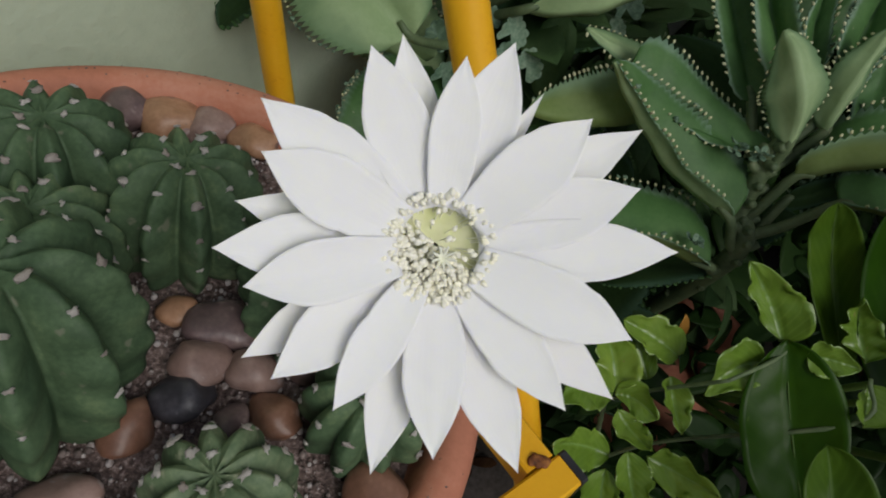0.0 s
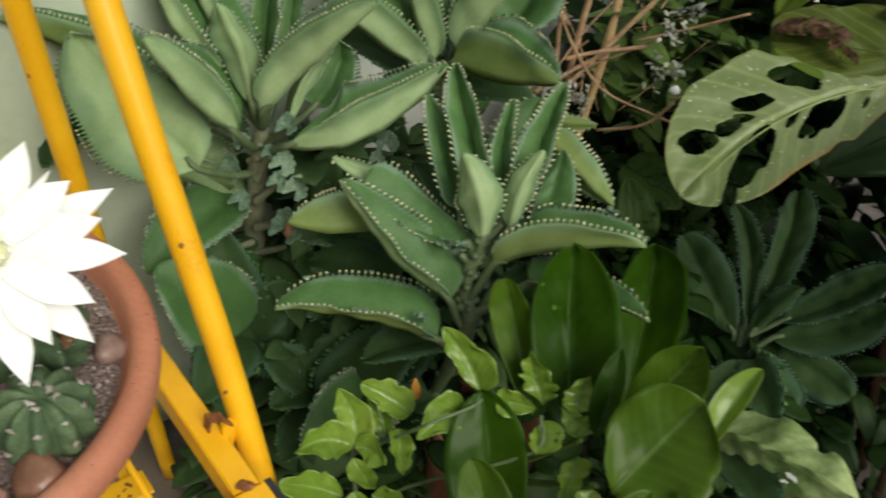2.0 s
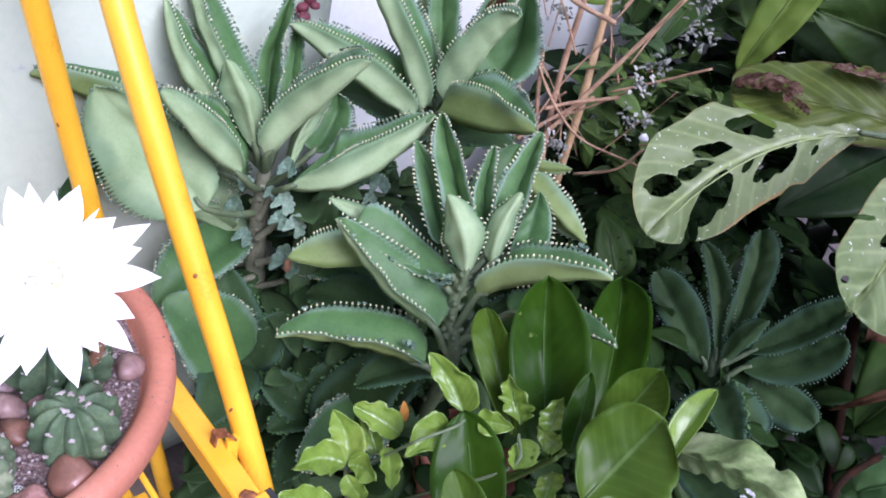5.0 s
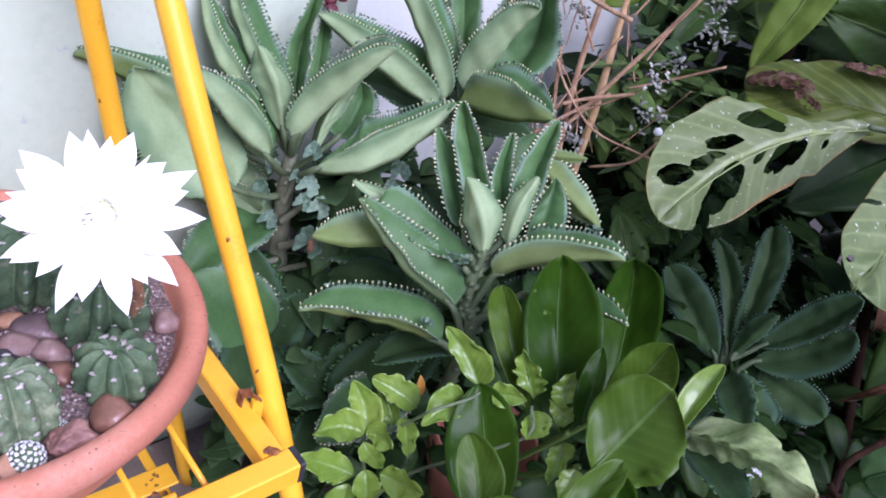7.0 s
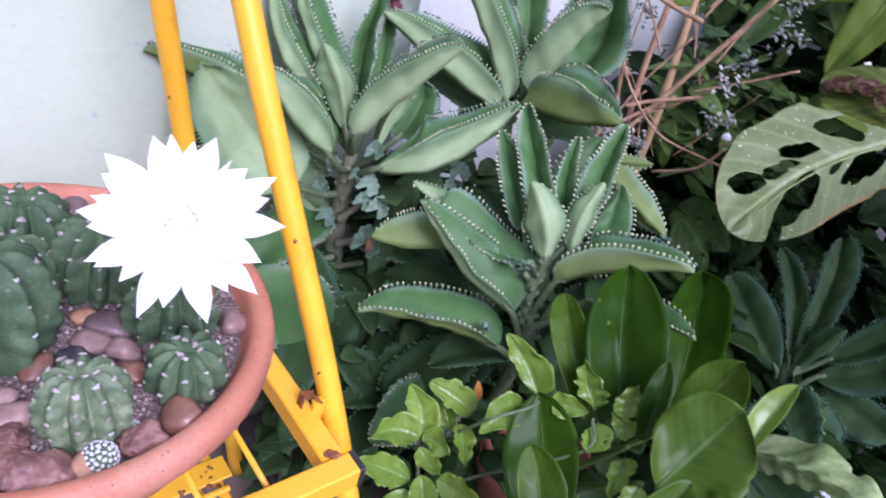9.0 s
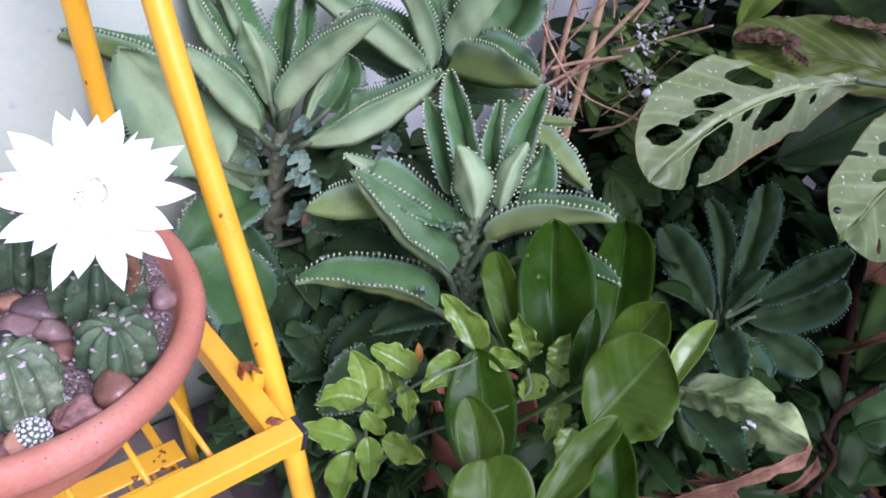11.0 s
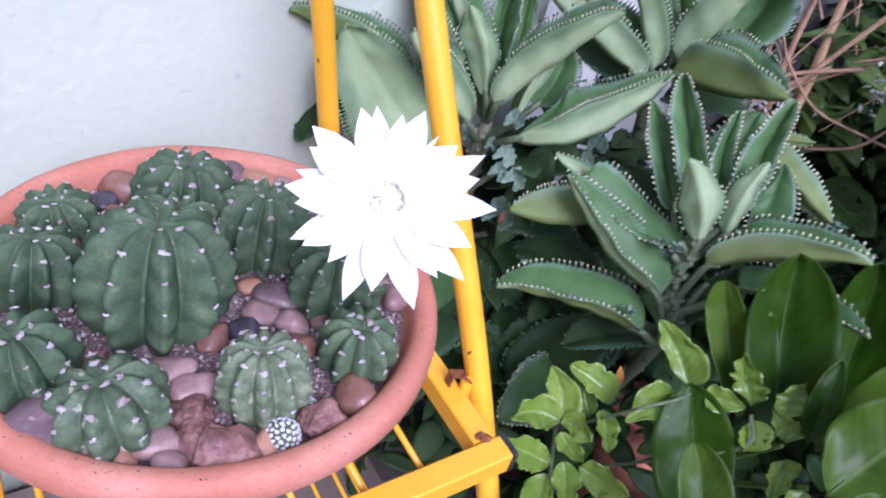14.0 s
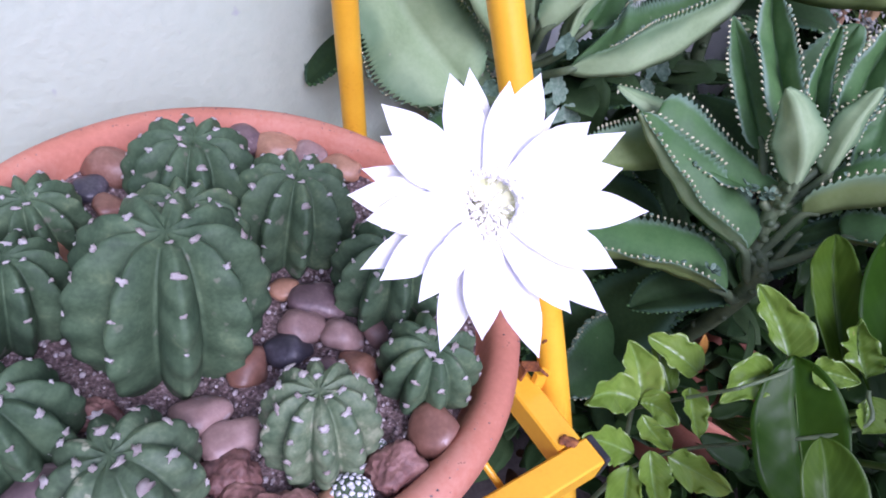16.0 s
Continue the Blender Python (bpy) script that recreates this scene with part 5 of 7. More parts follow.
part('dry_bud', bm, DEAD_B, kalanchoe_a, 'reddish dry bud')

# plant behind it
kalanchoe_b = plant('kalanchoe', 'grey-green kalanchoe with upright folded leaves', 'succulent', (0.330, 0.760, GROUND))
stem(kalanchoe_b, [(0.330, 0.760, GROUND), (0.310, 0.720, 0.25), (0.278, 0.685, 0.47), (0.270, 0.67, 0.54)], [0.010, 0.009, 0.007, 0.004], scars=True)
kblade(kalanchoe_b, (0.251, 0.643, 0.489), (0.158, 0.647, 0.532), (0.086, 0.661, 0.570), (0.170, 0.649, 0.564), (0.188, 0.691, 0.562), blue=0.5, fine=True)
kblade(kalanchoe_b, (0.260, 0.647, 0.503), (0.210, 0.659, 0.581), (0.154, 0.684, 0.661), (0.225, 0.654, 0.606), (0.236, 0.692, 0.611), blue=0.5, fine=True)
kblade(kalanchoe_b, (0.281, 0.657, 0.510), (0.260, 0.683, 0.557), (0.239, 0.704, 0.605), (0.249, 0.695, 0.561), (0.268, 0.675, 0.570), blue=0.5, fine=True)
kblade(kalanchoe_b, (0.289, 0.647, 0.517), (0.316, 0.634, 0.593), (0.342, 0.622, 0.652), (0.290, 0.635, 0.620), (0.307, 0.667, 0.627), blue=0.5, fine=True)
kblade(kalanchoe_b, (0.318, 0.658, 0.534), (0.360, 0.682, 0.588), (0.355, 0.684, 0.664), (0.321, 0.678, 0.590), (0.382, 0.646, 0.622), blue=0.5, fine=True)
kblade(kalanchoe_b, (0.281, 0.635, 0.510), (0.333, 0.584, 0.523), (0.380, 0.537, 0.554), (0.324, 0.591, 0.566), (0.354, 0.624, 0.571), blue=0.5, fine=True, back=K_LIME)
kblade(kalanchoe_b, (0.289, 0.677, 0.512), (0.268, 0.722, 0.594), (0.259, 0.736, 0.665), (0.249, 0.711, 0.594), (0.284, 0.711, 0.620), blue=0.5, fine=True)
kblade(kalanchoe_b, (0.270, 0.713, 0.541), (0.250, 0.742, 0.614), (0.244, 0.758, 0.662), (0.236, 0.757, 0.607), (0.267, 0.757, 0.623), blue=0.5, fine=True)
kblade(kalanchoe_b, (0.320, 0.691, 0.539), (0.332, 0.725, 0.612), (0.341, 0.719, 0.663), (0.305, 0.715, 0.609), (0.349, 0.712, 0.638), blue=0.5, fine=True)
kleaf(kalanchoe_b, (0.268, 0.701, 0.464), (0.140, 0.728, 0.480), (0.032, -0.417, 0.908), 0.0992, 0.05, 0.51, dark=True, beads=0.6, blue=0.6)
kleaf(kalanchoe_b, (0.284, 0.704, 0.456), (0.206, 0.688, 0.426), (-0.253, -0.407, 0.878), 0.0844, 0.05, 0.58, dark=True, beads=0.6, blue=0.6)
kleaf(kalanchoe_b, (0.299, 0.688, 0.458), (0.389, 0.628, 0.486), (-0.448, -0.268, 0.853), 0.0682, 0.08, 0.58, dark=True, beads=0.6, blue=0.6)

# plant in front
kalanchoe_c = plant('kalanchoe', 'green kalanchoe rosette edged with pale plantlets', 'succulent', (0.335, 0.590, GROUND))
stem(kalanchoe_c, [(0.335, 0.590, GROUND), (0.335, 0.415, 0.281), (0.321, 0.422, 0.361), (0.320, 0.438, 0.438)], [0.010, 0.009, 0.008, 0.005], scars=True)
kblade(kalanchoe_c, (0.304, 0.399, 0.362), (0.235, 0.434, 0.387), (0.178, 0.456, 0.446), (0.237, 0.424, 0.405), (0.264, 0.463, 0.409), blue=0.12)
kblade(kalanchoe_c, (0.200, 0.480, 0.431), (0.266, 0.457, 0.402), (0.326, 0.429, 0.413), (0.258, 0.448, 0.404), (0.271, 0.487, 0.423), blue=0.12, back=K_LIME)
kblade(kalanchoe_c, (0.275, 0.506, 0.397), (0.221, 0.508, 0.414), (0.166, 0.518, 0.430), (0.219, 0.499, 0.408), (0.222, 0.533, 0.417), blue=0.12)
kblade(kalanchoe_c, (0.264, 0.502, 0.388), (0.193, 0.469, 0.376), (0.133, 0.473, 0.374), (0.173, 0.491, 0.405), (0.191, 0.514, 0.389), blue=0.12, back=K_LIME)
kblade(kalanchoe_c, (0.297, 0.375, 0.330), (0.215, 0.386, 0.336), (0.135, 0.381, 0.336), (0.210, 0.377, 0.352), (0.212, 0.435, 0.348), blue=0.12, back=K_LIME)
kblade(kalanchoe_c, (0.340, 0.418, 0.403), (0.390, 0.397, 0.450), (0.454, 0.368, 0.487), (0.384, 0.398, 0.478), (0.409, 0.435, 0.474), blue=0.12, back=K_LIME)
kblade(kalanchoe_c, (0.376, 0.401, 0.399), (0.426, 0.366, 0.421), (0.466, 0.323, 0.440), (0.420, 0.360, 0.430), (0.425, 0.396, 0.435), blue=0.12, back=K_LIME)
kblade(kalanchoe_c, (0.323, 0.426, 0.426), (0.308, 0.434, 0.470), (0.287, 0.464, 0.494), (0.294, 0.448, 0.447), (0.333, 0.449, 0.468), blue=0.12, outline='ellip')
kblade(kalanchoe_c, (0.349, 0.436, 0.435), (0.350, 0.445, 0.479), (0.366, 0.471, 0.509), (0.341, 0.464, 0.480), (0.366, 0.459, 0.474), blue=0.12)
kblade(kalanchoe_c, (0.343, 0.468, 0.444), (0.336, 0.511, 0.481), (0.338, 0.534, 0.528), (0.323, 0.505, 0.492), (0.342, 0.508, 0.497), blue=0.12)
kblade(kalanchoe_c, (0.356, 0.454, 0.450), (0.373, 0.510, 0.499), (0.384, 0.531, 0.557), (0.353, 0.506, 0.514), (0.382, 0.498, 0.518), blue=0.12)
kblade(kalanchoe_c, (0.328, 0.469, 0.439), (0.298, 0.535, 0.488), (0.274, 0.566, 0.540), (0.274, 0.526, 0.498), (0.301, 0.526, 0.512), blue=0.12)
kblade(kalanchoe_c, (0.302, 0.469, 0.427), (0.281, 0.527, 0.464), (0.252, 0.556, 0.505), (0.262, 0.519, 0.467), (0.293, 0.521, 0.473), blue=0.12)
kblade(kalanchoe_c, (0.384, 0.548, 0.490), (0.413, 0.493, 0.484), (0.453, 0.461, 0.469), (0.411, 0.506, 0.462), (0.431, 0.508, 0.495), blue=0.12, back=K_LIME)
kblade(kalanchoe_c, (0.382, 0.593, 0.485), (0.419, 0.582, 0.492), (0.449, 0.574, 0.500), (0.415, 0.591, 0.497), (0.419, 0.582, 0.482), blue=0.12, back=K_LIME)
kblade(kalanchoe_c, (0.367, 0.511, 0.430), (0.363, 0.554, 0.464), (0.380, 0.583, 0.514), (0.330, 0.560, 0.467), (0.384, 0.554, 0.489), blue=0.12)
kblade(kalanchoe_c, (0.350, 0.420, 0.375), (0.373, 0.418, 0.394), (0.397, 0.418, 0.419), (0.375, 0.412, 0.388), (0.376, 0.428, 0.402), blue=0.12, dark=True)
kblade(kalanchoe_c, (0.382, 0.442, 0.446), (0.393, 0.482, 0.470), (0.396, 0.502, 0.499), (0.378, 0.478, 0.463), (0.411, 0.466, 0.477), blue=0.12)
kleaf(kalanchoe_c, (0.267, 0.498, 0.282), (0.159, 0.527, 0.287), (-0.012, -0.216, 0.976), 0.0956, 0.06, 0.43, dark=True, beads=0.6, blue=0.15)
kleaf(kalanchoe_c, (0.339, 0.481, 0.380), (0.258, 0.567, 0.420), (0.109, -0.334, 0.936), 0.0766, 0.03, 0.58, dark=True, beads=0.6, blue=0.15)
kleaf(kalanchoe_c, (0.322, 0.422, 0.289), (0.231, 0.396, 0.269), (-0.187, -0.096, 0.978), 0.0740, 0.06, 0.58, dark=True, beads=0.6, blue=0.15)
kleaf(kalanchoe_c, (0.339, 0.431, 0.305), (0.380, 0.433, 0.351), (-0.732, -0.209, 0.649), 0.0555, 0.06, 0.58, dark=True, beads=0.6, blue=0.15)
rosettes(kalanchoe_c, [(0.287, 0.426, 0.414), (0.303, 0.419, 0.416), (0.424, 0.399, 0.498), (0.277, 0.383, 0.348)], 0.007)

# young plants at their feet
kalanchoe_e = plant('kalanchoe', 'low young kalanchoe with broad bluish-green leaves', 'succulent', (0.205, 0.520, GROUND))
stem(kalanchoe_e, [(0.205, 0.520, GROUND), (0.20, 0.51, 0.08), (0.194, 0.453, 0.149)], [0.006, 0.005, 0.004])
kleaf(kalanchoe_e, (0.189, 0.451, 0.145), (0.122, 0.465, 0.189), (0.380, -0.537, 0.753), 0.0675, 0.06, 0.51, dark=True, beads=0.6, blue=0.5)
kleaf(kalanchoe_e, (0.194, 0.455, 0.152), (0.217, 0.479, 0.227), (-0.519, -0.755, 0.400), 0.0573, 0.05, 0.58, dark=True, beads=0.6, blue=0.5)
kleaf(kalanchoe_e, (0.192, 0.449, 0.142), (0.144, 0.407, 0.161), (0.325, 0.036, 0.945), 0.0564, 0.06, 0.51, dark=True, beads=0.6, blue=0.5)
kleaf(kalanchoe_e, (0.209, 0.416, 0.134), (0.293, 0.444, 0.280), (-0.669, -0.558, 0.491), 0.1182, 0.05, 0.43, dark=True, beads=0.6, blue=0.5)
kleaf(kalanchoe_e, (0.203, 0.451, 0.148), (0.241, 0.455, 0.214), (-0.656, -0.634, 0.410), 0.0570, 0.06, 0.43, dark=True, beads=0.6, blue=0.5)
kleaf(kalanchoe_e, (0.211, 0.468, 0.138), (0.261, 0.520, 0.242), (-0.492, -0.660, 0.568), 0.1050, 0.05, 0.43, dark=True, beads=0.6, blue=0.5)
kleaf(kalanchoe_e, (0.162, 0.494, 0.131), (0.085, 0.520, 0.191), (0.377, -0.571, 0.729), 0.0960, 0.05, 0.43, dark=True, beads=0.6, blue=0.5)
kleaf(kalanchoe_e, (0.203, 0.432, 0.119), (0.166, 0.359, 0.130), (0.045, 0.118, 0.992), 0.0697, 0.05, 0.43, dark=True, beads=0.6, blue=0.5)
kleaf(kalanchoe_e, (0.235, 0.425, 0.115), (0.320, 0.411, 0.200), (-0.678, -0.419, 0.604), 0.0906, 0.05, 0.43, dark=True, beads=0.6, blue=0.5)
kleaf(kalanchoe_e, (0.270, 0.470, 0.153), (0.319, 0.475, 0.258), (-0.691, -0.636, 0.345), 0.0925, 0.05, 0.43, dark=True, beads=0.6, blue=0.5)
kalanchoe_f = plant('kalanchoe', 'young kalanchoe with wide flat leaves beside the wall', 'succulent', (0.08, 0.52, GROUND))
stem(kalanchoe_f, [(0.08, 0.52, GROUND), (0.085, 0.52, 0.12), (0.08, 0.51, 0.22)], [0.007, 0.006, 0.004])
kleaf(kalanchoe_f, (0.092, 0.488, 0.181), (0.009, 0.464, 0.291), (0.713, -0.563, 0.418), 0.1280, 0.05, 0.36, beads=0.6, blue=0.5)
kleaf(kalanchoe_f, (0.092, 0.488, 0.181), (0.071, 0.377, 0.193), (0.298, 0.048, 0.953), 0.0881, 0.06, 0.36, dark=True, beads=0.6, blue=0.5)
kleaf(kalanchoe_f, (0.090, 0.507, 0.173), (0.051, 0.543, 0.290), (0.175, -0.924, 0.339), 0.0930, 0.04, 0.43, dark=True, beads=0.6, blue=0.5)
kleaf(kalanchoe_f, (0.099, 0.503, 0.169), (0.137, 0.524, 0.243), (-0.174, -0.920, 0.351), 0.0731, 0.05, 0.43, dark=True, beads=0.6, blue=0.5)
kleaf(kalanchoe_f, (0.271, 0.429, 0.181), (0.187, 0.334, 0.192), (0.243, -0.100, 0.965), 0.0992, 0.05, 0.43, blue=0.5)

# plant under the split leaves, with shade put into its leaf colour
kalanchoe_d = plant('kalanchoe', 'dark bluish-green kalanchoe rosette in shade', 'succulent', (0.770, 0.590, GROUND))
stem(kalanchoe_d, [(0.770, 0.590, GROUND), (0.770, 0.553, 0.172), (0.778, 0.592, 0.244)], [0.009, 0.008, 0.006])
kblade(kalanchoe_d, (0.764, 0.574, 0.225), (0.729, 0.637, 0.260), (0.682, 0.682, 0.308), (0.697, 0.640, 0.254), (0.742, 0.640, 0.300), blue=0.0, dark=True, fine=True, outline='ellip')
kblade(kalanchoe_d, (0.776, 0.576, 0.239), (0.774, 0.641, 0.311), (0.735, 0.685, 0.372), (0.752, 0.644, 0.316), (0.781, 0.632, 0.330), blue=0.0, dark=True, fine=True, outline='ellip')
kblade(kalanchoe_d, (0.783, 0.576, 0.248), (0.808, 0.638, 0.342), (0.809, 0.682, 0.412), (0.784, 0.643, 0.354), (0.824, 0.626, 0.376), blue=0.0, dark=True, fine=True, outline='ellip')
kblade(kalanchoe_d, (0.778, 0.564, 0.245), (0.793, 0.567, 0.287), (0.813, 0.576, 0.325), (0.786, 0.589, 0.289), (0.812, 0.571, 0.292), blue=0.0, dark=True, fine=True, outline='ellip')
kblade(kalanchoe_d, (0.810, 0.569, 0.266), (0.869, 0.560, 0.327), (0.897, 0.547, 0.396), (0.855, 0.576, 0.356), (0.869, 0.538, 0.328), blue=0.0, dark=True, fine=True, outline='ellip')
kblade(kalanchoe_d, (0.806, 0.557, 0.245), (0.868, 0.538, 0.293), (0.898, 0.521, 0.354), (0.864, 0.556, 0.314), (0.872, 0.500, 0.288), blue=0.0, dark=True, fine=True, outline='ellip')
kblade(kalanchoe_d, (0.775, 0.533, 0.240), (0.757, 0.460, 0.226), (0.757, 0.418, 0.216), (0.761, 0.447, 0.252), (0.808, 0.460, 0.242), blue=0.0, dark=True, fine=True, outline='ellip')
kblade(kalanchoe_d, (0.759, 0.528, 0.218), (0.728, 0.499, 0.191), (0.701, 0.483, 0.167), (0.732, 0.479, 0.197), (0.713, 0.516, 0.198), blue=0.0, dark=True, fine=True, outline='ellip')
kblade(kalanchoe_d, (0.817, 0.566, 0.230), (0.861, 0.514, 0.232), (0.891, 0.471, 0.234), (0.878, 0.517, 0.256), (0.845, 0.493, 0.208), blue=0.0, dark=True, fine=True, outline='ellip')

# withered leaf
kalanchoe_h = plant('kalanchoe', 'drooping pale withered kalanchoe', 'succulent', (0.640, 0.360, GROUND))
stem(kalanchoe_h, [(0.640, 0.360, GROUND), (0.63, 0.36, 0.12), (0.599, 0.331, 0.299)], [0.007, 0.006, 0.005])
wither = gblade(kalanchoe_h, (0.608, 0.337, 0.287), (0.634, 0.267, 0.339), (0.668, 0.204, 0.363), (0.666, 0.298, 0.351), (0.626, 0.236, 0.318), outline='keel', mats=[WITHER, WITHER], wave=0.07, count=17, tear=0.4, n=44, m=8, vein=2.4)
for q in ((0.631, 0.250, 0.340), (0.634, 0.245, 0.341), (0.628, 0.247, 0.333)):
    bm = bmesh.new()
    blob(bm, Vector(q) - kalanchoe_h.location, 0.0026, 2, (1.6, 1.1, 0.5), 0.9)
    part('white_spot', bm, CHALK, wither, 'white chalky spot')
kleaf(kalanchoe_h, (0.612, 0.319, 0.285), (0.610, 0.200, 0.325), (-0.378, 0.298, 0.876), 0.0609, 0.08, 0.43, dark=True, beads=0.6, blue=0.5)
kleaf(kalanchoe_h, (0.706, 0.454, 0.292), (0.681, 0.340, 0.298), (-0.592, 0.172, 0.788), 0.0556, 0.08, 0.43, dark=True, beads=0.6, blue=0.5)

# broad glossy plant
glossy = plant('broadleaf_plant', 'green potted plant with broad glossy leaves', 'plant', (0.40, 0.40, 0.10))
gblade(glossy, (0.423, 0.271, 0.328), (0.405, 0.335, 0.400), (0.388, 0.366, 0.480), (0.365, 0.327, 0.403), (0.440, 0.314, 0.429), outline='ellip', vein=0.7)
gblade(glossy, (0.481, 0.308, 0.328), (0.486, 0.363, 0.408), (0.468, 0.378, 0.486), (0.450, 0.361, 0.407), (0.508, 0.341, 0.442), outline='ellip', vein=0.7)
gblade(glossy, (0.387, 0.288, 0.333), (0.360, 0.339, 0.383), (0.337, 0.360, 0.433), (0.333, 0.339, 0.393), (0.372, 0.331, 0.401), outline='ellip', mats=[GLOSSY_B, GLOSSY_B])
gblade(glossy, (0.448, 0.249, 0.387), (0.471, 0.263, 0.424), (0.483, 0.266, 0.469), (0.446, 0.270, 0.436), (0.485, 0.235, 0.432), outline='ellip', mats=[GLOSSY_B, GLOSSY_B], wave=0.03)
gblade(glossy, (0.424, 0.187, 0.372), (0.458, 0.215, 0.403), (0.479, 0.225, 0.450), (0.423, 0.236, 0.421), (0.479, 0.164, 0.401), outline='round', mats=[GLOSSY_B, GLOSSY_B], wave=0.035, tear=0.25)
gblade(glossy, (0.355, 0.187, 0.285), (0.345, 0.248, 0.311), (0.331, 0.297, 0.351), (0.305, 0.235, 0.302), (0.371, 0.242, 0.339), outline='ellip')
gblade(glossy, (0.321, 0.129, 0.334), (0.321, 0.167, 0.354), (0.305, 0.196, 0.385), (0.299, 0.167, 0.357), (0.338, 0.163, 0.374), outline='ellip', mats=[GLOSSY_B, GLOSSY_B])
gblade(glossy, (0.322, 0.056, 0.335), (0.326, 0.099, 0.350), (0.318, 0.135, 0.377), (0.290, 0.102, 0.356), (0.356, 0.101, 0.378), outline='round', mats=[GLOSSY_B, GLOSSY_B])
gblade(glossy, (0.360, 0.091, 0.360), (0.392, 0.126, 0.394), (0.423, 0.152, 0.429), (0.377, 0.133, 0.402), (0.400, 0.108, 0.406), outline='ellip', mats=[GLOSSY_B, GLOSSY_B], wave=0.05, tear=0.2)
gblade(glossy, (0.422, 0.068, 0.361), (0.432, 0.125, 0.379), (0.424, 0.162, 0.408), (0.407, 0.119, 0.377), (0.443, 0.119, 0.398), outline='ellip', vein=0.6)
gblade(glossy, (0.424, 0.244, 0.368), (0.431, 0.267, 0.397), (0.435, 0.292, 0.430), (0.416, 0.273, 0.404), (0.439, 0.265, 0.408), outline='lance')
gblade(glossy, (0.493, 0.207, 0.407), (0.516, 0.237, 0.429), (0.535, 0.255, 0.465), (0.501, 0.244, 0.438), (0.521, 0.230, 0.439), outline='ellip', mats=[LIME, GLOSSY_B])
for a, b in (((0.40, 0.40, 0.10), (0.436, 0.281, 0.318)), ((0.40, 0.40, 0.10), (0.481, 0.307, 0.328)), ((0.40, 0.40, 0.10), (0.423, 0.208, 0.351)), ((0.40, 0.40, 0.10), (0.379, 0.218, 0.303))):
    stem(glossy, [a, ((a[0] + b[0]) / 2, (a[1] + b[1]) / 2 - 0.01, (a[2] + b[2]) / 2), b], [0.004, 0.003], GLOSSY_B, 'stalk')

# light green shrub
shrub = plant('shrub', 'small shrub with fresh light green chewed leaves', 'plant', (0.262, 0.330, GROUND))
twigs(shrub, 'branch', [([(0.262, 0.330, GROUND), (0.258, 0.30, 0.0), (0.251, 0.273, 0.163)], 0.003)], STEM, '')
twigs(shrub, 'branch', [([(0.251, 0.273, 0.163), (0.236, 0.279, 0.222), (0.228, 0.288, 0.261)], 0.0022)], STEM, '')
twigs(shrub, 'branch', [([(0.231, 0.286, 0.250), (0.258, 0.281, 0.283), (0.285, 0.264, 0.336)], 0.0016)], STEM, '')
twigs(shrub, 'branch', [([(0.285, 0.264, 0.336), (0.325, 0.286, 0.340), (0.340, 0.300, 0.346)], 0.0016)], STEM, '')
twigs(shrub, 'branch', [([(0.251, 0.273, 0.163), (0.282, 0.261, 0.241), (0.374, 0.243, 0.338), (0.381, 0.268, 0.360)], 0.0018)], STEM, '')
twigs(shrub, 'branch', [([(0.228, 0.288, 0.261), (0.223, 0.310, 0.284), (0.219, 0.320, 0.298)], 0.0016)], STEM, '')
gblade(shrub, (0.331, 0.299, 0.345), (0.314, 0.318, 0.365), (0.287, 0.329, 0.390), (0.297, 0.315, 0.368), (0.333, 0.309, 0.381), outline='ovate', mats=[LIME, LIME], tear=0.32, vein=1.1, wave=0.05, count=14)
gblade(shrub, (0.321, 0.288, 0.331), (0.301, 0.283, 0.322), (0.279, 0.263, 0.314), (0.292, 0.292, 0.341), (0.312, 0.269, 0.323), outline='ovate', mats=[LIME, LIME], tear=0.32, vein=1.1, wave=0.05, count=15)
gblade(shrub, (0.228, 0.282, 0.275), (0.222, 0.301, 0.290), (0.205, 0.309, 0.313), (0.206, 0.294, 0.294), (0.240, 0.296, 0.300), outline='lance', mats=[LIME, LIME], tear=0.32, vein=1.1, wave=0.05, count=16)
gblade(shrub, (0.227, 0.279, 0.272), (0.200, 0.279, 0.276), (0.176, 0.258, 0.282), (0.198, 0.285, 0.295), (0.208, 0.258, 0.278), outline='ovate', mats=[LIME, LIME], tear=0.32, vein=1.1, wave=0.05, count=17)
gblade(shrub, (0.229, 0.278, 0.271), (0.242, 0.274, 0.276), (0.255, 0.256, 0.282), (0.245, 0.278, 0.291), (0.237, 0.255, 0.275), outline='ovate', mats=[LIME, LIME], tear=0.32, vein=1.1, wave=0.05, count=13)
gblade(shrub, (0.279, 0.310, 0.290), (0.255, 0.316, 0.301), (0.226, 0.323, 0.309), (0.259, 0.324, 0.318), (0.247, 0.301, 0.300), outline='lance', mats=[LIME, LIME], tear=0.32, vein=1.1, wave=0.05, count=14)
gblade(shrub, (0.258, 0.296, 0.272), (0.249, 0.313, 0.283), (0.234, 0.326, 0.298), (0.240, 0.306, 0.282), (0.257, 0.314, 0.292), outline='ovate', mats=[LIME, LIME], tear=0.32, vein=1.1, wave=0.05, count=15)
gblade(shrub, (0.266, 0.288, 0.294), (0.269, 0.270, 0.286), (0.272, 0.246, 0.284), (0.258, 0.267, 0.292), (0.280, 0.265, 0.295), outline='ovate', mats=[LIME, LIME], tear=0.32, vein=1.1, wave=0.05, count=16)
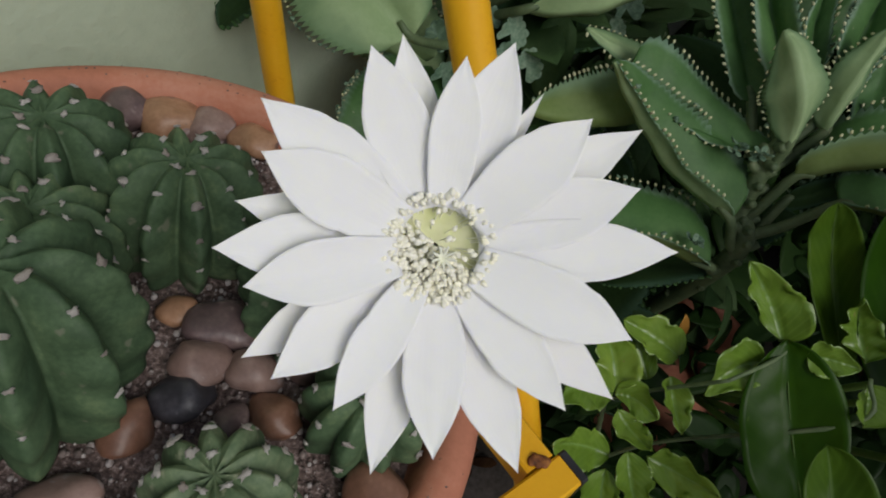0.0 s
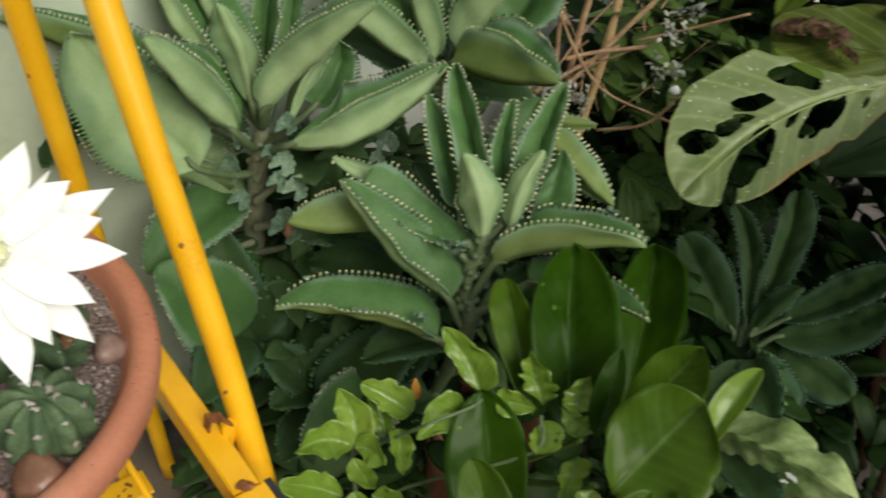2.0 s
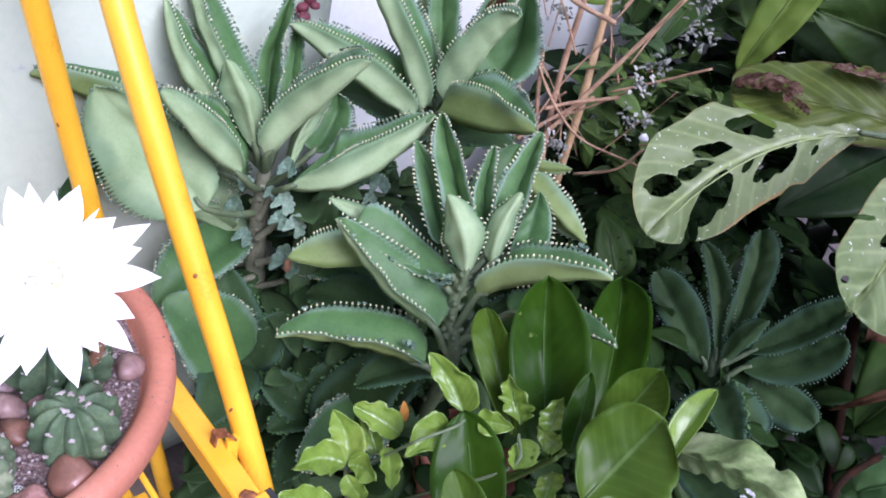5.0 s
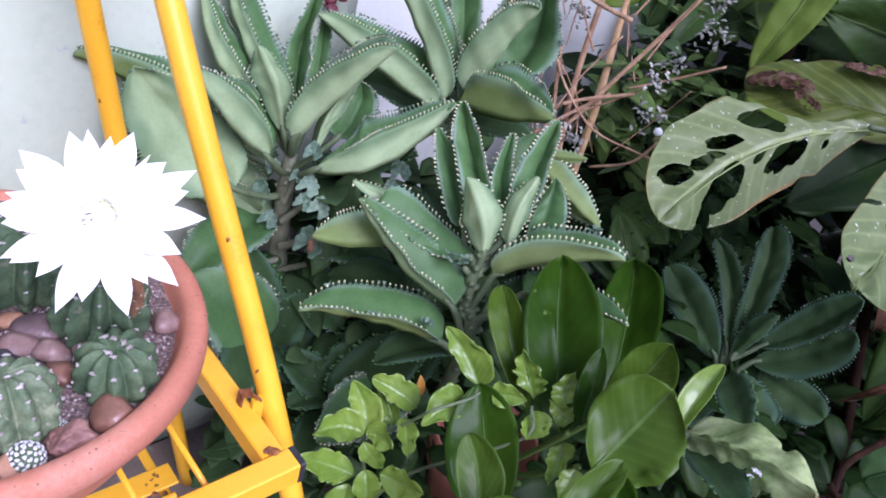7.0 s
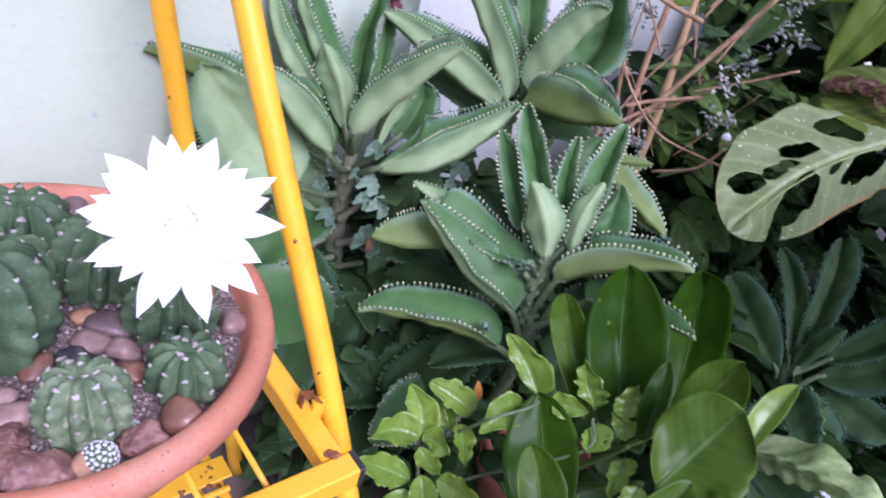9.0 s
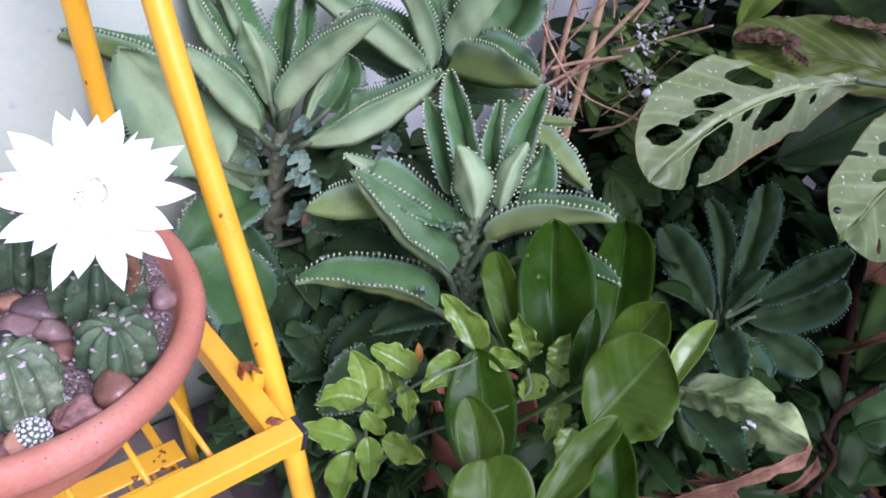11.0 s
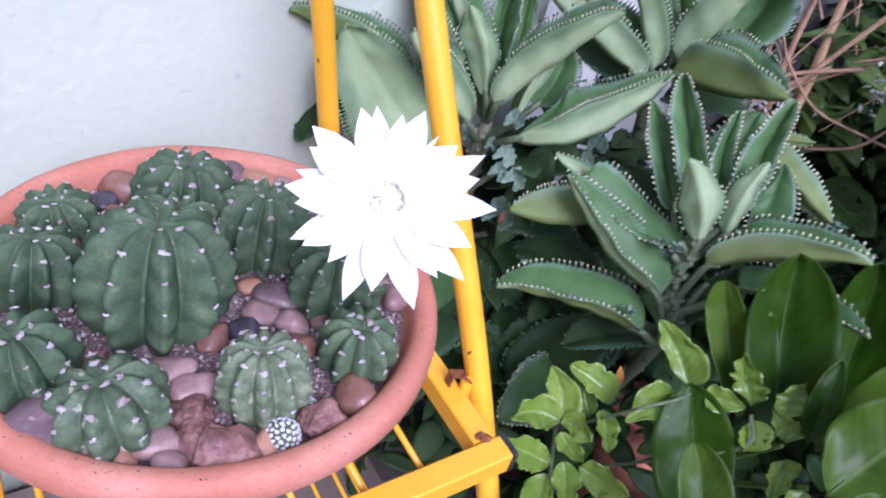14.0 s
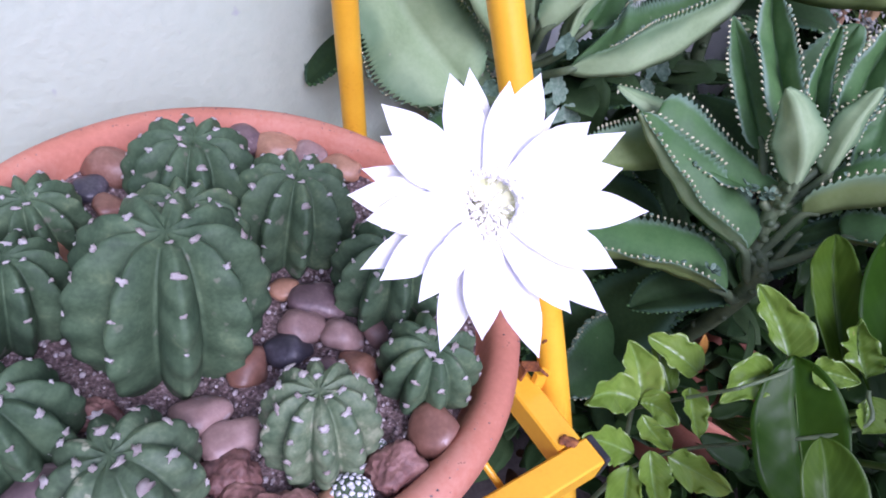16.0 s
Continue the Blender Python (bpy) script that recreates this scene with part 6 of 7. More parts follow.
gblade(shrub, (0.222, 0.231, 0.263), (0.195, 0.231, 0.273), (0.166, 0.215, 0.297), (0.195, 0.237, 0.289), (0.193, 0.211, 0.272), outline='lance', mats=[LIME, LIME], tear=0.32, vein=1.1, wave=0.05, count=17)
gblade(shrub, (0.217, 0.219, 0.265), (0.212, 0.190, 0.261), (0.208, 0.151, 0.276), (0.193, 0.185, 0.268), (0.224, 0.184, 0.271), outline='ovate', mats=[LIME, LIME], tear=0.32, vein=1.1, wave=0.05, count=13)
gblade(shrub, (0.231, 0.229, 0.276), (0.235, 0.209, 0.266), (0.234, 0.178, 0.274), (0.221, 0.206, 0.271), (0.248, 0.207, 0.276), outline='ovate', mats=[LIME, LIME], tear=0.32, vein=1.1, wave=0.05, count=14)
gblade(shrub, (0.246, 0.227, 0.276), (0.266, 0.217, 0.278), (0.284, 0.195, 0.296), (0.264, 0.224, 0.292), (0.263, 0.199, 0.276), outline='lance', mats=[LIME, LIME], tear=0.32, vein=1.1, wave=0.05, count=15)
gblade(shrub, (0.227, 0.262, 0.277), (0.237, 0.250, 0.272), (0.248, 0.231, 0.280), (0.227, 0.242, 0.273), (0.246, 0.249, 0.282), outline='ovate', mats=[LIME, LIME], tear=0.32, vein=1.1, wave=0.05, count=16)
gblade(shrub, (0.385, 0.283, 0.358), (0.378, 0.303, 0.369), (0.366, 0.309, 0.395), (0.361, 0.300, 0.374), (0.393, 0.290, 0.378), outline='ovate', mats=[LIME, LIME], tear=0.32, vein=1.1, wave=0.07, count=20)
gblade(shrub, (0.410, 0.267, 0.369), (0.413, 0.280, 0.380), (0.416, 0.284, 0.399), (0.398, 0.279, 0.379), (0.422, 0.271, 0.383), outline='lance', mats=[LIME, LIME], tear=0.32, vein=1.1, wave=0.07, count=20)
gblade(shrub, (0.421, 0.255, 0.362), (0.411, 0.264, 0.362), (0.396, 0.269, 0.371), (0.405, 0.255, 0.356), (0.417, 0.263, 0.372), outline='ovate', mats=[LIME, LIME], tear=0.32, vein=1.1, wave=0.07, count=20)
gblade(shrub, (0.344, 0.286, 0.351), (0.360, 0.282, 0.355), (0.376, 0.274, 0.360), (0.355, 0.287, 0.367), (0.355, 0.270, 0.349), outline='ovate', mats=[LIME, LIME], tear=0.32, vein=1.1, wave=0.05, count=15)
gblade(shrub, (0.384, 0.266, 0.355), (0.384, 0.256, 0.348), (0.376, 0.238, 0.345), (0.372, 0.255, 0.350), (0.401, 0.249, 0.358), mats=[LIME, LIME], tear=0.3, vein=1.1, outline='round')
gblade(shrub, (0.412, 0.234, 0.351), (0.408, 0.220, 0.338), (0.395, 0.195, 0.336), (0.395, 0.221, 0.342), (0.419, 0.219, 0.353), outline='ovate', mats=[LIME, LIME], tear=0.32, vein=1.1, wave=0.05, count=17)
gblade(shrub, (0.418, 0.202, 0.353), (0.411, 0.191, 0.343), (0.402, 0.177, 0.338), (0.399, 0.192, 0.347), (0.419, 0.184, 0.350), outline='ovate', mats=[LIME, LIME], tear=0.32, vein=1.1, wave=0.05, count=13)
bm, _ = leaf_mesh(Vector((0.282, 0.329, 0.287)) - shrub.location, Vector((0.278, 0.335, 0.313)) - shrub.location, (0.2, -0.6, 0.8), 0.013, 0.05, 0.3, 'ovate', n=10, m=2)
part('dry_leaf', bm, [ORANGE, ORANGE], shrub, 'withered orange leaf')

# terracotta pots on the ground under the plants
for at, r in (((0.43, 0.475, GROUND - 0.03), 0.078),):
    pot = thing('terracotta_pot', 'plain terracotta flower pot half hidden by leaves', 'plant pot', at, 'pots on the ground')
    bm = lathe(bmesh.new(), [(0, 0.012), (r * 0.62, 0.012), (r * 0.92, 0.25), (r, 0.252), (r * 1.03, 0.302), (r * 1.0, 0.31), (r * 0.93, 0.306), (r * 0.88, 0.28), (0, 0.285)], 40)
    part('pot_body', bm, CLAY, pot)

# split-leaved climber
climber = plant('split_leaf_plant', 'climber with large holed and browned leaves', 'plant', (0.95, 0.75, GROUND))
# windows between the side veins: from, to along the blade, and from the midrib outwards
SPLITS = ((0.02, 0.30, -1.7, -0.24), (0.27, 0.40, -0.64, -0.17), (0.47, 0.60, -0.42, -0.24), (0.60, 0.725, -0.31, -0.13), (0.72, 0.82, -0.66, -0.16), (0.24, 0.42, 0.10, 0.60), (0.455, 0.50, 0.05, 0.30), (0.54, 0.75, 0.06, 0.66), (0.70, 0.78, 0.30, 1.7), (0.15, 0.17, 0.25, 0.45))
HOLES = ((0.46, 0.56, -0.62, -0.06), (0.63, 0.71, -0.34, -0.04), (0.44, 0.52, 0.05, 0.22), (0.24, 0.27, -0.62, -0.28), (0.86, 0.885, -0.75, -0.45), (0.80, 0.82, 0.55, 0.75), (0.70, 0.72, 0.62, 0.85), (0.545, 0.56, -1.2, -0.66))
gblade(climber, (0.780, 0.575, 0.624), (0.635, 0.542, 0.579), (0.513, 0.454, 0.498), (0.594, 0.604, 0.611), (0.648, 0.485, 0.551), outline='lobed', mats=[SWISS, SWISS], wave=0.012, n=120, m=26, vein=1.1, tear=0.12, holes=SPLITS)
gblade(climber, (0.925, 0.483, 0.702), (0.748, 0.380, 0.628), (0.600, 0.246, 0.581), (0.701, 0.411, 0.653), (0.754, 0.308, 0.605), outline='paddle', mats=[SWISS, SWISS], wave=0.015, n=110, m=24, vein=1.4, tear=0.15, holes=HOLES)
gblade(climber, (0.894, 0.615, 0.628), (0.772, 0.656, 0.626), (0.674, 0.709, 0.596), (0.767, 0.705, 0.665), (0.760, 0.618, 0.590), outline='blunt', mats=[SWISS_R, SWISS_R], wave=0.03, tear=0.2, n=44, m=10, vein=1.2)
gblade(climber, (0.789, 0.578, 0.616), (0.721, 0.626, 0.592), (0.671, 0.692, 0.592), (0.722, 0.632, 0.596), (0.718, 0.621, 0.588), outline='ellip', vein=0.2, mats=[CLIMB_Y, CLIMB_Y])
gblade(climber, (0.736, 0.657, 0.630), (0.702, 0.689, 0.626), (0.669, 0.703, 0.608), (0.707, 0.705, 0.634), (0.699, 0.677, 0.618), outline='blunt', vein=2.2, wave=0.03, count=31, tear=1.1, mats=[CHAR, CHAR])
gblade(climber, (0.744, 0.635, 0.612), (0.734, 0.648, 0.616), (0.716, 0.662, 0.624), (0.738, 0.648, 0.623), (0.725, 0.646, 0.609), outline='blunt', vein=2.2, wave=0.03, count=31, tear=1.1, mats=[CHAR, CHAR])
gblade(climber, (0.861, 0.639, 0.674), (0.809, 0.665, 0.673), (0.776, 0.687, 0.665), (0.814, 0.676, 0.678), (0.804, 0.656, 0.669), outline='ellip', vein=2.2, wave=0.04, count=31, tear=1.1, mats=[CHAR, CHAR])
gleaf(climber, (1.100, 0.514, 0.538), (0.947, 0.464, 0.240), (-0.681, -0.581, 0.446), 0.2241, 0.06, 0.2, outline='heart', mats=[CLIMB, CLIMB], wave=0.02, n=36, m=7)
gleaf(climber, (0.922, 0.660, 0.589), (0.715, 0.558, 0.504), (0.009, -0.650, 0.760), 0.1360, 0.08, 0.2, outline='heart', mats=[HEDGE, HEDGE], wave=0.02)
gleaf(climber, (0.776, 0.822, 0.791), (0.714, 0.793, 0.602), (-0.430, -0.861, 0.272), 0.0828, 0.06, 0.35, outline='lance', mats=[CLIMB_Y, CLIMB_Y], wave=0.02)
gleaf(climber, (0.972, 0.821, 0.690), (0.792, 0.827, 0.705), (-0.021, -0.991, 0.135), 0.1224, 0.08, 0.25, outline='heart', mats=[CLIMB, CLIMB])
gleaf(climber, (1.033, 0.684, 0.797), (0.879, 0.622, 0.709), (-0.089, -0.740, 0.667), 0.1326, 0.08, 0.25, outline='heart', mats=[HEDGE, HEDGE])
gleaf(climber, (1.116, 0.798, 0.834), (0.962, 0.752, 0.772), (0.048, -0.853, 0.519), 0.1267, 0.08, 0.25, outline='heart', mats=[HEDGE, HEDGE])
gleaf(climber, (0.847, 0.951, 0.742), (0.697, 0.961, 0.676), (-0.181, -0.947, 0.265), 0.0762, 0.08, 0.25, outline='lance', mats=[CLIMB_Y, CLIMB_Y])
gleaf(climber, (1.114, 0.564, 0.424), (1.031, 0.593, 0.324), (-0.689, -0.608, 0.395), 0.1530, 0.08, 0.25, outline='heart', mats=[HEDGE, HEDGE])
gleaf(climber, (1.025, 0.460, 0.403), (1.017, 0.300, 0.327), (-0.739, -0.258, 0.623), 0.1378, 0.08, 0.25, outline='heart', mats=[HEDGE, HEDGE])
gleaf(climber, (0.859, 0.335, 0.300), (0.925, 0.258, 0.411), (-0.894, -0.335, 0.296), 0.0848, 0.08, 0.25, outline='ovate', mats=[K_TOP, K_TOP], teeth=0.1)
gleaf(climber, (0.807, 0.295, 0.306), (0.859, 0.270, 0.394), (-0.822, -0.454, 0.344), 0.0673, 0.08, 0.25, outline='ovate', mats=[K_TOP, K_TOP], teeth=0.1)
gleaf(climber, (0.887, 0.900, 0.781), (0.817, 0.820, 0.707), (-0.169, -0.585, 0.793), 0.1020, 0.08, 0.25, outline='heart', mats=[CLIMB, CLIMB])
gleaf(climber, (0.605, 1.099, 0.657), (0.534, 1.081, 0.586), (-0.118, -0.929, 0.352), 0.1061, 0.08, 0.25, outline='lance', mats=[CLIMB_Y, CLIMB_Y])
gleaf(climber, (0.717, 1.006, 0.663), (0.636, 0.922, 0.574), (-0.255, -0.573, 0.779), 0.0666, 0.06, 0.3, outline='ovate', mats=[CLIMB, CLIMB], n=16, m=3)
gleaf(climber, (0.865, 0.945, 0.533), (0.764, 0.880, 0.467), (-0.192, -0.532, 0.824), 0.0809, 0.06, 0.3, outline='ovate', mats=[CLIMB, CLIMB], n=16, m=3)
gleaf(climber, (0.691, 0.922, 0.501), (0.627, 0.843, 0.431), (-0.307, -0.478, 0.823), 0.0666, 0.06, 0.3, outline='ovate', mats=[CLIMB, CLIMB], n=16, m=3)
gleaf(climber, (0.819, 1.024, 0.647), (0.715, 0.977, 0.611), (0.073, -0.707, 0.703), 0.0694, 0.06, 0.3, outline='ovate', mats=[CLIMB, CLIMB], n=16, m=3)
gleaf(climber, (0.939, 0.849, 0.616), (0.845, 0.789, 0.564), (-0.169, -0.482, 0.860), 0.0746, 0.06, 0.3, outline='ovate', mats=[CLIMB, CLIMB], n=16, m=3)
gleaf(climber, (0.739, 0.869, 0.435), (0.649, 0.863, 0.478), (0.239, -0.901, 0.361), 0.0666, 0.06, 0.3, outline='ovate', mats=[CLIMB, CLIMB], n=16, m=3)
gleaf(climber, (0.627, 1.043, 0.573), (0.655, 1.084, 0.660), (-0.475, -0.728, 0.495), 0.0648, 0.06, 0.3, outline='ovate', mats=[CLIMB, CLIMB], n=16, m=3)
gleaf(climber, (0.905, 0.921, 0.723), (0.819, 0.955, 0.735), (-0.303, -0.884, 0.356), 0.0762, 0.06, 0.3, outline='ovate', mats=[CLIMB, CLIMB], n=16, m=3)
gleaf(climber, (1.037, 0.764, 0.731), (0.964, 0.807, 0.766), (-0.384, -0.878, 0.285), 0.0898, 0.06, 0.3, outline='ovate', mats=[CLIMB, CLIMB], n=16, m=3)
gleaf(climber, (1.065, 0.700, 0.740), (0.962, 0.645, 0.690), (-0.181, -0.448, 0.876), 0.1022, 0.06, 0.3, outline='ovate', mats=[CLIMB, CLIMB], n=16, m=3)
gleaf(climber, (0.959, 0.652, 0.492), (0.842, 0.645, 0.518), (0.164, -0.859, 0.486), 0.0780, 0.06, 0.3, outline='ovate', mats=[CLIMB, CLIMB], n=16, m=3)
gleaf(climber, (0.628, 0.840, 0.322), (0.700, 0.750, 0.309), (-0.471, -0.485, 0.737), 0.0888, 0.06, 0.3, outline='ovate', mats=[CLIMB, CLIMB], n=16, m=3)
gleaf(climber, (0.652, 0.730, 0.247), (0.613, 0.789, 0.329), (-0.086, -0.826, 0.558), 0.0762, 0.06, 0.3, outline='ovate', mats=[CLIMB, CLIMB], n=16, m=3)
twigs(climber, 'petiole', [([(1.221, 0.441, 0.268), (1.067, 0.555, 0.487), (0.950, 0.604, 0.611), (0.761, 0.555, 0.630)], 0.004)], STEM, '')
twigs(climber, 'petiole', [([(1.252, 0.478, 0.352), (1.079, 0.497, 0.601), (0.939, 0.486, 0.735)], 0.0045)], STEM, '')
twigs(climber, 'petiole', [([(1.266, 0.470, 0.240), (1.064, 0.573, 0.412), (0.926, 0.588, 0.633)], 0.003)], STEM, '')
twigs(climber, 'trunk', [([(1.034, 0.501, 0.060), (0.975, 0.658, 0.406), (0.921, 0.743, 0.672), (0.923, 0.740, 0.792), (0.924, 0.782, 0.909)], [0.009, 0.010, 0.013, 0.015, 0.014])], BARK, '')
twigs(climber, 'trunk', [([(0.921, 0.743, 0.672), (0.932, 0.682, 0.738), (0.960, 0.660, 0.820)], [0.010, 0.006, 0.004])], BARK, '')
twigs(climber, 'trunk', [([(0.847, 0.943, 0.520), (0.873, 0.994, 0.625), (0.909, 1.085, 0.804)], [0.007, 0.008, 0.008])], BARK, '')
gleaf(climber, (0.855, 0.735, 0.788), (0.830, 0.678, 0.716), (-0.501, -0.583, 0.639), 0.0404, 0.1, 0.5, outline='lance', mats=[DEAD, DEAD], wave=0.3, count=17, tear=0.6, name='dead_leaf')
gleaf(climber, (0.904, 0.455, 0.535), (0.801, 0.408, 0.436), (-0.422, -0.562, 0.712), 0.1049, -0.08, 0.3, outline='heart', mats=[DEAD, DEAD], wave=0.12, tear=0.6, name='dead_leaf')
gleaf(climber, (0.954, 0.438, 0.365), (0.852, 0.433, 0.299), (-0.416, -0.592, 0.690), 0.0160, 0.35, 0.5, outline='lance', mats=[DEAD, DEAD], wave=0.2, tear=0.5, name='dead_leaf')
gleaf(climber, (0.967, 0.407, 0.443), (1.004, 0.331, 0.373), (-0.674, -0.650, 0.350), 0.0149, 0.2, 0.5, outline='lance', mats=[DEAD, DEAD], wave=0.25, tear=0.5, name='dead_leaf')
gleaf(climber, (0.496, 0.752, 0.762), (0.523, 0.696, 0.701), (-0.461, -0.749, 0.476), 0.0587, 0.05, 0.5, outline='lance', mats=[DEAD, DEAD], wave=0.3, count=17, tear=0.6, name='dead_leaf')
gleaf(climber, (0.667, 0.205, 0.366), (0.592, 0.176, 0.339), (0.091, -0.790, 0.607), 0.0222, 0.12, 1.0, outline='lance', mats=[DEAD_B, DEAD_B], wave=0.12, count=13, tear=0.8, curl=0.5, name='dead_leaf')
gleaf(climber, (0.634, 0.191, 0.355), (0.545, 0.172, 0.320), (-0.010, -0.861, 0.509), 0.0194, 0.12, 1.0, outline='lance', mats=[DEAD_B, DEAD_B], wave=0.12, count=13, tear=0.8, curl=0.5, name='dead_leaf')
gleaf(climber, (0.603, 0.185, 0.338), (0.514, 0.161, 0.314), (0.085, -0.838, 0.539), 0.0257, 0.12, 1.0, outline='lance', mats=[DEAD_B, DEAD_B], wave=0.12, count=13, tear=0.8, curl=0.5, name='dead_leaf')
gleaf(climber, (0.583, 0.187, 0.318), (0.483, 0.159, 0.303), (0.157, -0.836, 0.526), 0.0233, 0.12, 1.0, outline='lance', mats=[DEAD_B, DEAD_B], wave=0.12, count=13, tear=0.8, curl=0.5, name='dead_leaf')
gleaf(climber, (0.674, 0.198, 0.359), (0.627, 0.159, 0.343), (0.168, -0.544, 0.822), 0.0169, 0.12, 1.0, outline='lance', mats=[DEAD_B, DEAD_B], wave=0.12, count=13, tear=0.8, curl=0.5, name='dead_leaf')
gleaf(climber, (0.565, 0.197, 0.309), (0.591, 0.155, 0.327), (-0.497, 0.062, 0.865), 0.0196, 0.12, 1.0, outline='lance', mats=[DEAD_B, DEAD_B], wave=0.12, count=13, tear=0.8, curl=0.5, name='dead_leaf')
twigs(climber, 'dry_twig', [([(0.683, 0.218, 0.372), (0.692, 0.195, 0.358), (0.649, 0.157, 0.346)], 0.003)], BARK, '')
twigs(climber, 'dry_twig', [([(0.779, 0.282, 0.383), (0.727, 0.255, 0.365), (0.686, 0.208, 0.358)], 0.004)], BARK, '')

# dry flower stalks
stalks = plant('dry_stalks', 'bare brown dry stalks with grey dead flower heads', 'dead plant', (0.60, 0.95, GROUND))
twigs(stalks, 'stalk', [([(0.485, 0.781, 0.348), (0.472, 0.817, 0.508), (0.475, 0.845, 0.642), (0.481, 0.870, 0.752)], 0.0045)], TWIG, '')
twigs(stalks, 'stalk', [([(0.460, 0.780, 0.437), (0.519, 0.793, 0.535), (0.579, 0.799, 0.642), (0.633, 0.790, 0.761)], 0.0035)], TWIG, '')
twigs(stalks, 'stalk', [([(0.406, 0.781, 0.659), (0.458, 0.778, 0.642), (0.502, 0.761, 0.635)], 0.0035)], TWIG, '')
twigs(stalks, 'stalk', [([(0.447, 0.759, 0.497), (0.484, 0.767, 0.511), (0.547, 0.761, 0.536)], 0.0028)], TWIG, '')
twigs(stalks, 'stalk', [([(0.307, 0.762, 0.570), (0.335, 0.763, 0.630), (0.368, 0.766, 0.696)], 0.0045)], TWIG, '')
twigs(stalks, 'stalk', [([(0.397, 0.718, 0.586), (0.432, 0.714, 0.536), (0.482, 0.687, 0.496), (0.545, 0.662, 0.488), (0.585, 0.648, 0.485)], 0.0016)], TWIG, '')
twigs(stalks, 'stalk', [([(0.493, 0.678, 0.444), (0.539, 0.656, 0.474), (0.561, 0.649, 0.514)], 0.002)], TWIG, '')
twigs(stalks, 'stalk', [([(0.417, 0.741, 0.450), (0.468, 0.777, 0.478), (0.527, 0.803, 0.514)], 0.003)], TWIG, '')
twigs(stalks, 'stalk', [([(0.562, 0.669, 0.509), (0.580, 0.650, 0.528), (0.579, 0.648, 0.545)], 0.0016)], TWIG, '')
twigs(stalks, 'stalk', [([(0.498, 0.779, 0.352), (0.453, 0.794, 0.458), (0.436, 0.834, 0.559)], 0.0032)], TWIG, '')
twigs(stalks, 'straw_stalk', [([(0.522, 0.810, 0.314), (0.518, 0.815, 0.468), (0.523, 0.862, 0.574), (0.525, 0.903, 0.688)], [0.0075, 0.007, 0.006, 0.005])], STRAW, 'straight straw-coloured stalk')
twigs(stalks, 'stalk', [([(0.446, 0.940, 0.599), (0.485, 0.961, 0.656), (0.523, 0.949, 0.720)], 0.0013)], TWIG, '')
twigs(stalks, 'stalk', [([(0.458, 0.937, 0.582), (0.463, 0.974, 0.650), (0.453, 0.982, 0.720)], 0.0009)], TWIG, '')
twigs(stalks, 'stalk', [([(0.459, 0.794, 0.508), (0.434, 0.819, 0.537), (0.409, 0.813, 0.576)], 0.001)], TWIG, '')
twigs(stalks, 'stalk', [([(0.459, 0.736, 0.446), (0.471, 0.745, 0.469), (0.471, 0.727, 0.501)], 0.001)], TWIG, '')
twigs(stalks, 'stalk', [([(0.504, 0.771, 0.638), (0.536, 0.790, 0.688), (0.567, 0.777, 0.745)], 0.0014)], TWIG, '')
twigs(stalks, 'stalk', [([(0.452, 0.812, 0.525), (0.431, 0.833, 0.549), (0.412, 0.823, 0.584)], 0.0014)], TWIG, '')
twigs(stalks, 'stalk', [([(0.459, 0.892, 0.546), (0.467, 0.928, 0.612), (0.474, 0.931, 0.685)], 0.0013)], TWIG, '')
twigs(stalks, 'stalk', [([(0.557, 0.904, 0.626), (0.573, 0.914, 0.652), (0.569, 0.896, 0.682)], 0.0018)], TWIG, '')
twigs(stalks, 'stalk', [([(0.571, 0.820, 0.415), (0.624, 0.838, 0.475), (0.660, 0.829, 0.542)], 0.0008)], TWIG, '')
twigs(stalks, 'stalk', [([(0.516, 0.739, 0.468), (0.464, 0.782, 0.513), (0.418, 0.794, 0.571)], 0.0007)], TWIG, '')
twigs(stalks, 'stalk', [([(0.428, 0.728, 0.490), (0.458, 0.751, 0.547), (0.491, 0.744, 0.616)], 0.0015)], TWIG, '')
twigs(stalks, 'stalk', [([(0.552, 0.846, 0.396), (0.536, 0.870, 0.429), (0.522, 0.866, 0.476)], 0.0013)], TWIG, '')
twigs(stalks, 'stalk', [([(0.535, 0.819, 0.571), (0.529, 0.839, 0.603), (0.511, 0.831, 0.641)], 0.0012)], TWIG, '')
twigs(stalks, 'stalk', [([(0.424, 0.825, 0.607), (0.411, 0.843, 0.633), (0.385, 0.834, 0.663)], 0.0009)], TWIG, '')
twigs(stalks, 'stalk', [([(0.437, 0.821, 0.404), (0.430, 0.861, 0.470), (0.430, 0.870, 0.549)], 0.0011)], TWIG, '')
twigs(stalks, 'stalk', [([(0.502, 0.798, 0.426), (0.496, 0.822, 0.464), (0.474, 0.820, 0.511)], 0.0014)], TWIG, '')
twigs(stalks, 'stalk', [([(0.578, 0.899, 0.514), (0.614, 0.897, 0.530), (0.626, 0.869, 0.552)], 0.0014)], TWIG, '')
twigs(stalks, 'stalk', [([(0.441, 0.852, 0.398), (0.380, 0.889, 0.429), (0.312, 0.899, 0.470)], 0.0012)], TWIG, '')
twigs(stalks, 'stalk', [([(0.467, 0.768, 0.580), (0.438, 0.805, 0.629), (0.396, 0.814, 0.683)], 0.0016)], TWIG, '')
twigs(stalks, 'stalk', [([(0.581, 0.866, 0.521), (0.561, 0.900, 0.570), (0.531, 0.906, 0.626)], 0.0016)], TWIG, '')
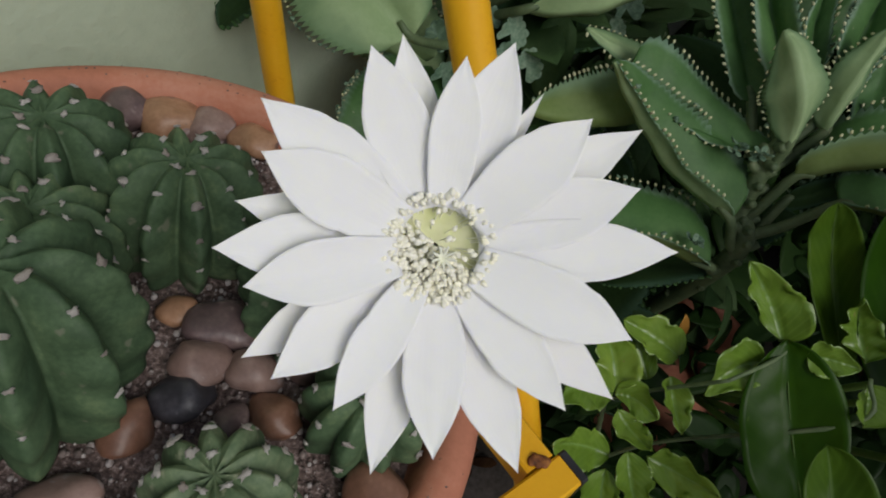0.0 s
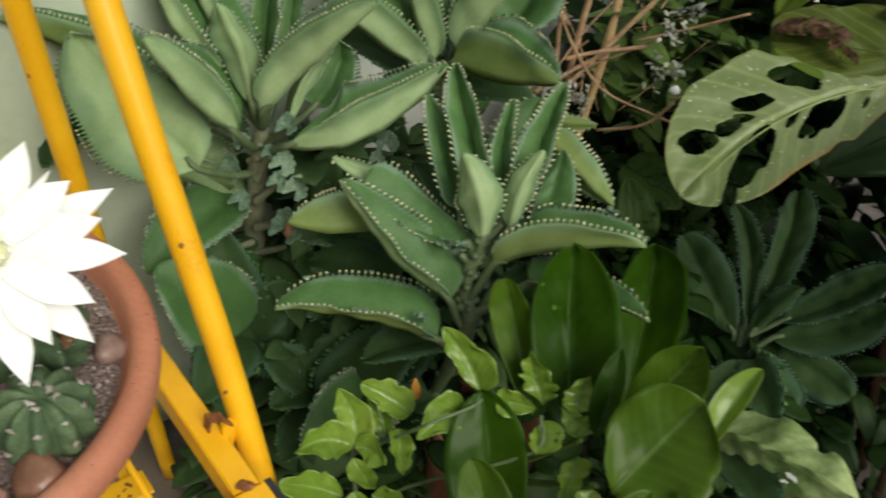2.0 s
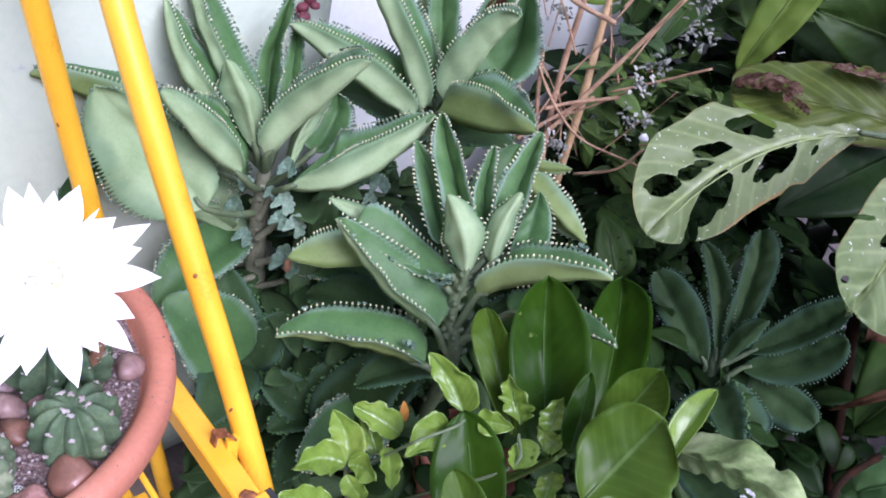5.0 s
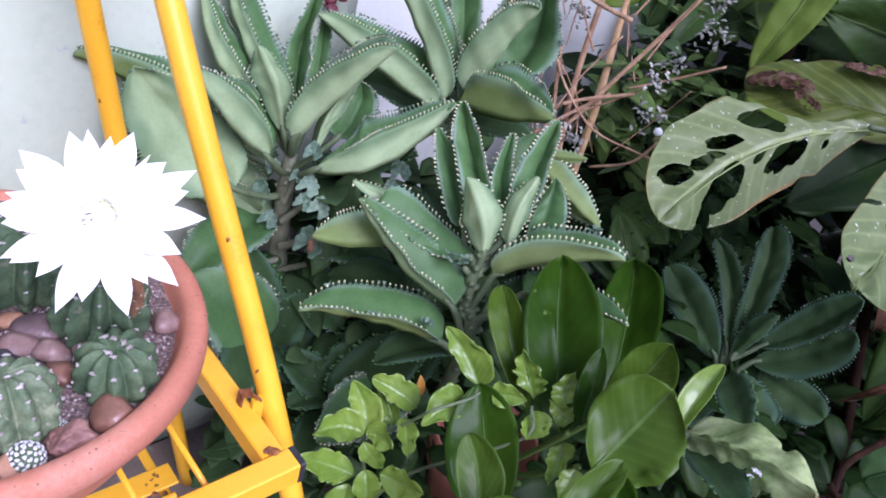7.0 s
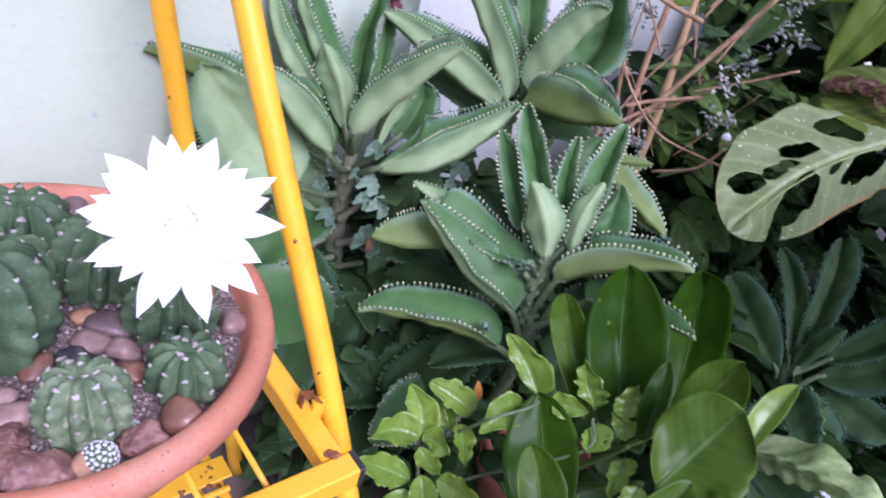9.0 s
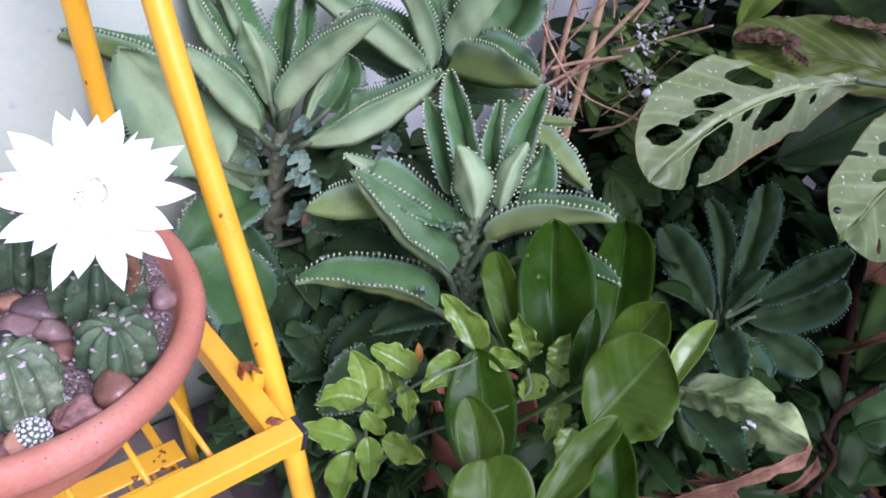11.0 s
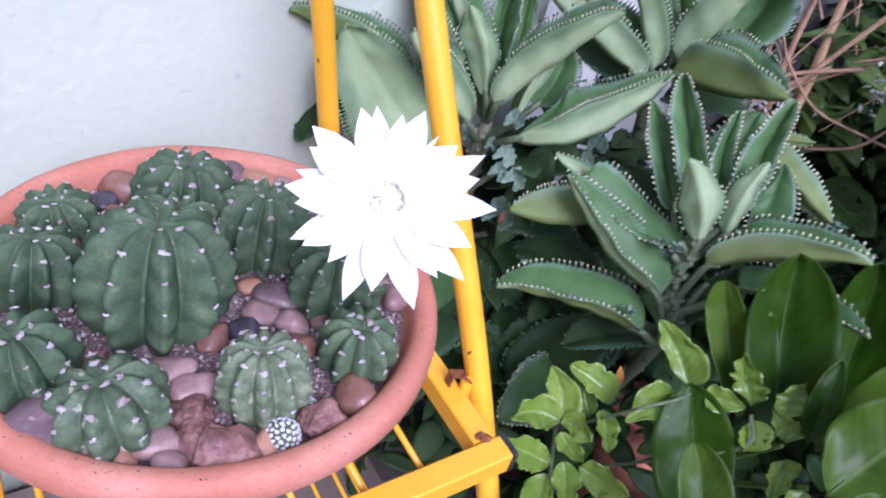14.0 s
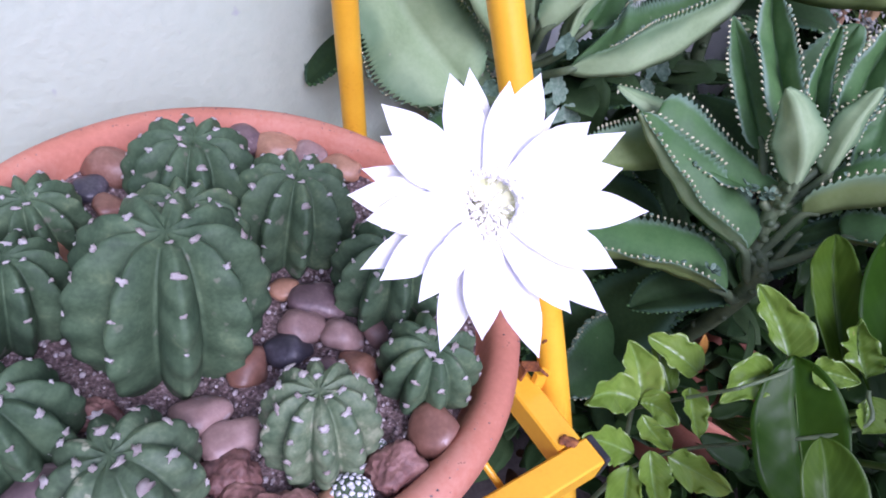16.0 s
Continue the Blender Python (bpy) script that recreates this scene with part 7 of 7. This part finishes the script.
twigs(stalks, 'stalk', [([(0.541, 0.754, 0.589), (0.565, 0.773, 0.635), (0.582, 0.762, 0.688)], 0.0015)], TWIG, '')
twigs(stalks, 'stalk', [([(0.481, 0.882, 0.647), (0.467, 0.925, 0.713), (0.455, 0.933, 0.784)], 0.0018)], TWIG, '')
twigs(stalks, 'stalk', [([(0.479, 0.783, 0.479), (0.528, 0.785, 0.511), (0.559, 0.761, 0.550)], 0.0016)], TWIG, '')
twigs(stalks, 'stalk', [([(0.441, 0.841, 0.409), (0.467, 0.855, 0.448), (0.495, 0.840, 0.500)], 0.0017)], TWIG, '')
twigs(stalks, 'stalk', [([(0.432, 0.913, 0.592), (0.430, 0.931, 0.622), (0.432, 0.917, 0.662)], 0.0008)], TWIG, '')
twigs(stalks, 'stalk', [([(0.538, 0.777, 0.536), (0.605, 0.775, 0.570), (0.653, 0.747, 0.610)], 0.0018)], TWIG, '')
for k, q in enumerate(((0.578, 0.777, 0.706), (0.605, 0.736, 0.650), (0.559, 0.730, 0.573), (0.547, 0.687, 0.533), (0.631, 0.807, 0.683), (0.473, 0.731, 0.463), (0.432, 0.743, 0.461), (0.586, 0.769, 0.593), (0.459, 0.876, 0.603), (0.663, 0.815, 0.717))):
    bm = bmesh.new()
    for _ in range(34):
        o = Vector(q) - stalks.location + Vector((RND.gauss(0, 1), RND.gauss(0, 1), RND.gauss(0, 1))) * 0.010
        b, _e = leaf_mesh(o, o + Vector((RND.uniform(-1, 1), RND.uniform(-1, 1), RND.uniform(-1, 1))) * 0.009, (0.1, -0.5, 0.9), 0.005, 0.1, 0.3, 'round', n=5, m=2)
        me = bpy.data.meshes.new('tmp')
        b.to_mesh(me)
        b.free()
        bm.from_mesh(me)
        bpy.data.meshes.remove(me)
    part('dead_flower', bm, [GREYBUD, GREYBUD], stalks, 'fluffy grey dead flower head')
bm = bmesh.new()
blob(bm, Vector((0.558, 0.656, 0.526)) - stalks.location, 0.006, 2, rough=0.3)
part('seed_head', bm, CHALK, stalks, 'small white seed head')
gleaf(stalks, (0.370, 0.757, 0.702), (0.300, 0.719, 0.595), (0.245, -0.952, 0.185), 0.0202, 0.08, 0.9, outline='lance', mats=[DEAD, DEAD], wave=0.3, count=19, tear=0.6, name='dead_leaf')

# thin vine along the wall
vine = plant('vine', 'thin purplish vine with a dark red bud along the wall', 'vine', (0.165, 0.760, GROUND))
twigs(vine, 'vine_stem', [([(0.149, 0.751, 0.609), (0.143, 0.766, 0.643), (0.139, 0.790, 0.693)], 0.0022)], VINE, '')
twigs(vine, 'vine_stem', [([(0.156, 0.776, 0.679), (0.185, 0.760, 0.666), (0.241, 0.753, 0.665), (0.326, 0.756, 0.676), (0.478, 0.801, 0.694)], 0.0026)], VINE, '')
twigs(vine, 'vine_stem', [([(0.249, 0.747, 0.659), (0.203, 0.738, 0.637), (0.163, 0.738, 0.615), (0.119, 0.728, 0.595), (0.095, 0.719, 0.575)], 0.0015)], VINE, '')
for q in ((0.084, 0.714, 0.569), (0.098, 0.709, 0.566), (0.109, 0.716, 0.581), (0.095, 0.717, 0.575), (0.102, 0.723, 0.586), (0.113, 0.728, 0.596), (0.156, 0.748, 0.629), (0.163, 0.739, 0.617)):
    bm = bmesh.new()
    blob(bm, Vector(q) - vine.location, RND.uniform(0.006, 0.0095), 2, (1, 1, 0.8), 0.4)
    part('bud', bm, WINE, vine, 'dark wine-red bud')

# dense foliage behind and below, with shade put into its dark green
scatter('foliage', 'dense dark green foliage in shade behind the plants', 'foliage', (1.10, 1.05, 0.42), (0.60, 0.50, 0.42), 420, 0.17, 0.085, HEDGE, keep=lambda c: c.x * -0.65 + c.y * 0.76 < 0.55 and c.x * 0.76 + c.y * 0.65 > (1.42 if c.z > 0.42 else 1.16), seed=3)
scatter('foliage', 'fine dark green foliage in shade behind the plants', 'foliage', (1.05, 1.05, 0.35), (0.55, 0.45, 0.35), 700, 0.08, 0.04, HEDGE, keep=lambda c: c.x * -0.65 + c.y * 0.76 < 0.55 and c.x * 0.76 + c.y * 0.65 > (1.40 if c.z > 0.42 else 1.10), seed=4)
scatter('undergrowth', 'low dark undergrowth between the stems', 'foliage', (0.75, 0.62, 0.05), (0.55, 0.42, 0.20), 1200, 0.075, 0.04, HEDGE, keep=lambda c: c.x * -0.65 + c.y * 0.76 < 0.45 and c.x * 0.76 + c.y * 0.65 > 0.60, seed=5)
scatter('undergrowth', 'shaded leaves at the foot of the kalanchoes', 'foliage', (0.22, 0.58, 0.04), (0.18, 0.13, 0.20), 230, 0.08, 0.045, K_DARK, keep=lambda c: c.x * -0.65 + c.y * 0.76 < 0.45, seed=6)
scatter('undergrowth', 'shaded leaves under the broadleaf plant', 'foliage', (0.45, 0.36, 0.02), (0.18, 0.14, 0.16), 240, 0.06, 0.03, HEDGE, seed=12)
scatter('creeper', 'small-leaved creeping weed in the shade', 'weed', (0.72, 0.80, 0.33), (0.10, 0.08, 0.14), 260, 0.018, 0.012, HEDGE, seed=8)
scatter('litter', 'dry fallen leaves on the ground', 'leaf litter', (0.75, 0.45, GROUND + 0.015), (0.6, 0.45, 0.012), 160, 0.05, 0.022, DEAD, droop=0.0, seed=9)
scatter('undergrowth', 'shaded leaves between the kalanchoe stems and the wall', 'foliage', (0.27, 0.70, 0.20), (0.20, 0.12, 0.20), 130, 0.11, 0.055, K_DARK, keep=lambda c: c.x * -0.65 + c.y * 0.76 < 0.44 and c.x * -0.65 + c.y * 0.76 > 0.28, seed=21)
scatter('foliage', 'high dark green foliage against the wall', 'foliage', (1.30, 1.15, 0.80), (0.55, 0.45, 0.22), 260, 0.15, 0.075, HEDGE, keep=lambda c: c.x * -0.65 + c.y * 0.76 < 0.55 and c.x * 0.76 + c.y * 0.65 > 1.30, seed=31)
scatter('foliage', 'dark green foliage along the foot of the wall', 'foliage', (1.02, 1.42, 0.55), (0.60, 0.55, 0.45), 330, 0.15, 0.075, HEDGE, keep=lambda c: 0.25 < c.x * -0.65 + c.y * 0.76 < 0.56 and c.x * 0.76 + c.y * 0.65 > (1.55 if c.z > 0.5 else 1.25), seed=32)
scatter('weed', 'mid-green narrow leaves among the dry stalks', 'weed', (0.745, 1.022, 0.602), (0.13, 0.06, 0.13), 70, 0.06, 0.026, GLOSSY_B, seed=33)
scatter('weed', 'mid-green small leaves behind the dry stalks', 'weed', (0.593, 0.925, 0.515), (0.07, 0.04, 0.10), 40, 0.035, 0.018, K_DARK, seed=34)
scatter('weed', 'mid-green leaves in the gap beside the dry stalks', 'weed', (0.642, 0.891, 0.462), (0.10, 0.06, 0.10), 90, 0.07, 0.03, GLOSSY_B, seed=35)
